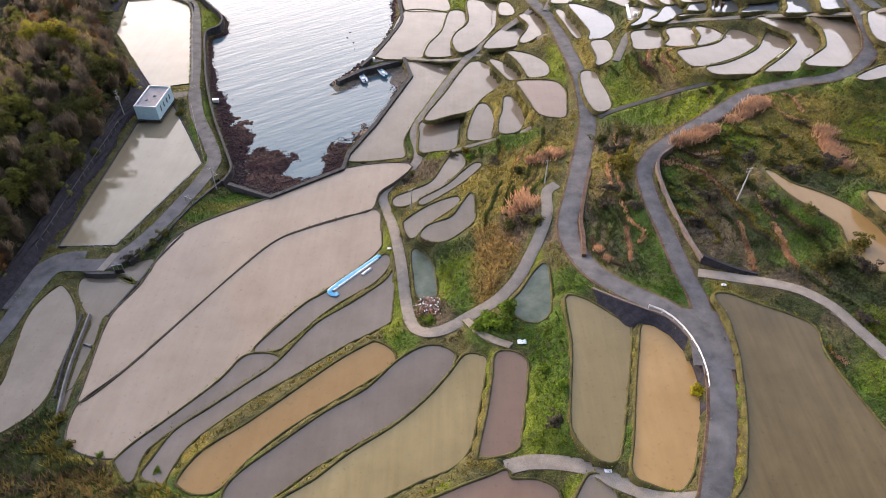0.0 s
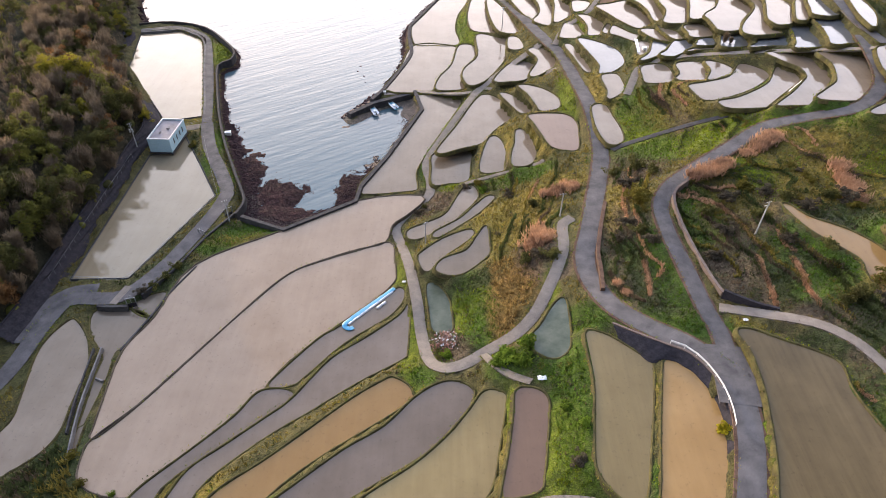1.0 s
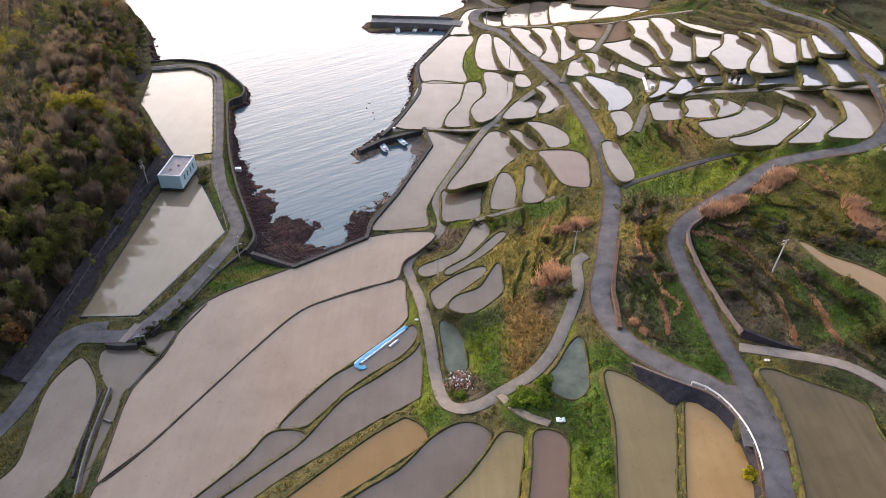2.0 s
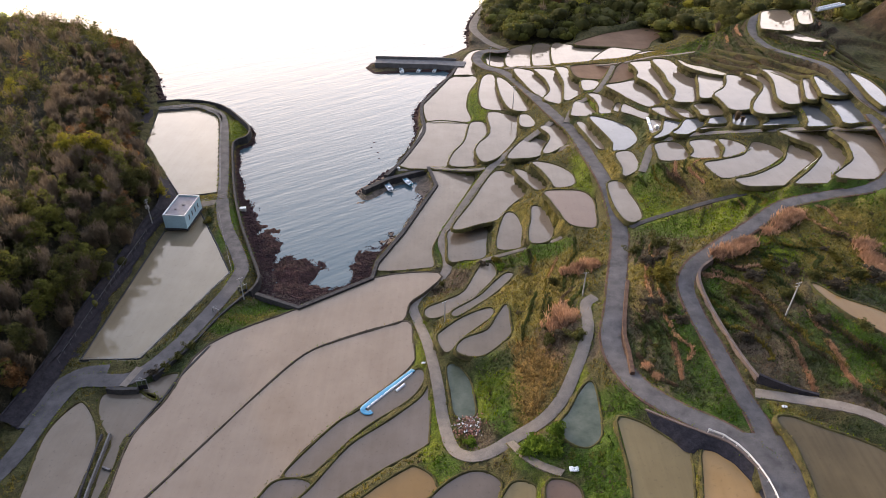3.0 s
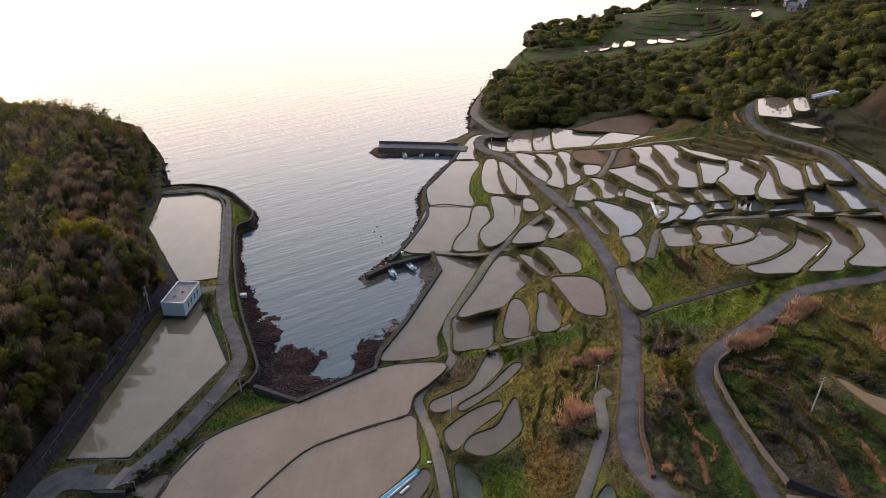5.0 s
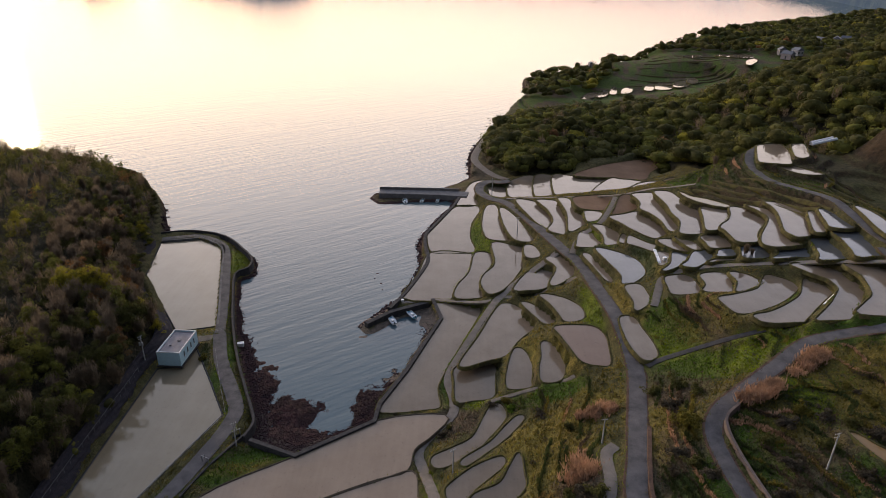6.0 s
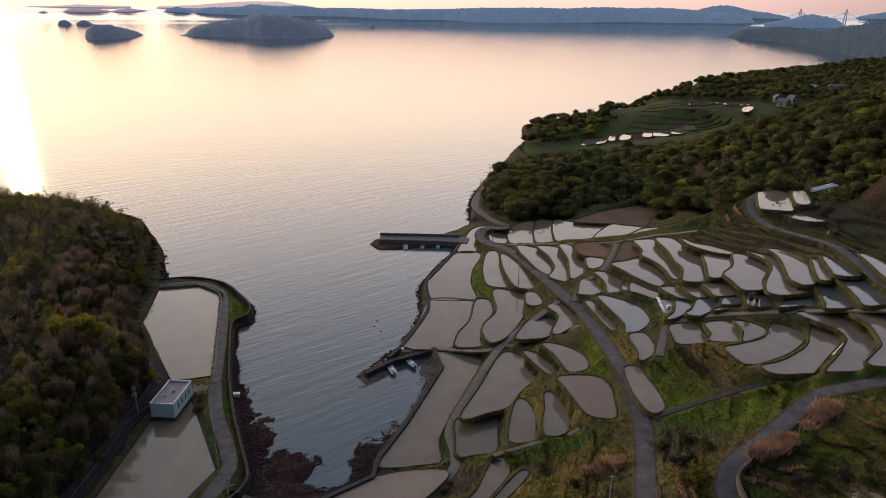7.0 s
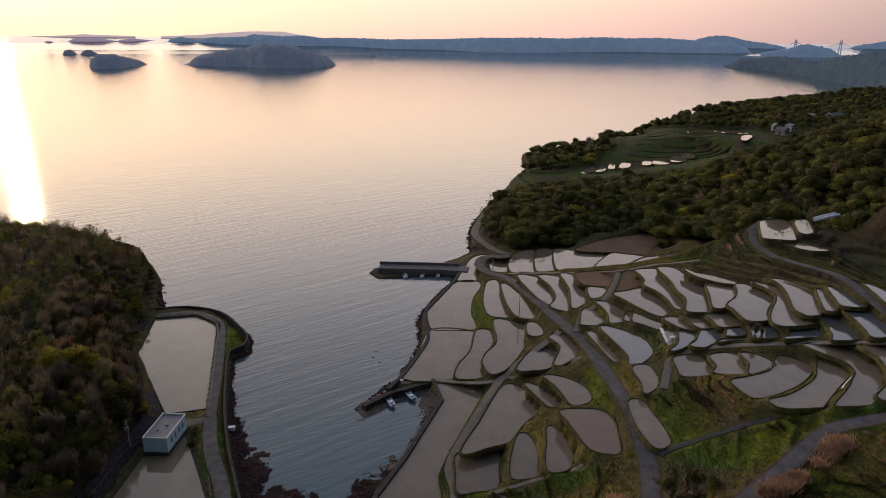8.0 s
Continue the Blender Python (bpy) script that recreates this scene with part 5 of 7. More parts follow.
    nrm = d + rnd.normal(size=(leaves, 3)) * 0.7
    return leaf_quads(rnd, c, nrm, leaf, 0.6)


def leaf_quads(rnd, c, nrm, leaf, slim, along=None):
    """One pointed quad at each place of c, turned by nrm; along: the way that twigs run."""
    n = len(c)
    nrm = nrm / np.linalg.norm(nrm, axis=1, keepdims=True)
    t = np.cross(nrm, rnd.normal(size=(n, 3))) if along is None else along
    t /= np.linalg.norm(t, axis=1, keepdims=True)
    b = np.cross(nrm, t)
    s = rnd.uniform(0.6, 1.3, (n, 1)) * leaf
    verts = np.stack([c - t * s, c + b * s * slim, c + t * s, c - b * s * slim], 1).reshape(-1, 3)
    return verts, (np.arange(n)[:, None] * 4 + np.arange(4)).tolist()


def twig_data(seed, rad, height, twigs, length=0.8):
    """A bare or half-bare crown: upright, fanning twigs on a few rising limbs."""
    rnd = np.random.RandomState(seed)
    nb = 9
    foot = rnd.normal(size=(nb, 2)) * rad * 0.16
    head = rnd.normal(size=(nb, 2)) * rad * 0.5
    top = height * rnd.uniform(0.75, 1.08, nb)
    k = rnd.randint(0, nb, twigs)
    u = rnd.uniform(0.25, 1.0, (twigs, 1)) ** 0.7
    axis_ = np.c_[head[k] - foot[k], top[k]]
    c = np.c_[foot[k] * (1 - u) + head[k] * u, top[k] * u[:, 0]] + rnd.normal(size=(twigs, 3)) * (rad * 0.2, rad * 0.2, 0.3) * (0.4 + u)
    c[:, 2] = np.maximum(c[:, 2], height * 0.12)
    way = axis_ / height + rnd.normal(size=(twigs, 3)) * (0.4, 0.4, 0.15)
    nrm = np.cross(way, rnd.normal(size=(twigs, 3)))
    return leaf_quads(rnd, c, nrm, length, 0.075, way)


def canopy_data(seed, rad, height, leaves, leaf):
    """A crown as seen from afar: a lumpy dome of foliage with sprays standing out of it."""
    rnd = np.random.RandomState(seed)
    lobes = rnd.normal(size=(7, 3))
    lobes[:, 2] = np.abs(lobes[:, 2])
    lobes /= np.linalg.norm(lobes, axis=1, keepdims=True)
    swell = rnd.uniform(0.1, 0.4, 7)

    def reach(d):
        return 0.72 + sum(w * np.clip((d @ g - 0.55) / 0.45, 0, 1) for g, w in zip(lobes, swell))

    rings, seg = (-0.3, 0.2, 0.7, 1.15), 7
    d = np.array([(math.cos(e) * math.cos(a + e), math.cos(e) * math.sin(a + e), math.sin(e)) for e in rings for a in np.arange(seg) * 2 * math.pi / seg] + [(0, 0, 1)])
    size = np.array((rad, rad, height * 0.38))
    dome = d * (reach(d) * 0.84)[:, None] * size + (0, 0, height * 0.5)
    faces = [(r * seg + k, r * seg + (k + 1) % seg, (r + 1) * seg + (k + 1) % seg, (r + 1) * seg + k) for r in range(len(rings) - 1) for k in range(seg)]
    last = (len(rings) - 1) * seg
    faces += [(last + k, last + (k + 1) % seg, len(d) - 1) for k in range(seg)]
    d = rnd.normal(size=(leaves, 3))
    d[:, 2] = np.abs(d[:, 2]) - 0.2
    d /= np.linalg.norm(d, axis=1, keepdims=True)
    c = d * (reach(d) * rnd.uniform(0.82, 1.12, leaves))[:, None] * size + (0, 0, height * 0.5)
    v, f = leaf_quads(rnd, c, d + rnd.normal(size=(leaves, 3)) * 0.6, leaf, 0.7)
    return np.vstack([dome, v]), faces + [tuple(i + len(dome) for i in q) for q in f]


def trunk_data(height, rad):
    bm = bmesh.new()
    rnd = random.Random(int(height * 100))
    legs = [((0, 0, -0.6), (0, 0, height * 0.6), 0.22, 0.10)]
    for _ in range(5):
        a = rnd.uniform(0, 6.28)
        legs.append(((0, 0, height * rnd.uniform(0.25, 0.5)), (math.cos(a) * rad * 0.6, math.sin(a) * rad * 0.6, height * rnd.uniform(0.55, 0.8)), 0.09, 0.03))
    for a, b, r1, r2 in legs:
        v = Vector(b) - Vector(a)
        m = Matrix.Translation((Vector(a) + Vector(b)) / 2) @ v.to_track_quat("Z", "Y").to_matrix().to_4x4()
        bmesh.ops.create_cone(bm, segments=6, radius1=r1, radius2=r2, depth=v.length, matrix=m)
    me = bpy.data.meshes.new("trunk")
    bm.to_mesh(me)
    bm.free()
    me.materials.append(M_BARK)
    return me


TREE_KINDS = []
for kk, (mi, rad, hh, nn, lab) in enumerate([(0, 2.6, 7.5, 1250, "dark evergreen broadleaf tree on the wooded hillside"), (0, 3.2, 8.0, 1500, "dark evergreen broadleaf tree on the wooded hillside"),
                                             (1, 2.9, 7.5, 1300, "broadleaf tree with fresh green leaves"), (2, 2.1, 8.0, 900, "bare grey-brown tree on the wooded hillside"),
                                             (3, 3.2, 7.0, 1400, "tree in yellow-green spring leaf"), (4, 2.6, 7.0, 1100, "tree with reddish young leaves"), (2, 1.7, 6.0, 800, "slender grey-brown leafless tree on the hillside")]):
    cv, cf = twig_data(kk + 5, rad, hh, int(nn * 1.5)) if mi == 2 else crown_data(kk + 5, rad, hh, int(nn * 1.65), 0.2)
    TREE_KINDS.append((trunk_data(hh, rad), mesh_data("crown", cv, cf, M_LEAF[mi]), lab, (mi, rad, hh)))


def plant(kind, x, y, z, size, turn):
    tr, cr, lab, _ = TREE_KINDS[kind]
    t = thing("tree", lab, "tree", "trees of the headland", (x, y, z))
    t.scale, t.rotation_euler = (size, size, size), (0, 0, turn)
    for nme, me in (("trunk", tr), ("crown", cr)):
        o = new(nme, me)
        o.parent = t


def scatter(poly, box, gap, seed, keep=None):
    rnd = random.Random(seed)
    out = []
    y = box[1]
    while y < box[3]:
        x = box[0]
        while x < box[2]:
            px, py = x + rnd.uniform(-0.45, 0.45) * gap, y + rnd.uniform(-0.45, 0.45) * gap
            if inside(poly, np.array(px), np.array(py)) and (keep is None or keep(px, py)):
                out.append((px, py, rnd))
            x += gap
        y += gap
    return out


def near_stand(x, y):
    """The stand of trees that is told apart one by one: the slope over the reservoirs."""
    d = float(line_dist(HILL_L[:9], np.array(x), np.array(y))[0])
    return d > 0.9 and d < 25 and 92 < y < 258


def headland_trees():
    for x, y, r in scatter(HILL_L, (-160, 60, -84, 280), 4.0, 3, near_stand):
        d = float(line_dist(HILL_L[:9], np.array(x), np.array(y))[0])
        g = noise.noise((x * 0.05, y * 0.05, 12.0))
        leafy = 1.5 if g > 0.05 else 0.7
        kind = r.choices(range(7), (2.6 * leafy, 2.2 * leafy, 2.6 * leafy, 7, 0.25, 0.35, 8))[0]
        size = r.uniform(0.95, 1.2) if d < 8 and y < 165 else r.uniform(0.7, 1.1)
        plant(kind, x, y, ground_z(x, y) - 0.3, size * (0.75 if y > 225 else 1), r.uniform(0, 6.28))


def far_woods(name, label, poly, box, gap, seed, scale, keep=None, leaves=120, leaf=0.5, mix=(5, 5, 4, 4, 2, 0.6, 4), open_crown=False):
    """Woods that nobody could count: one mesh for each leaf colour."""
    groups, stock = {}, {}
    for x, y, r in scatter(poly, box, gap, seed, keep):
        kind, form = r.choices(range(7), mix)[0], r.randint(0, 3)
        mi, rad, hh = TREE_KINDS[kind][3]
        if (kind, form) not in stock:
            stock[kind, form] = twig_data(kind * 7 + form, rad, hh, leaves, leaf * 2.6) if mi == 2 else \
                crown_data(kind * 7 + form, rad * 1.15, hh, leaves, leaf) if open_crown else canopy_data(kind * 7 + form, rad * 1.4, hh, leaves, leaf)
        cv, cf = stock[kind, form]
        s, a = scale * r.uniform(0.62, 1.25), r.uniform(0, 6.28)
        rot = np.array([[math.cos(a), -math.sin(a), 0], [math.sin(a), math.cos(a), 0], [0, 0, 1]])
        vs, fs = groups.setdefault(mi, ([], []))
        n = sum(map(len, vs[-1:])) + (fs[-1][0] if fs else 0)
        fs.append((n, cf))
        vs.append(cv * s @ rot.T + (x, y, ground_z(x, y) - 0.5))
    top = thing(name, label, "woods", kind="stuff")
    for mi, (vs, fs) in groups.items():
        me = bpy.data.meshes.new("crowns")
        me.from_pydata(np.vstack(vs).tolist(), [], [tuple(i + n for i in q) for n, cf in fs for q in cf])
        me.materials.append(M_LEAF[mi])
        me.shade_smooth()
        o = new("crowns", me)
        o.parent = top


headland_trees()
far_woods("undergrowth", "brushwood and saplings under the headland trees", HILL_L, (-135, 60, -84, 275), 2.6, 14, 0.36, lambda a, b: 0.4 < line_dist(HILL_L[:9], np.array(a), np.array(b))[0] < 34, 50, 0.30, (2, 2, 2, 5, 0.2, 0.2, 6))
far_woods("headland_woods", "dense mixed woods over the top of the headland", HILL_L, (-235, 40, -84, 325), 5.2, 4, 0.86, lambda a, b: not near_stand(a, b) and line_dist(HILL_L[:9], np.array(a), np.array(b))[0] > 2.2, 230, 0.36, (4, 4, 5, 4, 0.8, 0.5, 5), True)
far_woods("ridge_woods", "dense mixed evergreen woods on the ridge behind the terraces", RIDGE, (5, 235, 330, 470), 5.2, 8, 1.08, None, 100, 0.45, (6, 6, 7, 0.6, 0.5, 0.2, 0.6))
OPEN = np.array([(96, 515), (110, 553), (139, 598), (138, 625), (160, 643), (192, 681), (215, 650), (262, 634), (285, 612), (280, 575), (250, 548), (213, 533), (186, 523), (134, 513)], float)
HOMES = ((348, 670), (372, 684), (385, 691), (283, 595), (285, 611), (295, 604), (123, 637))
far_woods("far_woods", "distant woods on the far shore hill", FAR, (44, 456, 620, 1000), 8.0, 9, 1.05, lambda a, b: (b > 540 or a > 225 or a < 84 and b > 505) and not inside(OPEN, np.array(a), np.array(b)) and not any(math.hypot(a - u, b - v) < 13 for u, v in HOMES), 32, 0.68, (6, 6, 5, 0.4, 0.4, 0.2, 0.4))


def terrace_bank(pts, width, label):
    l = smooth_line([(x, y, ground_z(x, y)) for x, y in pts], 6)
    l = np.array([(x, y, ground_z(x, y)) for x, y, _ in l])
    for _ in range(3):
        l[1:-1, 2] = (l[:-2, 2] + l[1:-1, 2] + l[2:, 2]) / 3
    h = width / 2
    v, f = swept(l, [(h, -0.9), (h * 0.55, 0.35), (0, 0.55), (-h * 0.55, 0.35), (-h, -0.9)])
    v = np.array(v)
    v[:, 2] += np.array([noise.noise((x * 0.5, y * 0.5, 1)) for x, y, _ in v]) * 0.25
    tagged(built("bank", v, f, M_BUND, smooth=True), label, "bank", kind="structure")


for pts in ([(77, 229), (86, 214), (94, 200), (98, 191)], [(81, 232), (87, 219), (95, 205), (101, 192)], [(85, 232), (94, 214), (100, 201), (103, 190)], [(93, 229), (98, 215)],
            [(103, 215), (111, 203), (114, 183)], [(108, 216), (115, 205), (119, 192)], [(113, 219), (122, 198)], [(115, 224), (125, 204)], [(117, 232), (128, 210)]):
    terrace_bank(pts, 1.9, "dark earth bank of an old hillside terrace")
for k in range(7):
    terrace_bank([(136 + k * 7, 556 + 13 * k), (165 + k * 6, 552 + 13 * k), (200 + k * 5, 556 + 10 * k), (228 + k * 3, 566 + 8 * k)], 3.4, "dark earth bank of a far terraced slope")

# ---------------------------------------------------------------- built things
M_PLASTER = plain("pale_blue_white_plaster", (0.36, 0.53, 0.60), (0.44, 0.61, 0.67), 0.6, 0.7, 0.1, 0.01)
M_ROOF = plain("grey_roof_felt", (0.22, 0.20, 0.20), (0.30, 0.27, 0.27), 0.5, 0.85, 0.2, 0.01)
M_DARK = plain("dark_opening", (0.02, 0.03, 0.03), (0.035, 0.045, 0.045), 2, 0.4, 0)
M_STEEL = plain("galvanised_steel", (0.17, 0.175, 0.18), (0.26, 0.265, 0.27), 3, 0.6, 0.1, 0.005, metal=0.6)
M_POLE = plain("pole_concrete", (0.30, 0.30, 0.29), (0.42, 0.41, 0.40), 1, 0.8)
M_WHITE = plain("white_paint", (0.66, 0.66, 0.64), (0.76, 0.75, 0.73), 2, 0.5, 0.1, 0.01)
M_CYAN = plain("cyan_boat_paint", (0.07, 0.28, 0.38), (0.11, 0.36, 0.46), 2, 0.45, 0.1, 0.01)
M_BLUE = plain("blue_plastic_tarpaulin", (0.015, 0.17, 0.32), (0.035, 0.26, 0.42), 2, 0.4, 0.6, 0.05)
M_SHEET = plain("white_plastic_sheet", (0.50, 0.52, 0.54), (0.66, 0.67, 0.68), 3, 0.4, 0.6, 0.05)
M_RUST = plain("reddish_rubble", (0.20, 0.10, 0.07), (0.32, 0.18, 0.14), 2, 0.9)
M_STONE = plain("dark_stone_revetment", (0.018, 0.017, 0.021), (0.042, 0.038, 0.043), 0.9, 0.95, 0.8, 0.15, 3.0)
M_KERB = plain("pinkish_concrete", (0.105, 0.080, 0.070), (0.165, 0.128, 0.110), 0.8, 0.9, 0.3, 0.02)
M_ROCK = plain("shore_rock", (0.018, 0.012, 0.015), (0.050, 0.028, 0.030), 0.8, 0.9, 0.6, 0.1)
M_TILE = plain("dark_roof_tiles", (0.06, 0.065, 0.075), (0.10, 0.105, 0.12), 2, 0.6)


def box_bm(sx, sy, sz, at=(0, 0, 0), bevel=0.02, bm=None):
    bm = bm or bmesh.new()
    r = bmesh.ops.create_cube(bm, size=1, matrix=Matrix.Translation(at) @ Matrix.Diagonal((sx, sy, sz, 1)))
    if bevel:
        es = list({e for v in r["verts"] for e in v.link_edges})
        bmesh.ops.bevel(bm, geom=es, offset=bevel, segments=1, affect="EDGES")
    return bm


def rod_bm(a, b, r1, r2=None, seg=8, bm=None):
    bm = bm or bmesh.new()
    a, b = Vector(a), Vector(b)
    v = b - a
    m = Matrix.Translation((a + b) / 2) @ v.to_track_quat("Z", "Y").to_matrix().to_4x4()
    bmesh.ops.create_cone(bm, cap_ends=True, segments=seg, radius1=r1, radius2=r1 if r2 is None else r2, depth=v.length, matrix=m)
    return bm


def pump_station():
    t = thing("pump_station", "pale blue-white flat-roofed pump house standing in the reservoir", "building", at=(-80.4, 157.9, 1.5))
    t.rotation_euler = (0, 0, radians(-2.5))
    w, l, h = 6.1, 11.0, 3.9
    part("deck", box_bm(w + 0.7, l + 0.7, 0.35, (0, 0, 0.85), 0.05), M_WALL, t, "dark concrete deck on piers")
    for x in (-w / 2 + 0.3, 0, w / 2 - 0.3):
        for y in (-l / 2 + 0.4, 0, l / 2 - 0.4):
            part("pier", box_bm(0.35, 0.35, 2.6, (x, y, -0.5), 0.03), M_WALL, t)
    for nm, sx, sy, at in (("wall", w, 0.2, (0, -l / 2 + 0.1, 0)), ("wall", w, 0.2, (0, l / 2 - 0.1, 0)), ("wall", 0.2, l - 0.4, (-w / 2 + 0.1, 0, 0)), ("wall", 0.2, l - 0.4, (w / 2 - 0.1, 0, 0))):
        part(nm, box_bm(sx, sy, h, (at[0], at[1], 1.03 + h / 2), 0.02), M_PLASTER, t)
    part("roof", box_bm(w - 0.1, l - 0.1, 0.25, (0, 0, 1.03 + h - 0.35), 0.02), M_ROOF, t, "grey felt roof")
    for sx, sy, x, y in ((w + 0.12, 0.24, 0, -l / 2 + 0.1), (w + 0.12, 0.24, 0, l / 2 - 0.1), (0.24, l - 0.34, -w / 2 + 0.1, 0), (0.24, l - 0.34, w / 2 - 0.1, 0)):
        part("parapet", box_bm(sx, sy, 0.3, (x, y, 1.03 + h + 0.1), 0.03), M_WHITE, t, "white parapet coping")
    for y in (-3.0, -0.9, 1.2, 3.2):
        wd = part("window", box_bm(0.06, 0.55, 1.5, (w / 2 + 0.02, y, 1.03 + 2.2), 0.01), M_DARK, t, "tall narrow dark window")
        part("sill", box_bm(0.12, 0.7, 0.06, (w / 2 + 0.05, y, 1.03 + 1.42), 0.01), M_WHITE, wd)
    part("door", box_bm(0.9, 0.06, 2.0, (1.2, l / 2 + 0.02, 2.05), 0.02), M_STEEL, t, "grey steel door")
    part("vent", box_bm(0.7, 0.7, 0.4, (0.4, 0.6, 1.03 + h), 0.05), M_ROOF, t)
    part("vent", box_bm(0.5, 0.5, 0.35, (-0.9, -1.8, 1.03 + h), 0.05), M_ROOF, t)


pump_station()


def utility_pole(x, y, z, h, turn=0.0, arms=2, lean=0.0):
    t = thing("utility_pole", "grey concrete utility pole with steel crossarms", "pole", "utility poles", (x, y, z - 0.4))
    t.rotation_euler = (0, radians(lean), radians(turn))
    part("post", rod_bm((0, 0, 0), (0, 0, h + 0.4), 0.17, 0.10, 10), M_POLE, t)
    for k in range(arms):
        zz = h + 0.1 - 0.7 * k
        part("crossarm", box_bm(1.4 - 0.3 * k, 0.08, 0.08, (0, 0.15, zz), 0.01), M_STEEL, t)
        for u in (-0.6, -0.25, 0.6):
            part("insulator", rod_bm((u * (1 - 0.15 * k), 0.15, zz + 0.04), (u * (1 - 0.15 * k), 0.15, zz + 0.2), 0.04, 0.03, 8), M_WHITE, t, "white ceramic insulator")


for a in ((55.6, 96.8, 21.9, 7.6, 20, 2, 1.5), (-87.2, 153.0, 2.6, 8.5, 60, 2, 0), (-7.2, 112.6, 4.0, 7.0, 40, 1, 0), (21.4, 110.7, 14.2, 6.5, 10, 1, 0), (-54.6, 123.2, 2.2, 6.0, 30, 1, 0),
          (16.3, 228.5, 7.6, 8.0, 0, 2, 0), (10.4, 282, 4.6, 8.0, 15, 1, 0)):
    utility_pole(*a)
# transformer cans on the pole by the pump house
can = thing("pole_transformer", "grey pole-mounted transformer cans", "transformer", at=(-87.2, 153.0, 8.4))
for u in (-0.35, 0.35):
    part("can", rod_bm((u, -0.3, 0), (u, -0.3, 0.9), 0.22, 0.22, 12), M_POLE, can)
part("bracket", box_bm(1.2, 0.1, 0.1, (0, -0.12, 0.3), 0.01), M_STEEL, can)


def boat(x, y, z, turn, length, hull_mat, label, pitch=0.0):
    t = thing("fishing_boat", label, "boat", "small boats", (x, y, z))
    t.rotation_euler = (radians(pitch), 0, radians(turn))
    n, sect = 11, []
    for k in range(n):
        s = k / (n - 1)
        wdt = length * 0.16 * math.sin(math.pi * min(1, 0.28 + s * 0.72)) ** 0.7 if s < 0.99 else 0.04
        sheer = 0.75 + 0.45 * s ** 2
        sect.append([(-wdt, sheer), (-wdt * 0.82, 0.3 + 0.2 * s), (0, 0.05 + 0.35 * s ** 3), (wdt * 0.82, 0.3 + 0.2 * s), (wdt, sheer)])
    verts = [(a, (k / (n - 1) - 0.5) * length, b) for k, row in enumerate(sect) for a, b in row]
    faces = [(k * 5 + j, k * 5 + j + 1, k * 5 + j + 6, k * 5 + j + 5) for k in range(n - 1) for j in range(4)] + [(0, 1, 2, 3, 4)]
    built("hull", verts, faces, hull_mat, t, smooth=True)
    deck = [(a * 0.93, (k / (n - 1) - 0.5) * length * 0.97, 0.58 + 0.3 * (k / (n - 1)) ** 2) for k, row in enumerate(sect) for a in (row[0][0], row[4][0])]
    built("deck", deck, [(2 * k, 2 * k + 1, 2 * k + 3, 2 * k + 2) for k in range(n - 1)], M_SHEET, t, "pale worn deck")
    for sgn in (-1, 1):
        bm = bmesh.new()
        for k in range(n - 1):
            p = [(sgn * sect[i][4][0], (i / (n - 1) - 0.5) * length, sect[i][4][1]) for i in (k, k + 1)]
            rod_bm(p[0], p[1], 0.05, 0.05, 6, bm)
        part("gunwale", bm, M_WHITE, t)
    part("engine_box", box_bm(length * 0.14, length * 0.18, 0.5, (0, -length * 0.22, 0.85), 0.04), M_WHITE, t, "white engine cover")
    part("hatch", box_bm(length * 0.12, length * 0.12, 0.12, (0, length * 0.12, 0.75), 0.02), M_CYAN, t, "blue hatch cover")
    part("outboard", box_bm(0.3, 0.35, 0.7, (0, -length * 0.52, 0.85), 0.08), M_DARK, t, "dark outboard motor")


boat(-25.5, 181.0, 0.15, 24, 6.0, M_WHITE, "white wooden fishing boat grounded on harbour mud", 0)
boat(-20.0, 184.4, 0.25, 33, 5.9, M_CYAN, "cyan-hulled fishing boat grounded on harbour mud", 0)
boat(-28.2, 286.6, -0.25, 8, 6.5, M_WHITE, "white fishing boat moored at the jetty")
boat(-20.3, 286.8, -0.25, -12, 5.0, M_SHEET, "grey-white skiff moored at the jetty")
boat(-13.4, 287.0, -0.25, -10, 4.6, M_SHEET, "grey-white skiff moored at the jetty")
for bx, by, tn, ln in ((353, 1756, 70, 9), (805, 2154, 20, 12), (-1033, 1698, 40, 9)):
    boat(bx, by, -0.4, tn, ln, M_DARK, "dark little boat far out on the calm bay")


def rail_line(name, label, category, pts, step, post_h, rails, post_mat, rail_mat, pr=0.035, rr=0.02, flat=False):
    """Posts at even steps along a line, with rails from post to post."""
    p = smooth_line(pts, 8)
    seg = np.r_[0, np.cumsum(np.linalg.norm(np.diff(p, axis=0), axis=1))]
    n = max(2, int(seg[-1] / step) + 1)
    q = np.stack([np.interp(np.linspace(0, seg[-1], n), seg, p[:, i]) for i in range(3)], 1)
    t = thing(name, label, category, at=tuple(q[0]))
    q0 = q - q[0]
    me = None
    for a in q0:
        if me is None:
            o = part("post", rod_bm((0, 0, -0.4), (0, 0, post_h), pr, pr, 6), post_mat, t)
            me = o.data
        else:
            o = new("post", me)
            o.parent = t
        o.location = a
    for h in rails:
        if flat:
            v, f = swept(q0 + (0, 0, h), [(0.03, -0.17), (0.06, -0.06), (0.02, 0.0), (0.06, 0.06), (0.03, 0.17), (-0.03, 0.17), (-0.03, -0.17), (0.03, -0.17)])
            built("beam", v, f, rail_mat, t, "white corrugated steel beam")
        else:
            v, f = swept(q0 + (0, 0, h), [(rr, -rr), (rr, rr), (-rr, rr), (-rr, -rr), (rr, -rr)])
            built("rail", v, f, rail_mat, t)


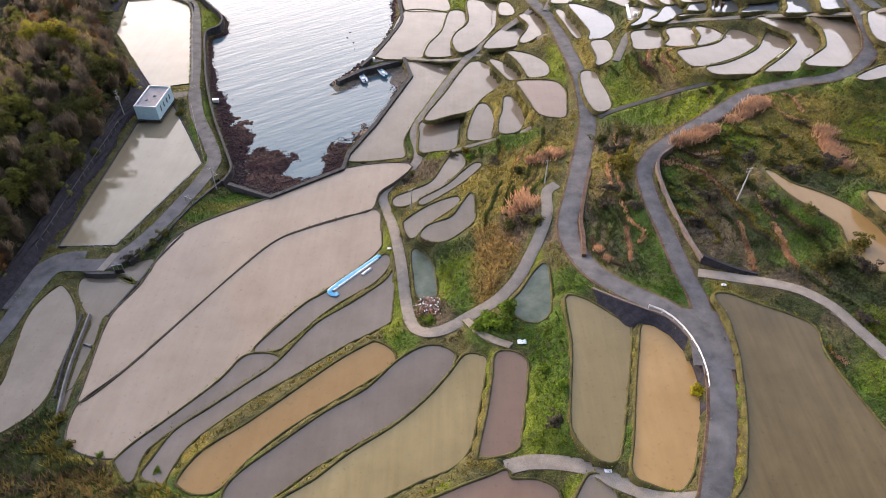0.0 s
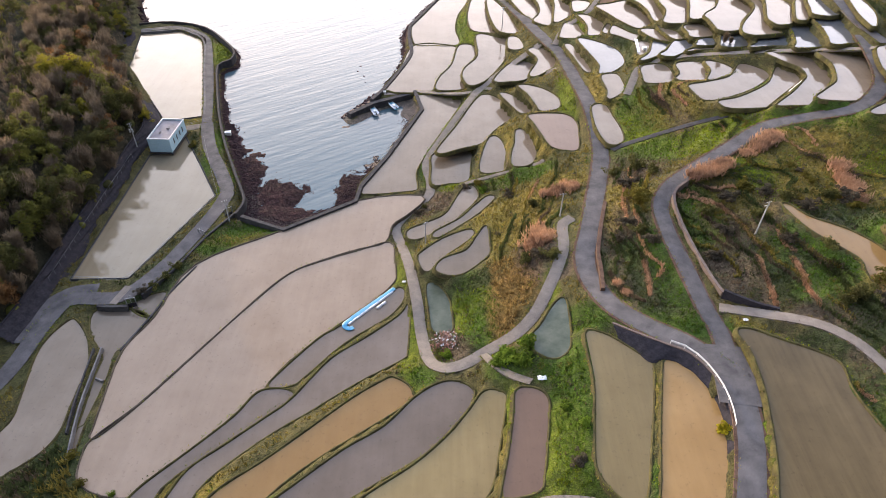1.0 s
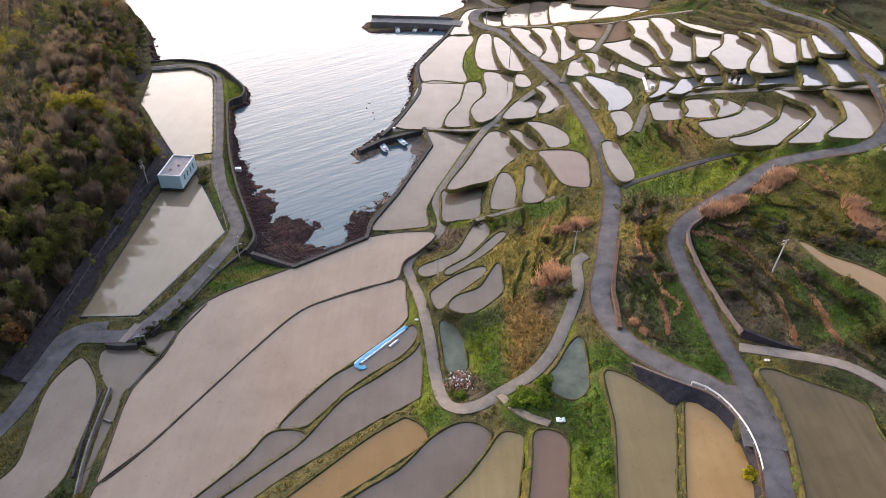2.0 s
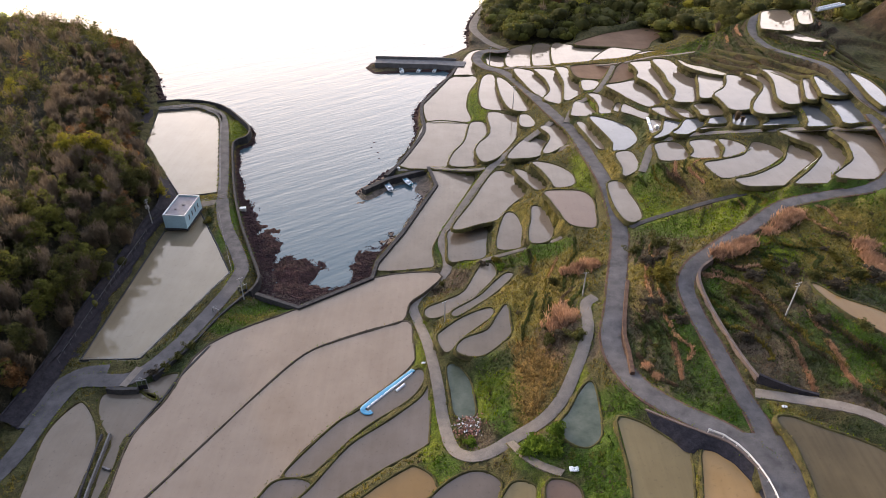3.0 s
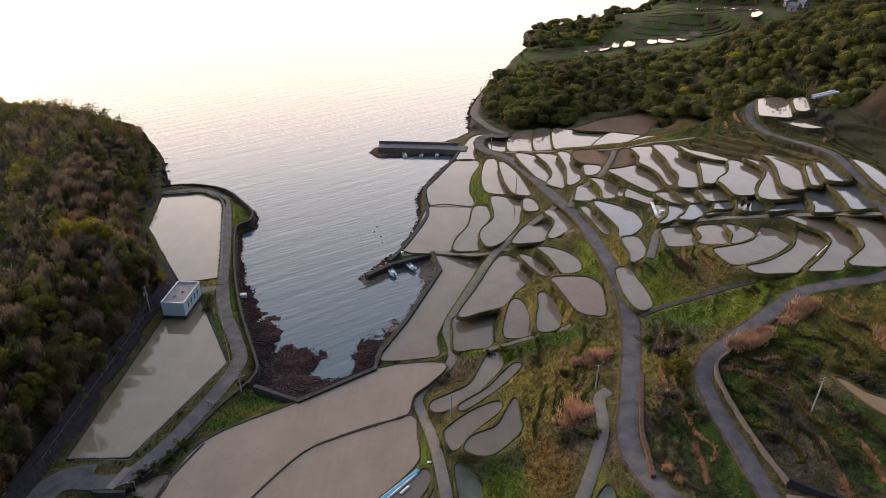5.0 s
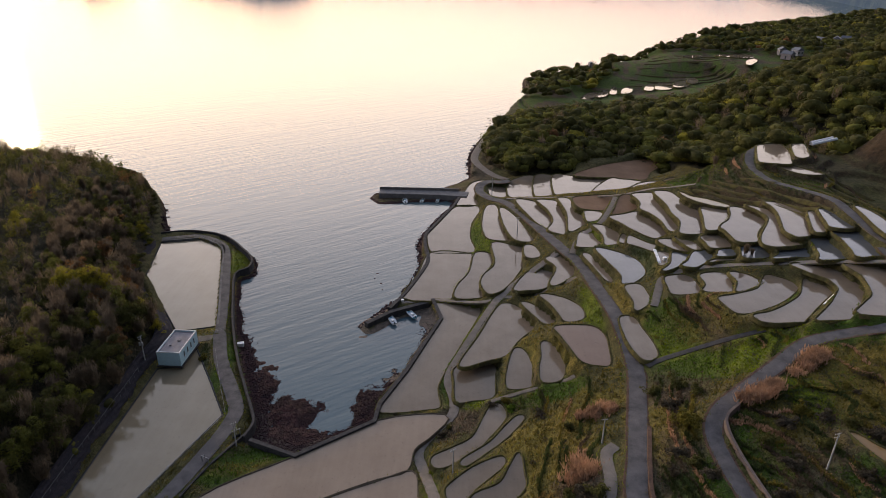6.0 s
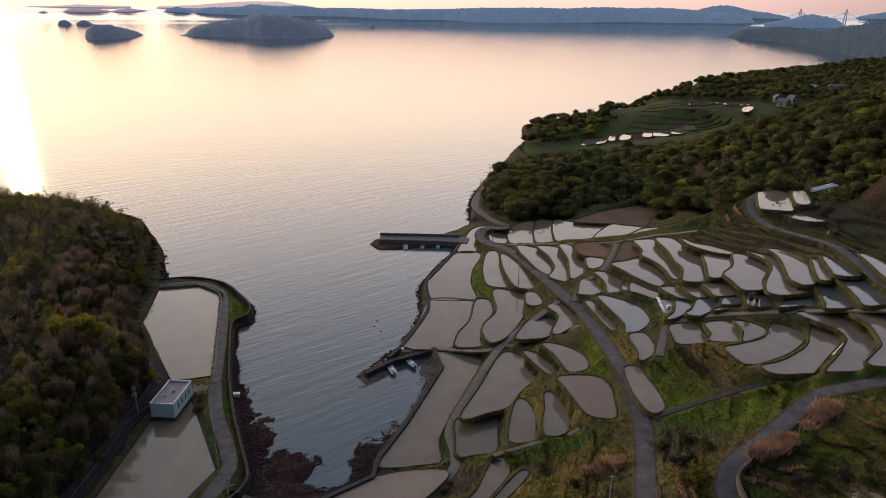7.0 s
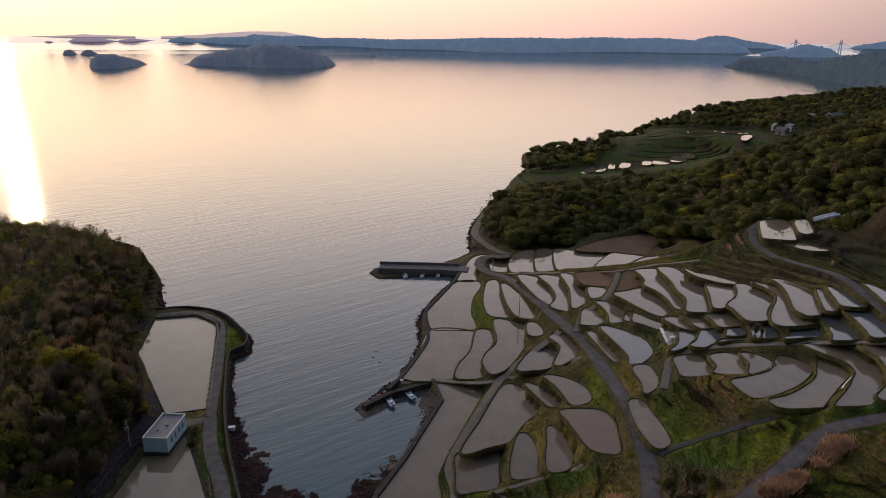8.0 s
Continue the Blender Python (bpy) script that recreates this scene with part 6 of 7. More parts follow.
rail_line("guard_rail", "white steel guard rail on the outer edge of the bend", "guard rail", [(34.0, 71.9, 19.0), (36.5, 70.5, 19.0), (38.5, 67.5, 19.0), (39.7, 63.5, 19.0), (39.9, 59.5, 19.0), (39.5, 56.4, 18.9)], 2.0, 0.75, (0.6,), M_WHITE, M_WHITE, 0.06, 0.05, True)
rail_line("reservoir_fence", "low galvanised fence along the reservoir edge", "fence", [(-83.5, 102.2, 1.9), (-77.8, 102.4, 1.9), (-71.2, 103.0, 1.9), (-66.3, 116.4, 1.9), (-60.6, 132.8, 1.9)], 2.0, 1.0, (0.5, 0.95), M_STEEL, M_STEEL)
rail_line("reservoir_fence", "low galvanised fence along the reservoir edge", "fence", [(-60.3, 133.6, 1.9), (-66, 147, 1.9), (-71.5, 160.5, 1.9)], 2.0, 1.0, (0.5, 0.95), M_STEEL, M_STEEL)
rail_line("reservoir_fence", "low galvanised fence at the head of the reservoir", "fence", [(-78.5, 166.5, 2.2), (-75.5, 168.6, 2.2), (-72.5, 170.6, 2.2)], 1.6, 1.0, (0.5, 0.95), M_STEEL, M_STEEL)
rail_line("reservoir_fence", "low galvanised fence round the upper reservoir", "fence", [(-90.6, 229.0, 2.2), (-98.0, 234.8, 2.2), (-105.5, 237.0, 2.2), (-116, 234.5, 2.2)], 2.4, 1.0, (0.5, 0.95), M_STEEL, M_STEEL)
rail_line("hillside_fence", "broken pale fence along the foot of the wooded hill", "fence", [(-86.2, 100, 3.7), (-86.5, 125, 3.9), (-86.7, 148, 3.9)], 2.5, 0.9, (0.85,), M_STEEL, M_STEEL, 0.035, 0.02)


def sloped_wall(name, label, top, bottom, mat, courses=6, bulge=0.12, cap=None):
    """A battered wall between a top line and a foot line, with uneven courses and a coping."""
    a, b = smooth_line(top, 6), smooth_line(bottom, 6)
    k = min(len(a), len(b))
    verts, faces = [], []
    for i in range(k):
        for j in range(courses + 1):
            s = j / courses
            p = a[i] * (1 - s) + b[i] * s
            w = bulge * noise.noise((p[0] * 0.8, p[1] * 0.8, p[2] * 1.5))
            verts.append((p[0] + w, p[1] + w, p[2] - 0.25 * (j == courses)))
    for i in range(k - 1):
        for j in range(courses):
            q = i * (courses + 1) + j
            faces.append((q, q + 1, q + courses + 2, q + courses + 1))
    t = tagged(built(name, verts, faces, mat), label, "wall", kind="structure")
    v, f = swept(a[:k], [(0.18, -0.2), (0.18, 0.07), (-0.18, 0.07), (-0.18, -0.2)])
    built("coping", v, f, cap or M_KERB, t, "" if cap else "pale worn concrete coping")


sloped_wall("trim_bend_wall", "dark battered retaining wall below the road bend",
            [(25.7, 77.0, 18.2), (29.9, 73.9, 18.75), (33.3, 71.9, 18.95), (36.6, 70.1, 18.95), (38.9, 66.6, 18.95), (39.9, 62.2, 18.95), (39.6, 57.0, 18.9), (38.7, 52.1, 18.8)],
            [(26.6, 74.1, 16.6), (29.4, 71.0, 16.8), (31.1, 69.5, 17.1), (34.2, 69.4, 17.2), (37.0, 66.7, 17.2), (38.6, 62.3, 17.2), (38.6, 57.0, 17.2), (37.1, 51.2, 17.2)], M_STONE)
sloped_wall("trim_hill_foot", "dark stone revetment under the wooded hill beside the reservoirs",
            [(-89.2, 84, 4.6), (-87.9, 100, 5.2), (-88.2, 125, 5.6), (-88.4, 150, 5.6), (-90.6, 168.4, 5.4), (-114.6, 205, 4.6), (-121.4, 236, 4.2)],
            [(-85.6, 84, 1.9), (-84.4, 100, 1.4), (-84.8, 125, 1.4), (-85.2, 150, 1.3), (-86.6, 170.4, 1.3), (-110.6, 206.6, 1.3), (-117.2, 234, 1.5)], M_STONE, 10, 0.5, M_STONE)


def low_wall(name, label, pts, width, height, mat, taper=None):
    p = smooth_line(pts, 6)
    h = width / 2
    n = len(p)
    verts, faces = [], []
    nn = normals2(p)
    for i in range(n):
        hh = height if taper is None else height + (taper - height) * i / (n - 1)
        for a, u in ((h + 0.1, -0.8), (h, hh), (-h, hh), (-h - 0.1, -0.8)):
            verts.append((p[i][0] + nn[i][0] * a, p[i][1] + nn[i][1] * a, p[i][2] + u))
    for i in range(n - 1):
        for j in range(3):
            q = i * 4 + j
            faces.append((q, q + 1, q + 5, q + 4))
    faces += [(0, 1, 2, 3), tuple(range(len(verts) - 4, len(verts)))[::-1]]
    tagged(built(name, verts, faces, mat), label, "wall", kind="structure")


low_wall("trim_road_wall", "pinkish concrete retaining wall beside the upper lane", [(46.8, 112.2, 22.6), (44.3, 110.6, 21.4), (43.3, 108.0, 20.7), (43.2, 102.6, 20.0), (43.9, 94.7, 19.4), (44.7, 87.7, 19.3), (45.6, 82.6, 19.3)], 0.5, 1.1, M_KERB)
low_wall("trim_lane_wall", "dark concrete retaining wall tapering along the lane", [(45.5, 82.4, 19.3), (48.0, 81.0, 19.6), (50.6, 79.8, 19.9), (53.8, 78.6, 20.4)], 0.5, 1.9, M_STONE, 0.3)
low_wall("trim_main_kerb", "low bank of bare reddish earth along the main lane", [(25.8, 86.0, 17.3), (26.6, 92.0, 16.6), (26.9, 97.0, 16.6), (28.5, 104, 17.0), (31.3, 114, 16.2)], 0.7, 0.3, M_EARTH)
low_wall("trim_gutter", "concrete gutter edge beside the road", [(42.9, 46.0, 18.5), (44.2, 53.0, 18.6), (44.6, 60.0, 18.6), (44.8, 66.0, 18.6)], 0.3, 0.3, M_WALL)
low_wall("trim_canal_wall", "weathered concrete wall of the drainage canal", [(-69.0, 83.4, 1.6), (-68.2, 76.4, 1.6), (-67.4, 70.0, 1.6), (-65.9, 63.0, 1.6), (-64.2, 56.8, 1.6)], 0.3, 0.55, M_JETTY)
low_wall("trim_canal_wall_b", "weathered outer wall of the drainage canal", [(-70.3, 83.0, 1.9), (-69.4, 76.6, 1.9), (-68.5, 70.2, 1.9), (-67.2, 64.2, 1.9)], 0.3, 0.4, M_WALL)
low_wall("trim_field_wall", "low dark concrete edge of the large paddy", [(-57.6, 106.9, 2.0), (-60.8, 98.0, 2.0), (-62.0, 92.6, 2.0), (-65.0, 82.6, 2.0)], 0.35, 0.35, M_WALL)
low_wall("trim_canal_weir", "small concrete weir across the canal", [(-67.4, 76.4, 1.4), (-65.8, 75.8, 1.4)], 0.3, 0.3, M_JETTY)
low_wall("trim_culvert", "dark concrete culvert headwall under the dyke road", [(-74.2, 94.2, 1.6), (-71.5, 94.0, 1.6), (-68.0, 94.2, 1.6)], 0.7, 0.9, M_WALL)
low_wall("trim_reservoir_kerb", "worn concrete kerb along the upper reservoir", [(-75.2, 173.9, 2.1), (-79.0, 187.0, 2.1), (-83.0, 200.6, 2.1), (-87.0, 214.6, 2.1), (-91.1, 228.9, 2.1), (-96.6, 233.2, 2.1), (-101.8, 237.0, 2.1), (-109.0, 235.4, 2.1), (-116.0, 233.8, 2.1)], 0.6, 0.25, M_JETTY)
low_wall("trim_channel_wall", "concrete channel wall between dyke road and field", [(-66.2, 97.4, 1.6), (-62.0, 105.6, 1.6), (-58.4, 116.4, 1.6), (-53.6, 126.6, 1.6)], 0.45, 1.0, M_WALL)


def sluice(x, y, z, turn):
    t = thing("sluice_gate", "grey steel sluice gate frame with hand wheel", "sluice gate", at=(x, y, z))
    t.rotation_euler = (0, 0, radians(turn))
    for u in (-0.9, 0.9):
        part("upright", box_bm(0.14, 0.14, 2.4, (u, 0, 1.0), 0.02), M_STEEL, t)
    part("crossbeam", box_bm(2.1, 0.18, 0.16, (0, 0, 2.25), 0.02), M_STEEL, t)
    part("gate", box_bm(1.65, 0.08, 1.2, (0, 0, 0.3), 0.02), M_STONE, t, "dark steel gate leaf")
    part("spindle", rod_bm((0, 0, 0.9), (0, 0, 2.9), 0.05), M_STEEL, t)
    bm = bmesh.new()
    bmesh.ops.create_circle(bm, segments=14, radius=0.32, matrix=Matrix.Translation((0, 0, 2.8)))
    me_v = [v.co.copy() for v in bm.verts]
    bm.free()
    bm = bmesh.new()
    for i in range(14):
        rod_bm(me_v[i], me_v[(i + 1) % 14], 0.03, 0.03, 5, bm)
    part("wheel", bm, M_STEEL, t)


sluice(-67.4, 95.0, 1.6, 15)
sluice(-55.4, 126.0, 1.6, 40)
sluice(-59.4, 117.6, 1.4, -25)


def pale_block(name, label, cat, x, y, z, sx, sy, sz, turn, mat):
    t = thing(name, label, cat, at=(x, y, z))
    t.rotation_euler = (0, 0, radians(turn))
    part("body", box_bm(sx, sy, sz, (0, 0, sz / 2), min(sx, sy, sz) * 0.12), mat, t)
    part("lid", box_bm(sx * 1.06, sy * 1.06, sz * 0.12, (0, 0, sz * 1.05), 0.02), mat, t)


pale_block("concrete_box", "white concrete outfall box on the rocky shore", "box", -66.3, 165.6, 0.2, 1.7, 1.1, 1.1, 10, M_WHITE)
pale_block("concrete_box", "small white valve box by the harbour wall", "box", -22.6, 189.6, 2.0, 0.8, 0.6, 0.7, 0, M_WHITE)
pale_block("water_tank", "small white water tank beside the paddies", "tank", 53.9, 182.2, 20.6, 1.0, 1.0, 1.0, 10, M_WHITE)
pale_block("bridge_slab", "pale concrete slab let into the dyke road", "slab", -70.6, 97.4, 2.18, 1.5, 5.2, 0.2, -14, M_CONCRETE)
pale_block("blue_shed", "small blue tin shed by the rubble", "shed", 1.8, 82.6, 5.0, 1.5, 2.6, 1.2, 25, M_CYAN)


def long_cover(name, label, a, b, r, mat, bands=9):
    """A half-round plastic tunnel or pipe with hoops."""
    a, b = Vector(a), Vector(b)
    t = thing(name, label, "plastic tunnel", at=tuple(a))
    v = b - a
    side = Vector((-v.y, v.x, 0)).normalized()
    n = 14
    verts, faces = [], []
    for i in range(n):
        c = v * (i / (n - 1))
        rr = r * (1 + 0.08 * noise.noise((i * 1.3, a.x, 0)))
        for k in range(7):
            g = math.pi * k / 6
            p = c + side * math.cos(g) * rr + Vector((0, 0, math.sin(g) * rr))
            verts.append(tuple(p))
    for i in range(n - 1):
        for k in range(6):
            q = i * 7 + k
            faces.append((q, q + 1, q + 8, q + 7))
    faces += [tuple(range(7)), tuple(range(len(verts) - 7, len(verts)))[::-1]]
    built("cover", verts, faces, mat, t, smooth=True)
    for i in range(0, bands):
        c = v * (i / (bands - 1))
        ax = v.normalized()
        hv = []
        for k in range(9):
            out = side * math.cos(math.pi * k / 8) + Vector((0, 0, math.sin(math.pi * k / 8)))
            hv += [tuple(c + out * (r * 1.05 + du * 0.025) + ax * dv * 0.025) for du, dv in ((1, 0), (0, 1), (-1, 0), (0, -1))]
        hf = [(k * 4 + e, k * 4 + (e + 1) % 4, k * 4 + 4 + (e + 1) % 4, k * 4 + 4 + e) for k in range(8) for e in range(4)] + [(0, 1, 2, 3), (35, 34, 33, 32)]
        built("hoop", hv, hf, M_STEEL, t)


long_cover("seedling_tunnel", "long white plastic seedling tunnel in the strip field", (-21.9, 89.5, 3.05), (-13.7, 99.0, 3.05), 0.26, M_SHEET, 13)
long_cover("seedling_tunnel", "short crumpled white plastic cover beside the tunnel", (-16.6, 94.0, 3.05), (-15.0, 95.9, 3.05), 0.32, M_SHEET, 3)
long_cover("field_tunnel", "white plastic field tunnel", (126, 249.5, 37.6), (139.8, 257.8, 37.8), 0.7, M_SHEET)
long_cover("field_tunnel", "white plastic field tunnel", (127.6, 252.8, 37.6), (139.5, 260.0, 37.8), 0.6, M_SHEET)
long_cover("drain_pipe", "white plastic drain pipe lying on the paddy bank", (79.6, 146.0, 26.5), (84.9, 150.6, 27.5), 0.32, M_WHITE, 5)


def tarp():
    """A blue tarpaulin laid along the field edge and turned round its end."""
    line = smooth_line([(-13.4, 99.9, 3.1), (-16.2, 96.7, 3.1), (-19.4, 93.2, 3.1), (-21.6, 90.7, 3.1), (-22.6, 89.3, 3.1), (-22.2, 88.5, 3.05), (-21.4, 88.3, 3.05), (-20.8, 88.7, 3.05)], 7)
    n = normals2(line)
    verts, faces = [], []
    for i, (p, q) in enumerate(zip(line, n)):
        for j, u in enumerate((-0.5, -0.3, 0.3, 0.5)):
            h = 0.1 + 0.16 * abs(noise.noise((i * 0.6, j * 1.7, 2)))
            verts.append((p[0] + q[0] * u, p[1] + q[1] * u, p[2] + h))
    for i in range(len(line) - 1):
        for j in range(3):
            a = i * 4 + j
            faces.append((a, a + 1, a + 5, a + 4))
    ob = built("tarpaulin", verts, faces, M_BLUE, smooth=True)
    so = ob.modifiers.new("thick", "SOLIDIFY")
    so.thickness = 0.03
    tagged(ob, "crumpled cyan-blue plastic tarpaulin along the field strip", "tarpaulin")


tarp()


def blade_strip(name, label, pts, mat, width, count, seed):
    rnd = np.random.RandomState(seed)
    p = smooth_line(pts, 8)
    k = rnd.randint(0, len(p) - 1, count)
    s = rnd.rand(count, 1)
    c = p[k] * (1 - s) + p[k + 1] * s + rnd.normal(0, width, (count, 2))
    tufts(name, label, [(a, b, ground_z(a, b)) for a, b in c], mat, 0.32, seed)


def tuft_arrays(c, size, seed, blades=4):
    rnd = np.random.RandomState(seed)
    n = len(c)
    a = rnd.uniform(0, 2 * math.pi, (n, blades))
    h = rnd.uniform(0.6, 1.3, (n, blades)) * np.reshape(size, (-1, 1))
    slim = 0.10 if np.max(size) > 0.8 else 0.22
    lean = rnd.uniform(0.15, 0.75, (n, blades)) * h
    w = slim * h
    ca, sa = np.cos(a), np.sin(a)
    base = c[:, None, :] + np.stack([ca * 0.08, sa * 0.08, 0 * a - 0.05], 2)
    sd = np.stack([-sa * w, ca * w, 0 * a], 2)
    tip = base + np.stack([ca * lean, sa * lean, h], 2)
    quad = np.stack([base - sd, base + sd, tip + sd * 0.25, tip - sd * 0.25], 2)
    return quad.reshape(-1, 3)


def tufts(name, label, c, mat, size, seed, blades=4, category="grass"):
    v = tuft_arrays(np.asarray(c, float), np.zeros(len(c)) + size, seed, blades)
    me = bpy.data.meshes.new(name)
    me.from_pydata(v.tolist(), [], (np.arange(len(v) // 4)[:, None] * 4 + np.arange(4)).tolist())
    me.materials.append(mat)
    ob = new(name, me)
    return tagged(ob, label, category, kind="stuff")


M_BLADES = {"lime": leaf_mat("lime_grass", (0.10, 0.145, 0.006), (0.20, 0.24, 0.012)), "green": leaf_mat("green_grass", (0.035, 0.08, 0.005), (0.085, 0.14, 0.012)),
            "weeds": leaf_mat("dark_weeds", (0.036, 0.050, 0.018), (0.078, 0.094, 0.034)), "dry": leaf_mat("dry_reed_grass", (0.28, 0.165, 0.10), (0.52, 0.33, 0.22)),
            "ochre": leaf_mat("ochre_grass", (0.120, 0.100, 0.022), (0.22, 0.180, 0.045)), "soil": leaf_mat("brown_dead_stalks", (0.07, 0.052, 0.038), (0.14, 0.105, 0.075)),
            "straw": leaf_mat("golden_straw", (0.14, 0.098, 0.034), (0.25, 0.18, 0.075))}


def sow_grass(total=110000):
    """Tufts over the open ground, by what grows there."""
    rnd = np.random.RandomState(5)
    x, y = rnd.uniform(-92, 125, total * 3), rnd.uniform(30, 300, total * 3)
    i, j = np.searchsorted(XS, x) - 1, np.searchsorted(YS, y) - 1
    ok = FREE[j, i] & FREE[j + 1, i] & FREE[j, i + 1] & FREE[j + 1, i + 1]
    ok &= rnd.rand(len(x)) < np.clip(1.5 - y / 260, 0.3, 1)
    x, y, i, j = x[ok][:total], y[ok][:total], i[ok][:total], j[ok][:total]
    u, v = (x - XS[i]) / (XS[i + 1] - XS[i]), (y - YS[j]) / (YS[j + 1] - YS[j])
    z = (GZ[j, i] * (1 - u) + GZ[j, i + 1] * u) * (1 - v) + (GZ[j + 1, i] * (1 - u) + GZ[j + 1, i + 1] * u) * v
    best, kind = np.full(len(x), 0.10), np.array(["ochre"] * len(x), dtype=object)
    for k, px, py, rx, ry in PATCHES:
        w = np.exp(-(((x - px) / rx) ** 2 + ((y - py) / ry) ** 2) * 0.9) * rnd.uniform(0.5, 1.2, len(x))
        up = w > best
        kind[up], best[up] = k, w[up]
    stray = rnd.rand(len(x))
    kind[(stray < 0.08) & (kind != "dry")] = "soil"
    kind[(stray > 0.92) & (kind != "dry")] = "weeds"
    size = {"lime": 0.28, "green": 0.28, "weeds": 0.34, "dry": 0.4, "ochre": 0.3, "soil": 0.28}
    for k in size:
        m = kind == k
        if m.sum():
            tufts("grass", {"lime": "fresh lime-green grass on the banks", "green": "thick green grass and weeds", "weeds": "dark coarse weeds on the slopes", "dry": "golden-orange dry grass",
                            "ochre": "ochre winter grass on the terrace banks", "soil": "dead brown stalks on bare soil"}[k], np.c_[x, y, z][m], M_BLADES["straw" if k == "dry" else k], size[k] * rnd.uniform(0.7, 1.4, m.sum()), 11, 4)


sow_grass()
for q, line in enumerate((((54.4, 91.5), (54.1, 87.0), (54.0, 83.0), (53.8, 79.5)), ((59.6, 89.5), (60.0, 86.0), (59.9, 82.0), (60.4, 78.5)), ((34.6, 93.0), (34.3, 88.5), (33.7, 84.0)), ((28.0, 91.5), (28.6, 88.0), (30.2, 84.8), (32.4, 82.4)))):
    blade_strip("dead_stalks", "row of dead pinkish-brown stalks along an old field edge", line, M_BLADES["dry" if q < 3 else "soil"], 0.2, 620, 60 + q)


def terrace_edges(boxes, seed=71):
    """Rows of dead stalks and weeds along the edges of abandoned terraces, on the level round the slopes."""
    rnd = np.random.RandomState(seed)
    sets = {"soil": [], "weeds": [], "dry": [], "ochre": []}
    for x0, y0, x1, y1, count in boxes:
        for _ in range(count):
            x, y, k = rnd.uniform(x0, x1), rnd.uniform(y0, y1), rnd.choice(("soil", "weeds", "weeds", "dry", "ochre"))
            size = rnd.uniform(0.8, 1.3)
            for _ in range(rnd.randint(14, 40)):
                gx, gy = ground_z(x + 1.5, y) - ground_z(x - 1.5, y), ground_z(x, y + 1.5) - ground_z(x, y - 1.5)
                g = math.hypot(gx, gy) or 1
                x, y = x - gy / g * 0.4, y + gx / g * 0.4
                i, j = np.searchsorted(XS, x) - 1, np.searchsorted(YS, y) - 1
                if not (FREE[j, i] and FREE[j + 1, i] and FREE[j, i + 1] and FREE[j + 1, i + 1]):
                    break
                for _ in range(4):
                    a, b = x + rnd.normal(0, 0.16), y + rnd.normal(0, 0.16)
                    sets[k].append((a, b, ground_z(a, b), size))
    for k, v in sets.items():
        v = np.array(v)
        tufts("terrace_edge", "row of coarse withered growth along an old terrace edge", v[:, :3], M_BLADES[k], 0.42 * v[:, 3], seed, 4)


terrace_edges(((46, 82, 70, 112, 46), (29, 84, 40, 122, 26), (8, 100, 24, 132, 24), (42, 138, 58, 156, 18), (60, 100, 90, 128, 20), (48, 126, 70, 136, 10), (60, 56, 72, 78, 14), (76, 180, 126, 250, 60)))


def bank_grass():
    """Short grass along the paddy banks."""
    rnd = np.random.RandomState(21)
    pts = {"lime": [], "ochre": [], "green": [], "weeds": []}
    for kind, lev, loop in LOOPS:
        if kind == "R" or loop[:, 1].mean() > 330:
            continue
        if area2(loop) < 0:
            loop = loop[::-1]
        n = normals2(np.c_[loop, np.zeros(len(loop))], True)
        nxt = np.roll(loop, -1, 0)
        d = np.linalg.norm(nxt - loop, axis=1)
        dens = 0.5 if kind == "P" else 2.2 if loop[:, 1].mean() < 170 else 1.2
        for a, b, q, l in zip(loop, nxt, n, d):
            for _ in range(rnd.poisson(l * dens)):
                s = rnd.rand()
                o = rnd.uniform(0.2, 1.1)
                p = a * (1 - s) + b * s - q * o
                g = noise.noise((p[0] * 0.06, p[1] * 0.06, 7.0)) + rnd.uniform(-0.25, 0.25)
                g -= 0.22 if p[1] > 125 else 0
                k = "lime" if g > 0.22 else "green" if g > 0.08 else "ochre" if g > -0.22 else "weeds"
                pts[k].append((p[0], p[1], lev + 0.22 - max(0, o - 0.6) * 0.7))
    for k, v in pts.items():
        tufts("bank_grass", "short grass growing along the paddy banks", v, M_BLADES[k], 0.26, 13, 3)


bank_grass()


def verge_grass():
    """Weeds that creep over the edges of lanes and paths."""
    rnd = np.random.RandomState(31)
    pts = {"lime": [], "green": [], "ochre": [], "soil": []}
    for n, k, w, l in LINES:
        if n in ("coast_road", "junction"):
            continue
        q = normals2(l)
        for a, b, nn in zip(l[:-1], l[1:], q):
            for _ in range(rnd.poisson(np.linalg.norm(b - a) * 9)):
                s, sd = rnd.rand(), rnd.choice((-1, 1))
                o = sd * (w / 2 + rnd.normal(0.14, 0.28))
                p = a * (1 - s) + b * s
                x, y = p[0] + nn[0] * o, p[1] + nn[1] * o
                g = noise.noise((x * 0.08, y * 0.08, 2.0)) + rnd.uniform(-0.2, 0.2)
                pts["lime" if g > 0.2 else "green" if g > 0 else "ochre" if g > -0.25 else "soil"].append((x, y, p[2] - 0.05))
    for k, v in pts.items():
        tufts("verge_grass", "weeds creeping over the lane edges", v, M_BLADES[k], 0.24, 17, 3)


verge_grass()

# ---------------------------------------------------------------- bushes, reeds, lone trees


def bush_data(seed, rad, h, n, mat, leaf=0.2):
    v, f = crown_data(seed, rad, h, int(n * 1.8), leaf)
    v[:, 2] -= h * 0.22
    return mesh_data("foliage", v, f, mat)


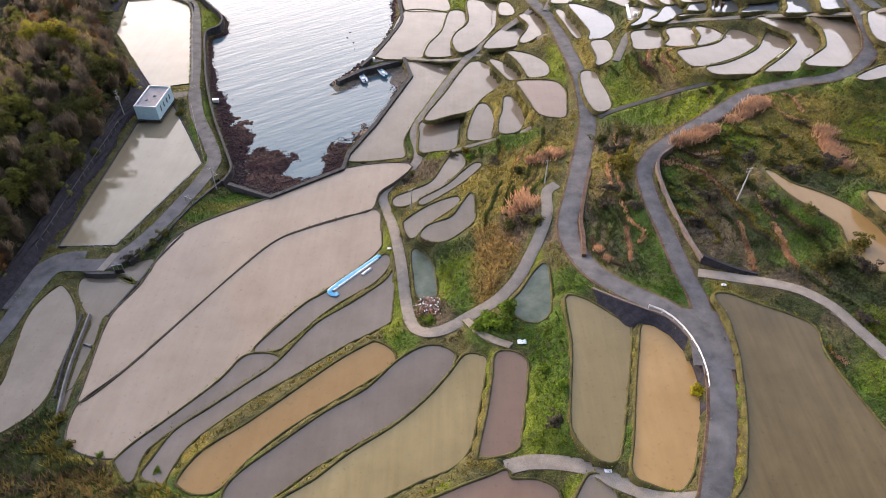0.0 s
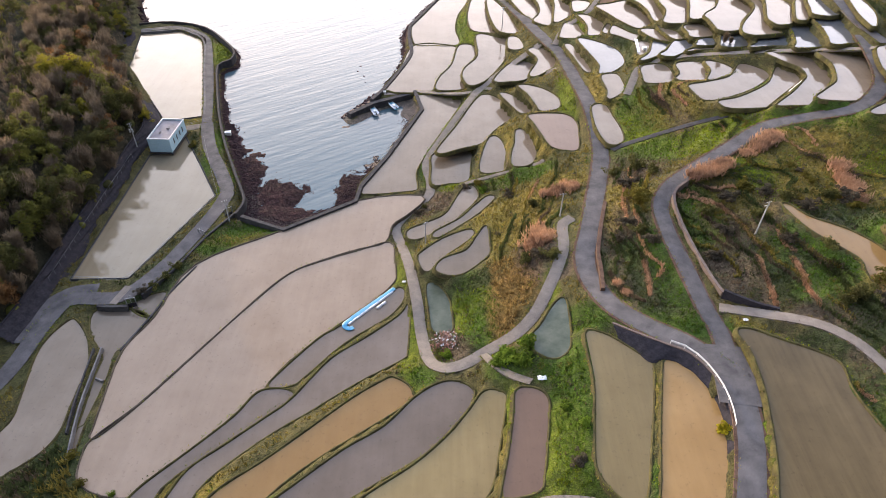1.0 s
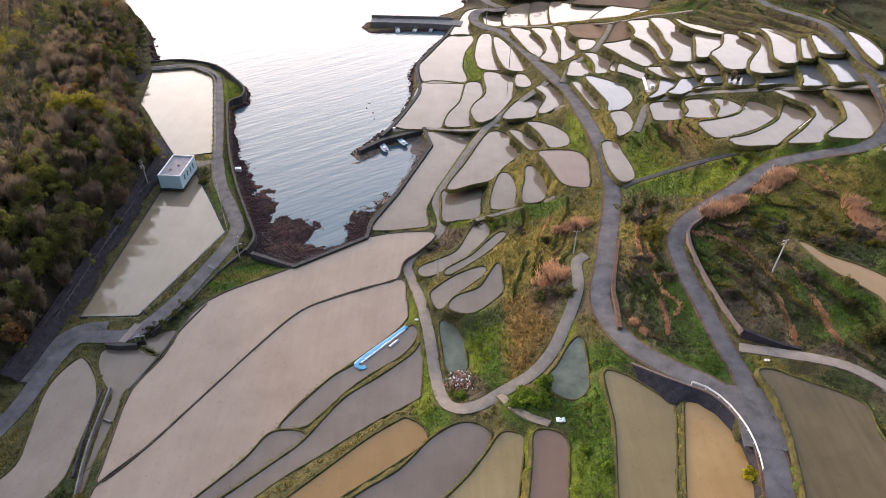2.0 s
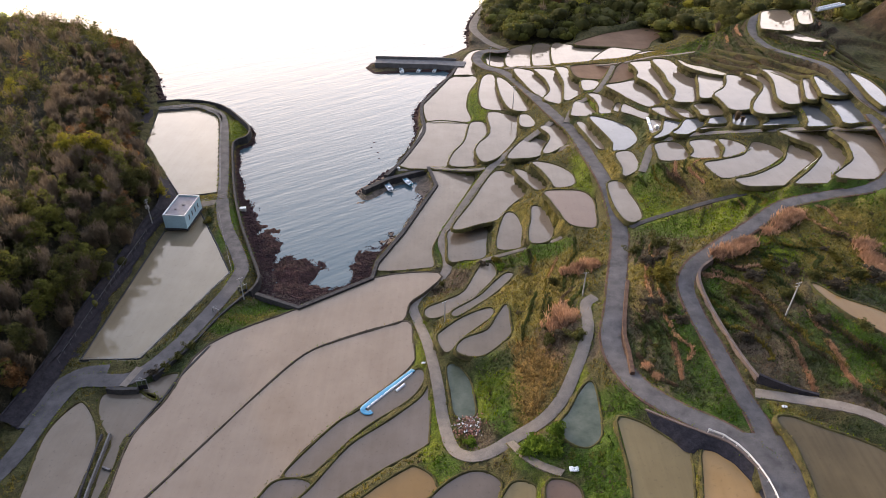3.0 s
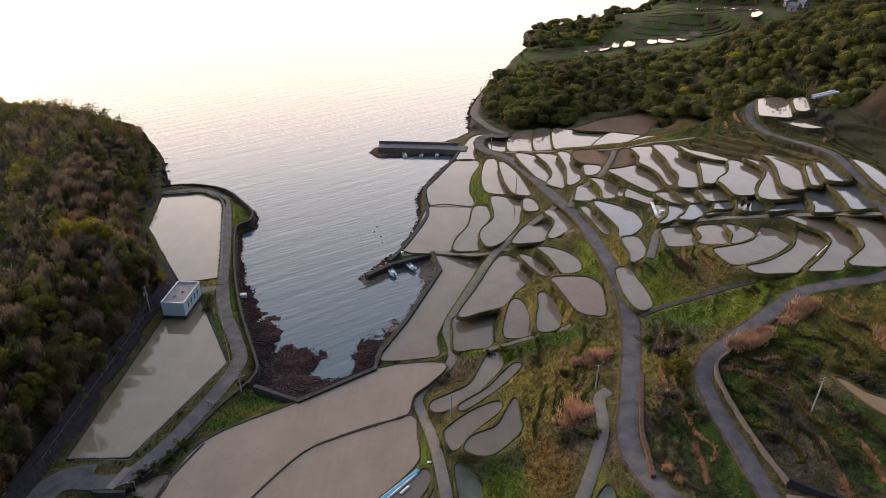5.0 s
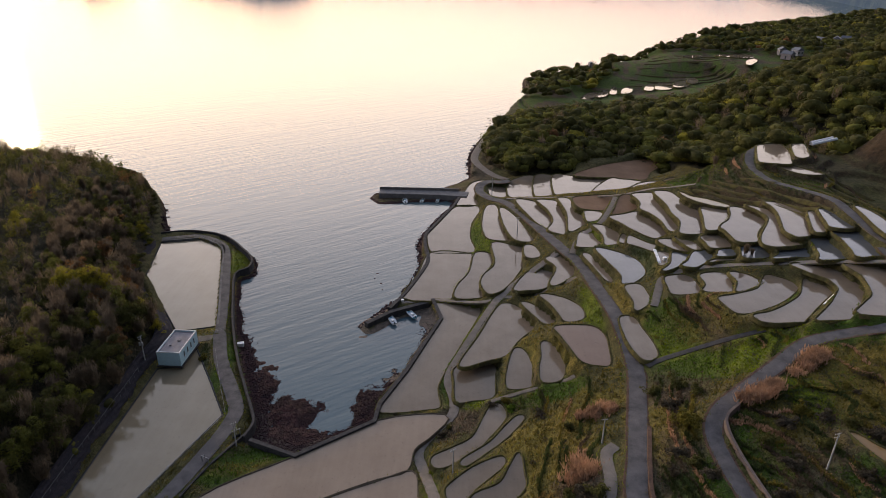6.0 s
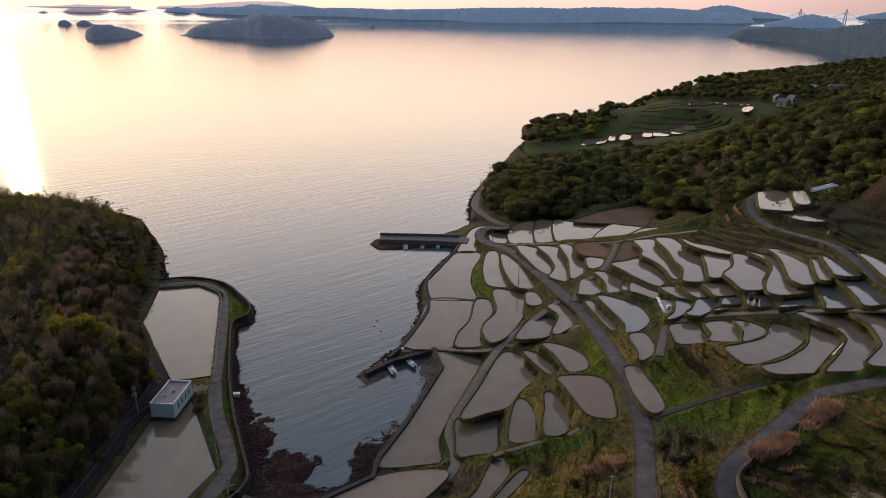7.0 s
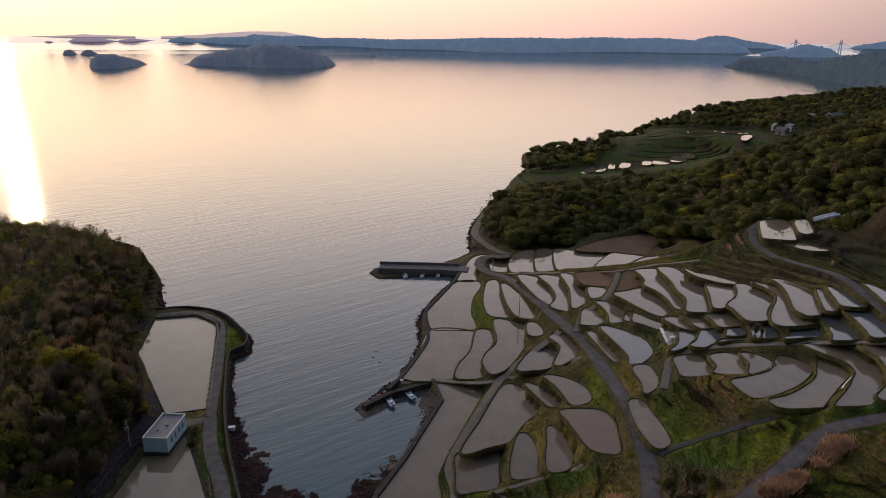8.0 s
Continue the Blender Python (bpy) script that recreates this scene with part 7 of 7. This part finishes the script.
def stem_data(h):
    bm = bmesh.new()
    rnd = random.Random(4)
    for _ in range(5):
        a = rnd.uniform(0, 6.28)
        rod_bm((0, 0, -0.3), (math.cos(a) * h * 0.3, math.sin(a) * h * 0.3, h * 0.6), 0.04, 0.015, 5, bm)
    me = bpy.data.meshes.new("stems")
    bm.to_mesh(me)
    bm.free()
    me.materials.append(M_BARK)
    return me


M_BRIGHT = leaf_mat("bright_green_leaves", (0.07, 0.115, 0.014), (0.16, 0.235, 0.028))
M_YELLOW = leaf_mat("yellow_flowering_leaves", (0.22, 0.20, 0.012), (0.40, 0.34, 0.02))
M_OLIVE = leaf_mat("olive_leaves", (0.07, 0.065, 0.012), (0.14, 0.12, 0.025))
M_TWIG = leaf_mat("grey_brown_twigs", (0.05, 0.042, 0.032), (0.10, 0.085, 0.062))
BUSH = {"yellow": (bush_data(31, 1.3, 2.0, 420, M_YELLOW), "yellow-green flowering bush at the roadside"), "olive": (bush_data(32, 1.6, 2.2, 420, M_OLIVE), "olive-yellow bush on the slope"),
        "green": (bush_data(33, 1.4, 1.8, 420, M_BRIGHT), "green leafy bush on the slope"), "dark": (bush_data(34, 1.5, 2.0, 420, M_LEAF[0]), "dark evergreen bush on the slope"),
        "twig": (bush_data(35, 1.3, 1.7, 380, M_TWIG), "bare twiggy brown shrub on the slope")}
STEMS = stem_data(2.0)


def bush(kind, x, y, size=1.0, turn=0.0):
    me, lab = BUSH[kind]
    t = thing("bush", lab, "bush", "bushes", (x, y, ground_z(x, y)))
    t.scale, t.rotation_euler = (size, size, size * 0.9), (0, 0, turn)
    for n, m in (("stems", STEMS), ("foliage", me)):
        o = new(n, m)
        o.parent = t


for k, x, y, s in (("yellow", 38.6, 56.6, 1.0), ("olive", 37.5, 110.5, 1.5), ("olive", 36.4, 113.0, 1.1), ("green", 8.7, 74.6, 1.4), ("green", 10.6, 72.6, 1.2), ("green", 6.8, 73.6, 1.1), ("green", 11.8, 75.2, 1.2),
                   ("dark", 39.8, 124.7, 1.3), ("dark", 35.0, 125.5, 1.1), ("dark", 42.1, 120.5, 1.0), ("twig", 36.2, 118.5, 1.4), ("green", -2.3, 78.6, 0.8), ("dark", -3.6, 79.6, 0.7),
                   ("twig", 75.8, 105.4, 1.4), ("dark", 63.6, 105.6, 1.2), ("twig", 66.8, 102.6, 1.3), ("dark", 72.2, 106.4, 1.2), ("twig", 53.2, 107.2, 1.3), ("twig", 61.0, 108.1, 1.2), ("olive", 57.5, 110.0, 1.0),
                   ("dark", -63.2, 103.0, 0.8), ("dark", -64.6, 100.2, 0.8), ("twig", -66.5, 98.4, 0.8), ("dark", -61.8, 106.4, 0.8), ("olive", -73.7, 157.0, 0.8),
                   ("olive", -60.5, 55.0, 0.6), ("green", -55.0, 53.0, 0.5), ("olive", -64.0, 60.0, 0.7), ("green", -44.0, 50.0, 0.5),
                   ("green", 16.4, 62.0, 0.7), ("twig", 16.8, 52.0, 0.9), ("green", 18.6, 58.0, 0.7), ("dark", 66.5, 79.0, 1.3), ("twig", 69.0, 76.0, 1.2), ("dark", 63.6, 78.6, 1.0), ("olive", 70.6, 82.0, 1.1),
                   ("dark", 71.0, 66.0, 1.2), ("green", 69.5, 62.0, 1.1), ("twig", 66.5, 68.0, 1.0), ("twig", 12.0, 127.5, 1.0), ("green", 6.0, 133.5, 0.9),
                   ("twig", 2.0, 135.5, 0.8), ("olive", 5.5, 136.2, 0.8), ("dark", 17.0, 118.5, 0.9), ("twig", 15.8, 99.5, 1.2), ("dark", 18.0, 98.0, 1.1), ("dark", 13.2, 98.8, 1.0), ("twig", 33.6, 104.0, 1.2),
                   ("dark", 35.0, 101.0, 1.0), ("twig", 37.0, 97.5, 1.1), ("twig", 31.5, 100.0, 0.9), ("dark", 48.5, 104.0, 1.1), ("twig", 50.5, 98.0, 1.2), ("twig", 47.2, 92.5, 1.1), ("dark", 57.8, 101.5, 1.0),
                   ("twig", 60.0, 94.0, 1.0), ("dark", 66.0, 90.5, 0.9), ("olive", 69.6, 117.0, 0.5), ("twig", 70.2, 115.0, 0.6), ("olive", 70.9, 113.0, 0.55), ("olive", 71.5, 111.2, 0.6), ("twig", 72.2, 109.4, 0.5), ("olive", 72.9, 107.4, 0.6), ("olive", 73.5, 105.4, 0.5), ("twig", 74.2, 103.6, 0.6), ("olive", 75.4, 102.6, 0.6), ("olive", 76.8, 102.8, 0.6), ("twig", -9.6, 127.4, 0.7), ("dark", -8.0, 129.8, 0.6)):
    bush(k, x, y, s, x * 3.7)


def scrub(total=2200):
    """Low brushwood and weed mounds over the untended slopes."""
    rnd = np.random.RandomState(77)
    sets = {"dark": [], "olive": [], "twig": []}
    forms = [bush_leaves(90 + k) for k in range(4)]
    while total:
        x, y = rnd.uniform(-12, 92), rnd.uniform(56, 160)
        i, j = np.searchsorted(XS, x) - 1, np.searchsorted(YS, y) - 1
        total -= 1
        if not (FREE[j, i] and FREE[j + 1, i] and FREE[j, i + 1] and FREE[j + 1, i + 1]):
            continue
        g = noise.fractal((x * 0.09, y * 0.09, 21.0), 0.9, 2.0, 3)
        if g < -0.05 + rnd.uniform(-0.2, 0.3):
            continue
        s, a = rnd.uniform(0.35, 1.0), rnd.uniform(0, 6.28)
        rot = np.array([[math.cos(a), -math.sin(a), 0], [math.sin(a), math.cos(a), 0], [0, 0, 1]])
        sets[rnd.choice(("dark", "olive", "twig", "twig"))].append(forms[rnd.randint(4)] * (s, s, s * 0.75) @ rot.T + (x, y, ground_z(x, y) - 0.1))
    for k, mat, lab in (("dark", M_LEAF[0], "low dark brushwood on the slopes"), ("olive", M_OLIVE, "low olive-green weeds on the slopes"), ("twig", M_TWIG, "low dead brown brushwood on the slopes")):
        v = np.vstack(sets[k])
        tagged(built("scrub", v, (np.arange(len(v) // 4)[:, None] * 4 + np.arange(4)).tolist(), mat), lab, "brushwood", kind="stuff")


def bush_leaves(seed, n=60):
    rnd = np.random.RandomState(seed)
    d = rnd.normal(size=(n, 3))
    d[:, 2] = np.abs(d[:, 2])
    d /= np.linalg.norm(d, axis=1, keepdims=True)
    c = d * rnd.uniform(0.6, 1.05, (n, 1)) * (1.0, 0.8, 0.8)
    return leaf_quads(rnd, c, d + rnd.normal(size=(n, 3)) * 0.6, 0.17, 0.55)[0]


scrub()


def lush(patches, mat, label, each, lo, hi, seed):
    """Rank leafy weeds in soft-edged patches (x, y, rx, ry)."""
    rnd = np.random.RandomState(seed)
    forms = [bush_leaves(120 + k, 44) for k in range(4)]
    out = []
    for px, py, rx, ry in patches:
        for _ in range(int(each * rx * ry)):
            x, y = px + rnd.normal(0, 0.55) * rx, py + rnd.normal(0, 0.55) * ry
            i, j = np.searchsorted(XS, x) - 1, np.searchsorted(YS, y) - 1
            if FREE[j, i] and FREE[j + 1, i] and FREE[j, i + 1] and FREE[j + 1, i + 1]:
                s, a = rnd.uniform(lo, hi), rnd.uniform(0, 6.28)
                rot = np.array([[math.cos(a), -math.sin(a), 0], [math.sin(a), math.cos(a), 0], [0, 0, 1]])
                out.append(forms[rnd.randint(4)] * (s, s, s * 0.7) @ rot.T + (x, y, ground_z(x, y) - 0.05))
    v = np.vstack(out)
    tagged(built("weeds", v, (np.arange(len(v) // 4)[:, None] * 4 + np.arange(4)).tolist(), mat), label, "weeds", kind="stuff")


lush(((16.5, 57.0, 2.6, 9.0), (17.6, 68.5, 3.0, 4.0), (10.0, 73.6, 3.4, 2.6), (21.0, 79.0, 1.8, 4.0), (1.2, 91.5, 2.6, 6.0), (39.0, 75.2, 4.6, 2.0), (-12.6, 106.0, 0.8, 5.0)), M_BRIGHT, "rank bright green weeds beside the paddies", 9, 0.22, 0.5, 5)
lush(((52, 131.5, 8.0, 4.5), (64, 134.0, 7.0, 2.6), (58, 92, 6.0, 6.0), (36, 91, 3.0, 7.0), (65, 62, 4.0, 6.0), (70, 118, 8.0, 5.0), (46, 150, 4.0, 7.0)), M_BRIGHT, "fresh green weeds on the slopes", 1.6, 0.2, 0.5, 6)


def tall_grass(total=3200):
    """Tall withered grass on the bank at the foot of the lower paddies."""
    rnd = np.random.RandomState(19)
    x, y = rnd.uniform(-82, -36, total), rnd.uniform(38, 62, total)
    sets = {"straw": [], "ochre": [], "weeds": [], "soil": []}
    for a, b in zip(x, y):
        i, j = np.searchsorted(XS, a) - 1, np.searchsorted(YS, b) - 1
        if FREE[j, i] and FREE[j + 1, i] and FREE[j, i + 1] and FREE[j + 1, i + 1] and b < 60 + (a + 60) * -0.35:
            g = noise.noise((a * 0.12, b * 0.12, 33.0)) + rnd.uniform(-0.2, 0.2)
            sets["straw" if g > 0.3 else "soil" if g > 0.12 else "weeds" if g > -0.2 else "ochre"].append((a, b, ground_z(a, b)))
    for k, v in sets.items():
        tufts("tall_grass", "tall withered grass on the bank below the paddies", v, M_BLADES[k], 1.0 * rnd.uniform(0.6, 1.2, len(v)), 23, 7)


tall_grass()


def reed_clump(x, y, size, seed):
    rnd = np.random.RandomState(seed)
    c = np.c_[rnd.normal(0, 0.8, (220, 2)), np.zeros(220)]
    t = thing("reed_clump", "clump of tall dry salmon-coloured reed grass", "reeds", "reed clumps", (x, y, ground_z(x, y)))
    t.scale = (size, size, size)
    v = tuft_arrays(c, np.full(220, 0.95), seed, 4)
    built("foliage", v, (np.arange(len(v) // 4)[:, None] * 4 + np.arange(4)).tolist(), M_BLADES["dry"], t)


for i, (x, y, s) in enumerate(((15.1, 103.2, 1.2), (18.0, 103.7, 1.3), (16.6, 106.6, 1.2), (17.2, 104.6, 1.3), (22.4, 121.1, 1.0), (25.5, 121.5, 1.0), (20.0, 121.7, 0.9), (24.0, 122.4, 0.9), (48.6, 113.5, 1.0), (50.9, 114.3, 1.1),
                               (53.4, 115.5, 1.1), (55.5, 117.0, 1.0), (52.2, 114.8, 1.0), (61.8, 121.5, 0.9), (65.0, 124.0, 1.1), (68.5, 127.0, 1.2), (69.9, 127.4, 1.1), (66.8, 125.6, 1.1), (78.4, 115.0, 1.2), (77.9, 108.3, 1.2),
                               (77.8, 105.6, 1.2), (78.3, 112.0, 1.2), (79.4, 110.0, 1.1), (28.9, 88.0, 0.5), (30.0, 85.2, 0.5))):
    reed_clump(x, y, s, 40 + i % 5)


def lone_tree(kind, x, y, size, turn, label):
    tr, cr, _, _ = TREE_KINDS[kind]
    t = thing("tree", label, "tree", at=(x, y, ground_z(x, y) - 0.1))
    t.scale, t.rotation_euler = (size, size, size), (0, 0, turn)
    for n, m in (("trunk", tr), ("crown", cr)):
        o = new(n, m)
        o.parent = t


lone_tree(6, 72.9, 174.6, 0.55, 0, "small dark tree beside the terrace path")
lone_tree(6, 74.6, 174.4, 0.35, 1, "little round clipped tree beside the terrace path")
lone_tree(1, 98.0, 262.0, 1.1, 2, "dark round evergreen tree on the grassy slope")
lone_tree(2, 95.0, 256.0, 0.8, 3, "green tree on the grassy slope")
lone_tree(6, 92.0, 250.0, 0.7, 3, "dark conifer on the grassy slope")

# a cluster of bright spring crowns high on the headland
for x, y, k, sz in ((-114.4, 167.4, 4, 1.2), (-109.9, 167.5, 4, 1.2), (-106.3, 168.1, 4, 1.25), (-103.5, 170.7, 4, 1.15), (-112.3, 175.2, 5, 1.1), (-101.0, 176.7, 5, 0.9), (-102.3, 162.0, 5, 0.8), (-96.9, 171.6, 4, 0.7), (-94.9, 169.5, 4, 0.7), (-98.2, 155.0, 4, 0.75), (-89.6, 166.3, 4, 0.6), (-110.0, 166.6, 4, 1.1), (-104.0, 171.9, 4, 1.0), (-114.5, 164.6, 4, 1.0), (-109.8, 172.6, 5, 0.9), (-149.1, 207.9, 4, 1.2)):
    lone_tree(k, x, y, sz, x, "tree in bright yellow-green spring leaf on the headland" if k == 4 else "tree with orange-red young leaves on the headland")

# ---------------------------------------------------------------- rocks and rubble


def rock_set(name, label, pts, sizes, mat, seed, category="rocks"):
    rnd = np.random.RandomState(seed)
    bm = bmesh.new()
    bmesh.ops.create_icosphere(bm, subdivisions=1, radius=1)
    base = np.array([v.co[:] for v in bm.verts])
    tri = np.array([[v.index for v in f.verts] for f in bm.faces])
    bm.free()
    vs, fs = [], []
    for k, (p, s) in enumerate(zip(pts, sizes)):
        b = base * rnd.uniform(0.6, 1.2, (len(base), 1)) * (rnd.uniform(0.7, 1.3), rnd.uniform(0.7, 1.3), rnd.uniform(0.45, 0.8)) * s
        vs.append(b + p)
        fs.append(tri + k * len(base))
    return tagged(built(name, np.vstack(vs), np.vstack(fs).tolist(), mat), label, category, kind="stuff")


def shore_rocks():
    rnd = np.random.RandomState(3)
    pts, sz = [], []

    def along(line, n, spread, shift, lo, hi):
        p = np.array(line, float)
        seg = np.r_[0, np.cumsum(np.linalg.norm(np.diff(p, axis=0), axis=1))]
        for s in rnd.uniform(0, seg[-1], n):
            x, y = np.interp(s, seg, p[:, 0]) + shift[0] + rnd.normal(0, spread), np.interp(s, seg, p[:, 1]) + shift[1] + rnd.normal(0, spread)
            if inside(SEA, np.array(x), np.array(y)):
                z = ground_z(x, y)
                r = rnd.uniform(lo, hi)
                if z > -1.1:
                    pts.append((x, y, z + r * 0.15))
                    sz.append(r)

    along([(-52.5, 126), (-56, 141), (-63, 156), (-70, 173), (-75, 190), (-78.5, 205), (-75.5, 211), (-76.5, 218), (-82, 226), (-93, 239)], 2200, 1.5, (2.2, 0.3), 0.10, 0.34)
    along([(-52, 126), (-41, 122), (-27, 133), (-26, 140), (-20.5, 153), (-12, 178)], 1300, 1.4, (-1.2, 1.2), 0.09, 0.28)
    along([(-34, 177.5), (-28, 187), (-24, 195), (-19, 212), (-18, 222), (-19.5, 234), (-19, 244), (-17, 249), (-8, 275)], 420, 0.9, (-1.0, 0.4), 0.2, 0.6)
    along([(3, 322), (2, 336), (4, 361), (12, 398), (40, 484), (43, 540)], 300, 1.6, (-1.5, 0), 0.3, 0.9)
    along([(-119, 242), (-127, 259), (-136, 278)], 120, 1.2, (1, 1), 0.3, 0.9)
    for _ in range(6500):
        x, y = rnd.uniform(-60, -26), rnd.uniform(121, 152)
        z = ground_z(x, y)
        if inside(SEA, np.array(x), np.array(y)) and z > -0.3 - rnd.exponential(0.3):
            pts.append((x, y, max(z + 0.05, -0.1)))
            sz.append(rnd.uniform(0.06, 0.2))
    rock_set("shore_rocks", "dark wet boulders along the shore and sea wall", pts, sz, M_ROCK, 6)
    q = [(-32.9, 213.1), (-26.6, 211.6), (-27.9, 206.0), (-30.1, 201.0), (-29.5, 208.1), (-24.2, 202.0), (-31.0, 205.5), (-25.8, 199.0), (-28.6, 198.0), (-33.5, 209.0), (-26.9, 208.4), (-23.5, 206.0)]
    for i, (x, y) in enumerate(q):
        ob = rock_set("rock", "dark rock awash off the sea wall", [(x, y, -0.1)], [0.22 + 0.28 * (i % 3 == 0)], M_ROCK, i, "rock")
        ob["kind"] = ""
        del ob["kind"]


shore_rocks()


def rubble_heap():
    rnd = np.random.RandomState(8)
    t = thing("rubble_heap", "heap of pinkish rubble and white scrap beside the lane", "rubble", at=(-2.6, 83.4, ground_z(-2.6, 83.4)))
    for _ in range(14):
        x, y, a = rnd.normal(0, 1.3), rnd.normal(0, 1.8), rnd.uniform(0, 3.14)
        z = max(0, 0.9 - 0.35 * math.hypot(x / 1.2, y / 1.6)) + ground_z(-2.6 + x, 83.4 + y) - t.location.z
        part("plank", rod_bm((x - math.cos(a), y - math.sin(a), z + 0.1), (x + math.cos(a), y + math.sin(a), z + 0.25), 0.07, 0.06, 4), M_KERB, t)
    for nme, mat, n, lo, hi in (("rubble", M_RUST, 160, 0.1, 0.35), ("scrap", M_SHEET, 70, 0.08, 0.25)):
        bm = bmesh.new()
        for _ in range(n):
            x, y = rnd.normal(0, 1.3), rnd.normal(0, 1.8)
            z = max(0, 0.9 - 0.35 * math.hypot(x / 1.2, y / 1.6)) + ground_z(-2.6 + x, 83.4 + y) - t.location.z
            r = rnd.uniform(lo, hi)
            bmesh.ops.create_cube(bm, size=1, matrix=Matrix.Translation((x, y, z)) @ Euler(rnd.uniform(0, 3, 3)).to_matrix().to_4x4() @ Matrix.Diagonal((r, r * 1.6, r * 0.6, 1)))
        tagged(part(nme, bm, mat, t), kind="stuff")


rubble_heap()


def loose_sheet(x, y, s, label, seed):
    n = 6
    z0 = ground_z(x, y) + 0.25
    verts = [(x + (i / n - 0.5) * s * 1.7, y + (j / n - 0.5) * s, z0 + 0.25 * noise.noise((i * 0.9, j * 0.9, seed))) for i in range(n + 1) for j in range(n + 1)]
    faces = [(i * (n + 1) + j, i * (n + 1) + j + 1, (i + 1) * (n + 1) + j + 1, (i + 1) * (n + 1) + j) for i in range(n) for j in range(n)]
    ob = built("plastic_sheet", verts, faces, M_WHITE, smooth=True)
    so = ob.modifiers.new("thick", "SOLIDIFY")
    so.thickness = 0.03
    tagged(ob, label, "plastic sheet")


loose_sheet(13.4, 68.6, 0.9, "crumpled white plastic sheet on the weedy slope", 1)
loose_sheet(-11.4, 101.0, 0.5, "white plastic scrap at the field corner", 2)
loose_sheet(23.2, 44.6, 0.6, "white plastic scrap beside the path", 3)
loose_sheet(47.6, 76.6, 0.5, "white plastic scrap by the drain", 4)


def cover_slab():
    t = thing("white_panel", "long white panel leaning beside a small paddy", "panel", at=(52.4, 184.5, 20.9))
    t.rotation_euler = (radians(3), 0, radians(-6))
    part("panel", box_bm(0.9, 8.5, 0.2, (0, 0, 0.2), 0.05), M_WHITE, t)
    for y in (-3.5, 0, 3.5):
        part("batten", box_bm(1.0, 0.15, 0.1, (0, y, 0.32), 0.02), M_SHEET, t)


cover_slab()

# ---------------------------------------------------------------- far houses and bridge


def house(x, y, z, w, l, h, turn, wall, roof, label):
    t = thing("house", label, "house", "far houses", (x, y, z))
    t.rotation_euler = (0, 0, radians(turn))
    part("wall", box_bm(w, l, h, (0, 0, h / 2 - 0.8), 0.05), wall, t)
    rv = [(-w * 0.6, -l * 0.58, h - 0.85), (w * 0.6, -l * 0.58, h - 0.85), (w * 0.6, l * 0.58, h - 0.85), (-w * 0.6, l * 0.58, h - 0.85), (0, -l * 0.45, h + w * 0.24), (0, l * 0.45, h + w * 0.24)]
    built("roof", rv, [(0, 1, 4), (1, 2, 5, 4), (2, 3, 5), (3, 0, 4, 5), (3, 2, 1, 0)], roof, t, "tiled hipped roof")
    for u in (-0.3, 0.3):
        part("window", box_bm(w * 0.22, 0.1, h * 0.35, (u * w, -l / 2 - 0.02, h * 0.4), 0.02), M_DARK, t)
    part("door", box_bm(0.1, 1.2, h * 0.6, (-w / 2 - 0.02, 0, h * 0.3 - 0.5), 0.02), M_DARK, t)


for (x, y), w, l, tn, wl_, rf, lb in zip(HOMES, (7, 6, 6, 7, 6, 6, 4), (10, 8, 9, 9, 7, 8, 6), (20, -30, 60, 35, -10, 15, 0), (M_POLE, M_ROOF, M_POLE, M_ROOF, M_ROOF, M_POLE, M_ROOF),
                                         (M_TILE, M_TILE, M_TILE, M_TILE, M_TILE, M_TILE, M_TILE),
                                         ("grey farmhouse with a dark tiled roof among trees", "grey house among trees on the far hill", "pale grey house with dark tiles on the far hill", "blue-grey farmhouse among trees on the far hill",
                                          "blue-grey barn beside a farmhouse", "house with dark tiled roof in the trees", "small hut at the end of the far point")):
    house(x, y, ground_z(x, y) + 1.2, w, l, 4.8, tn, wl_, rf, lb)


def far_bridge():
    # M_HAZE makes every part glow: haze put in as emission, no lamps
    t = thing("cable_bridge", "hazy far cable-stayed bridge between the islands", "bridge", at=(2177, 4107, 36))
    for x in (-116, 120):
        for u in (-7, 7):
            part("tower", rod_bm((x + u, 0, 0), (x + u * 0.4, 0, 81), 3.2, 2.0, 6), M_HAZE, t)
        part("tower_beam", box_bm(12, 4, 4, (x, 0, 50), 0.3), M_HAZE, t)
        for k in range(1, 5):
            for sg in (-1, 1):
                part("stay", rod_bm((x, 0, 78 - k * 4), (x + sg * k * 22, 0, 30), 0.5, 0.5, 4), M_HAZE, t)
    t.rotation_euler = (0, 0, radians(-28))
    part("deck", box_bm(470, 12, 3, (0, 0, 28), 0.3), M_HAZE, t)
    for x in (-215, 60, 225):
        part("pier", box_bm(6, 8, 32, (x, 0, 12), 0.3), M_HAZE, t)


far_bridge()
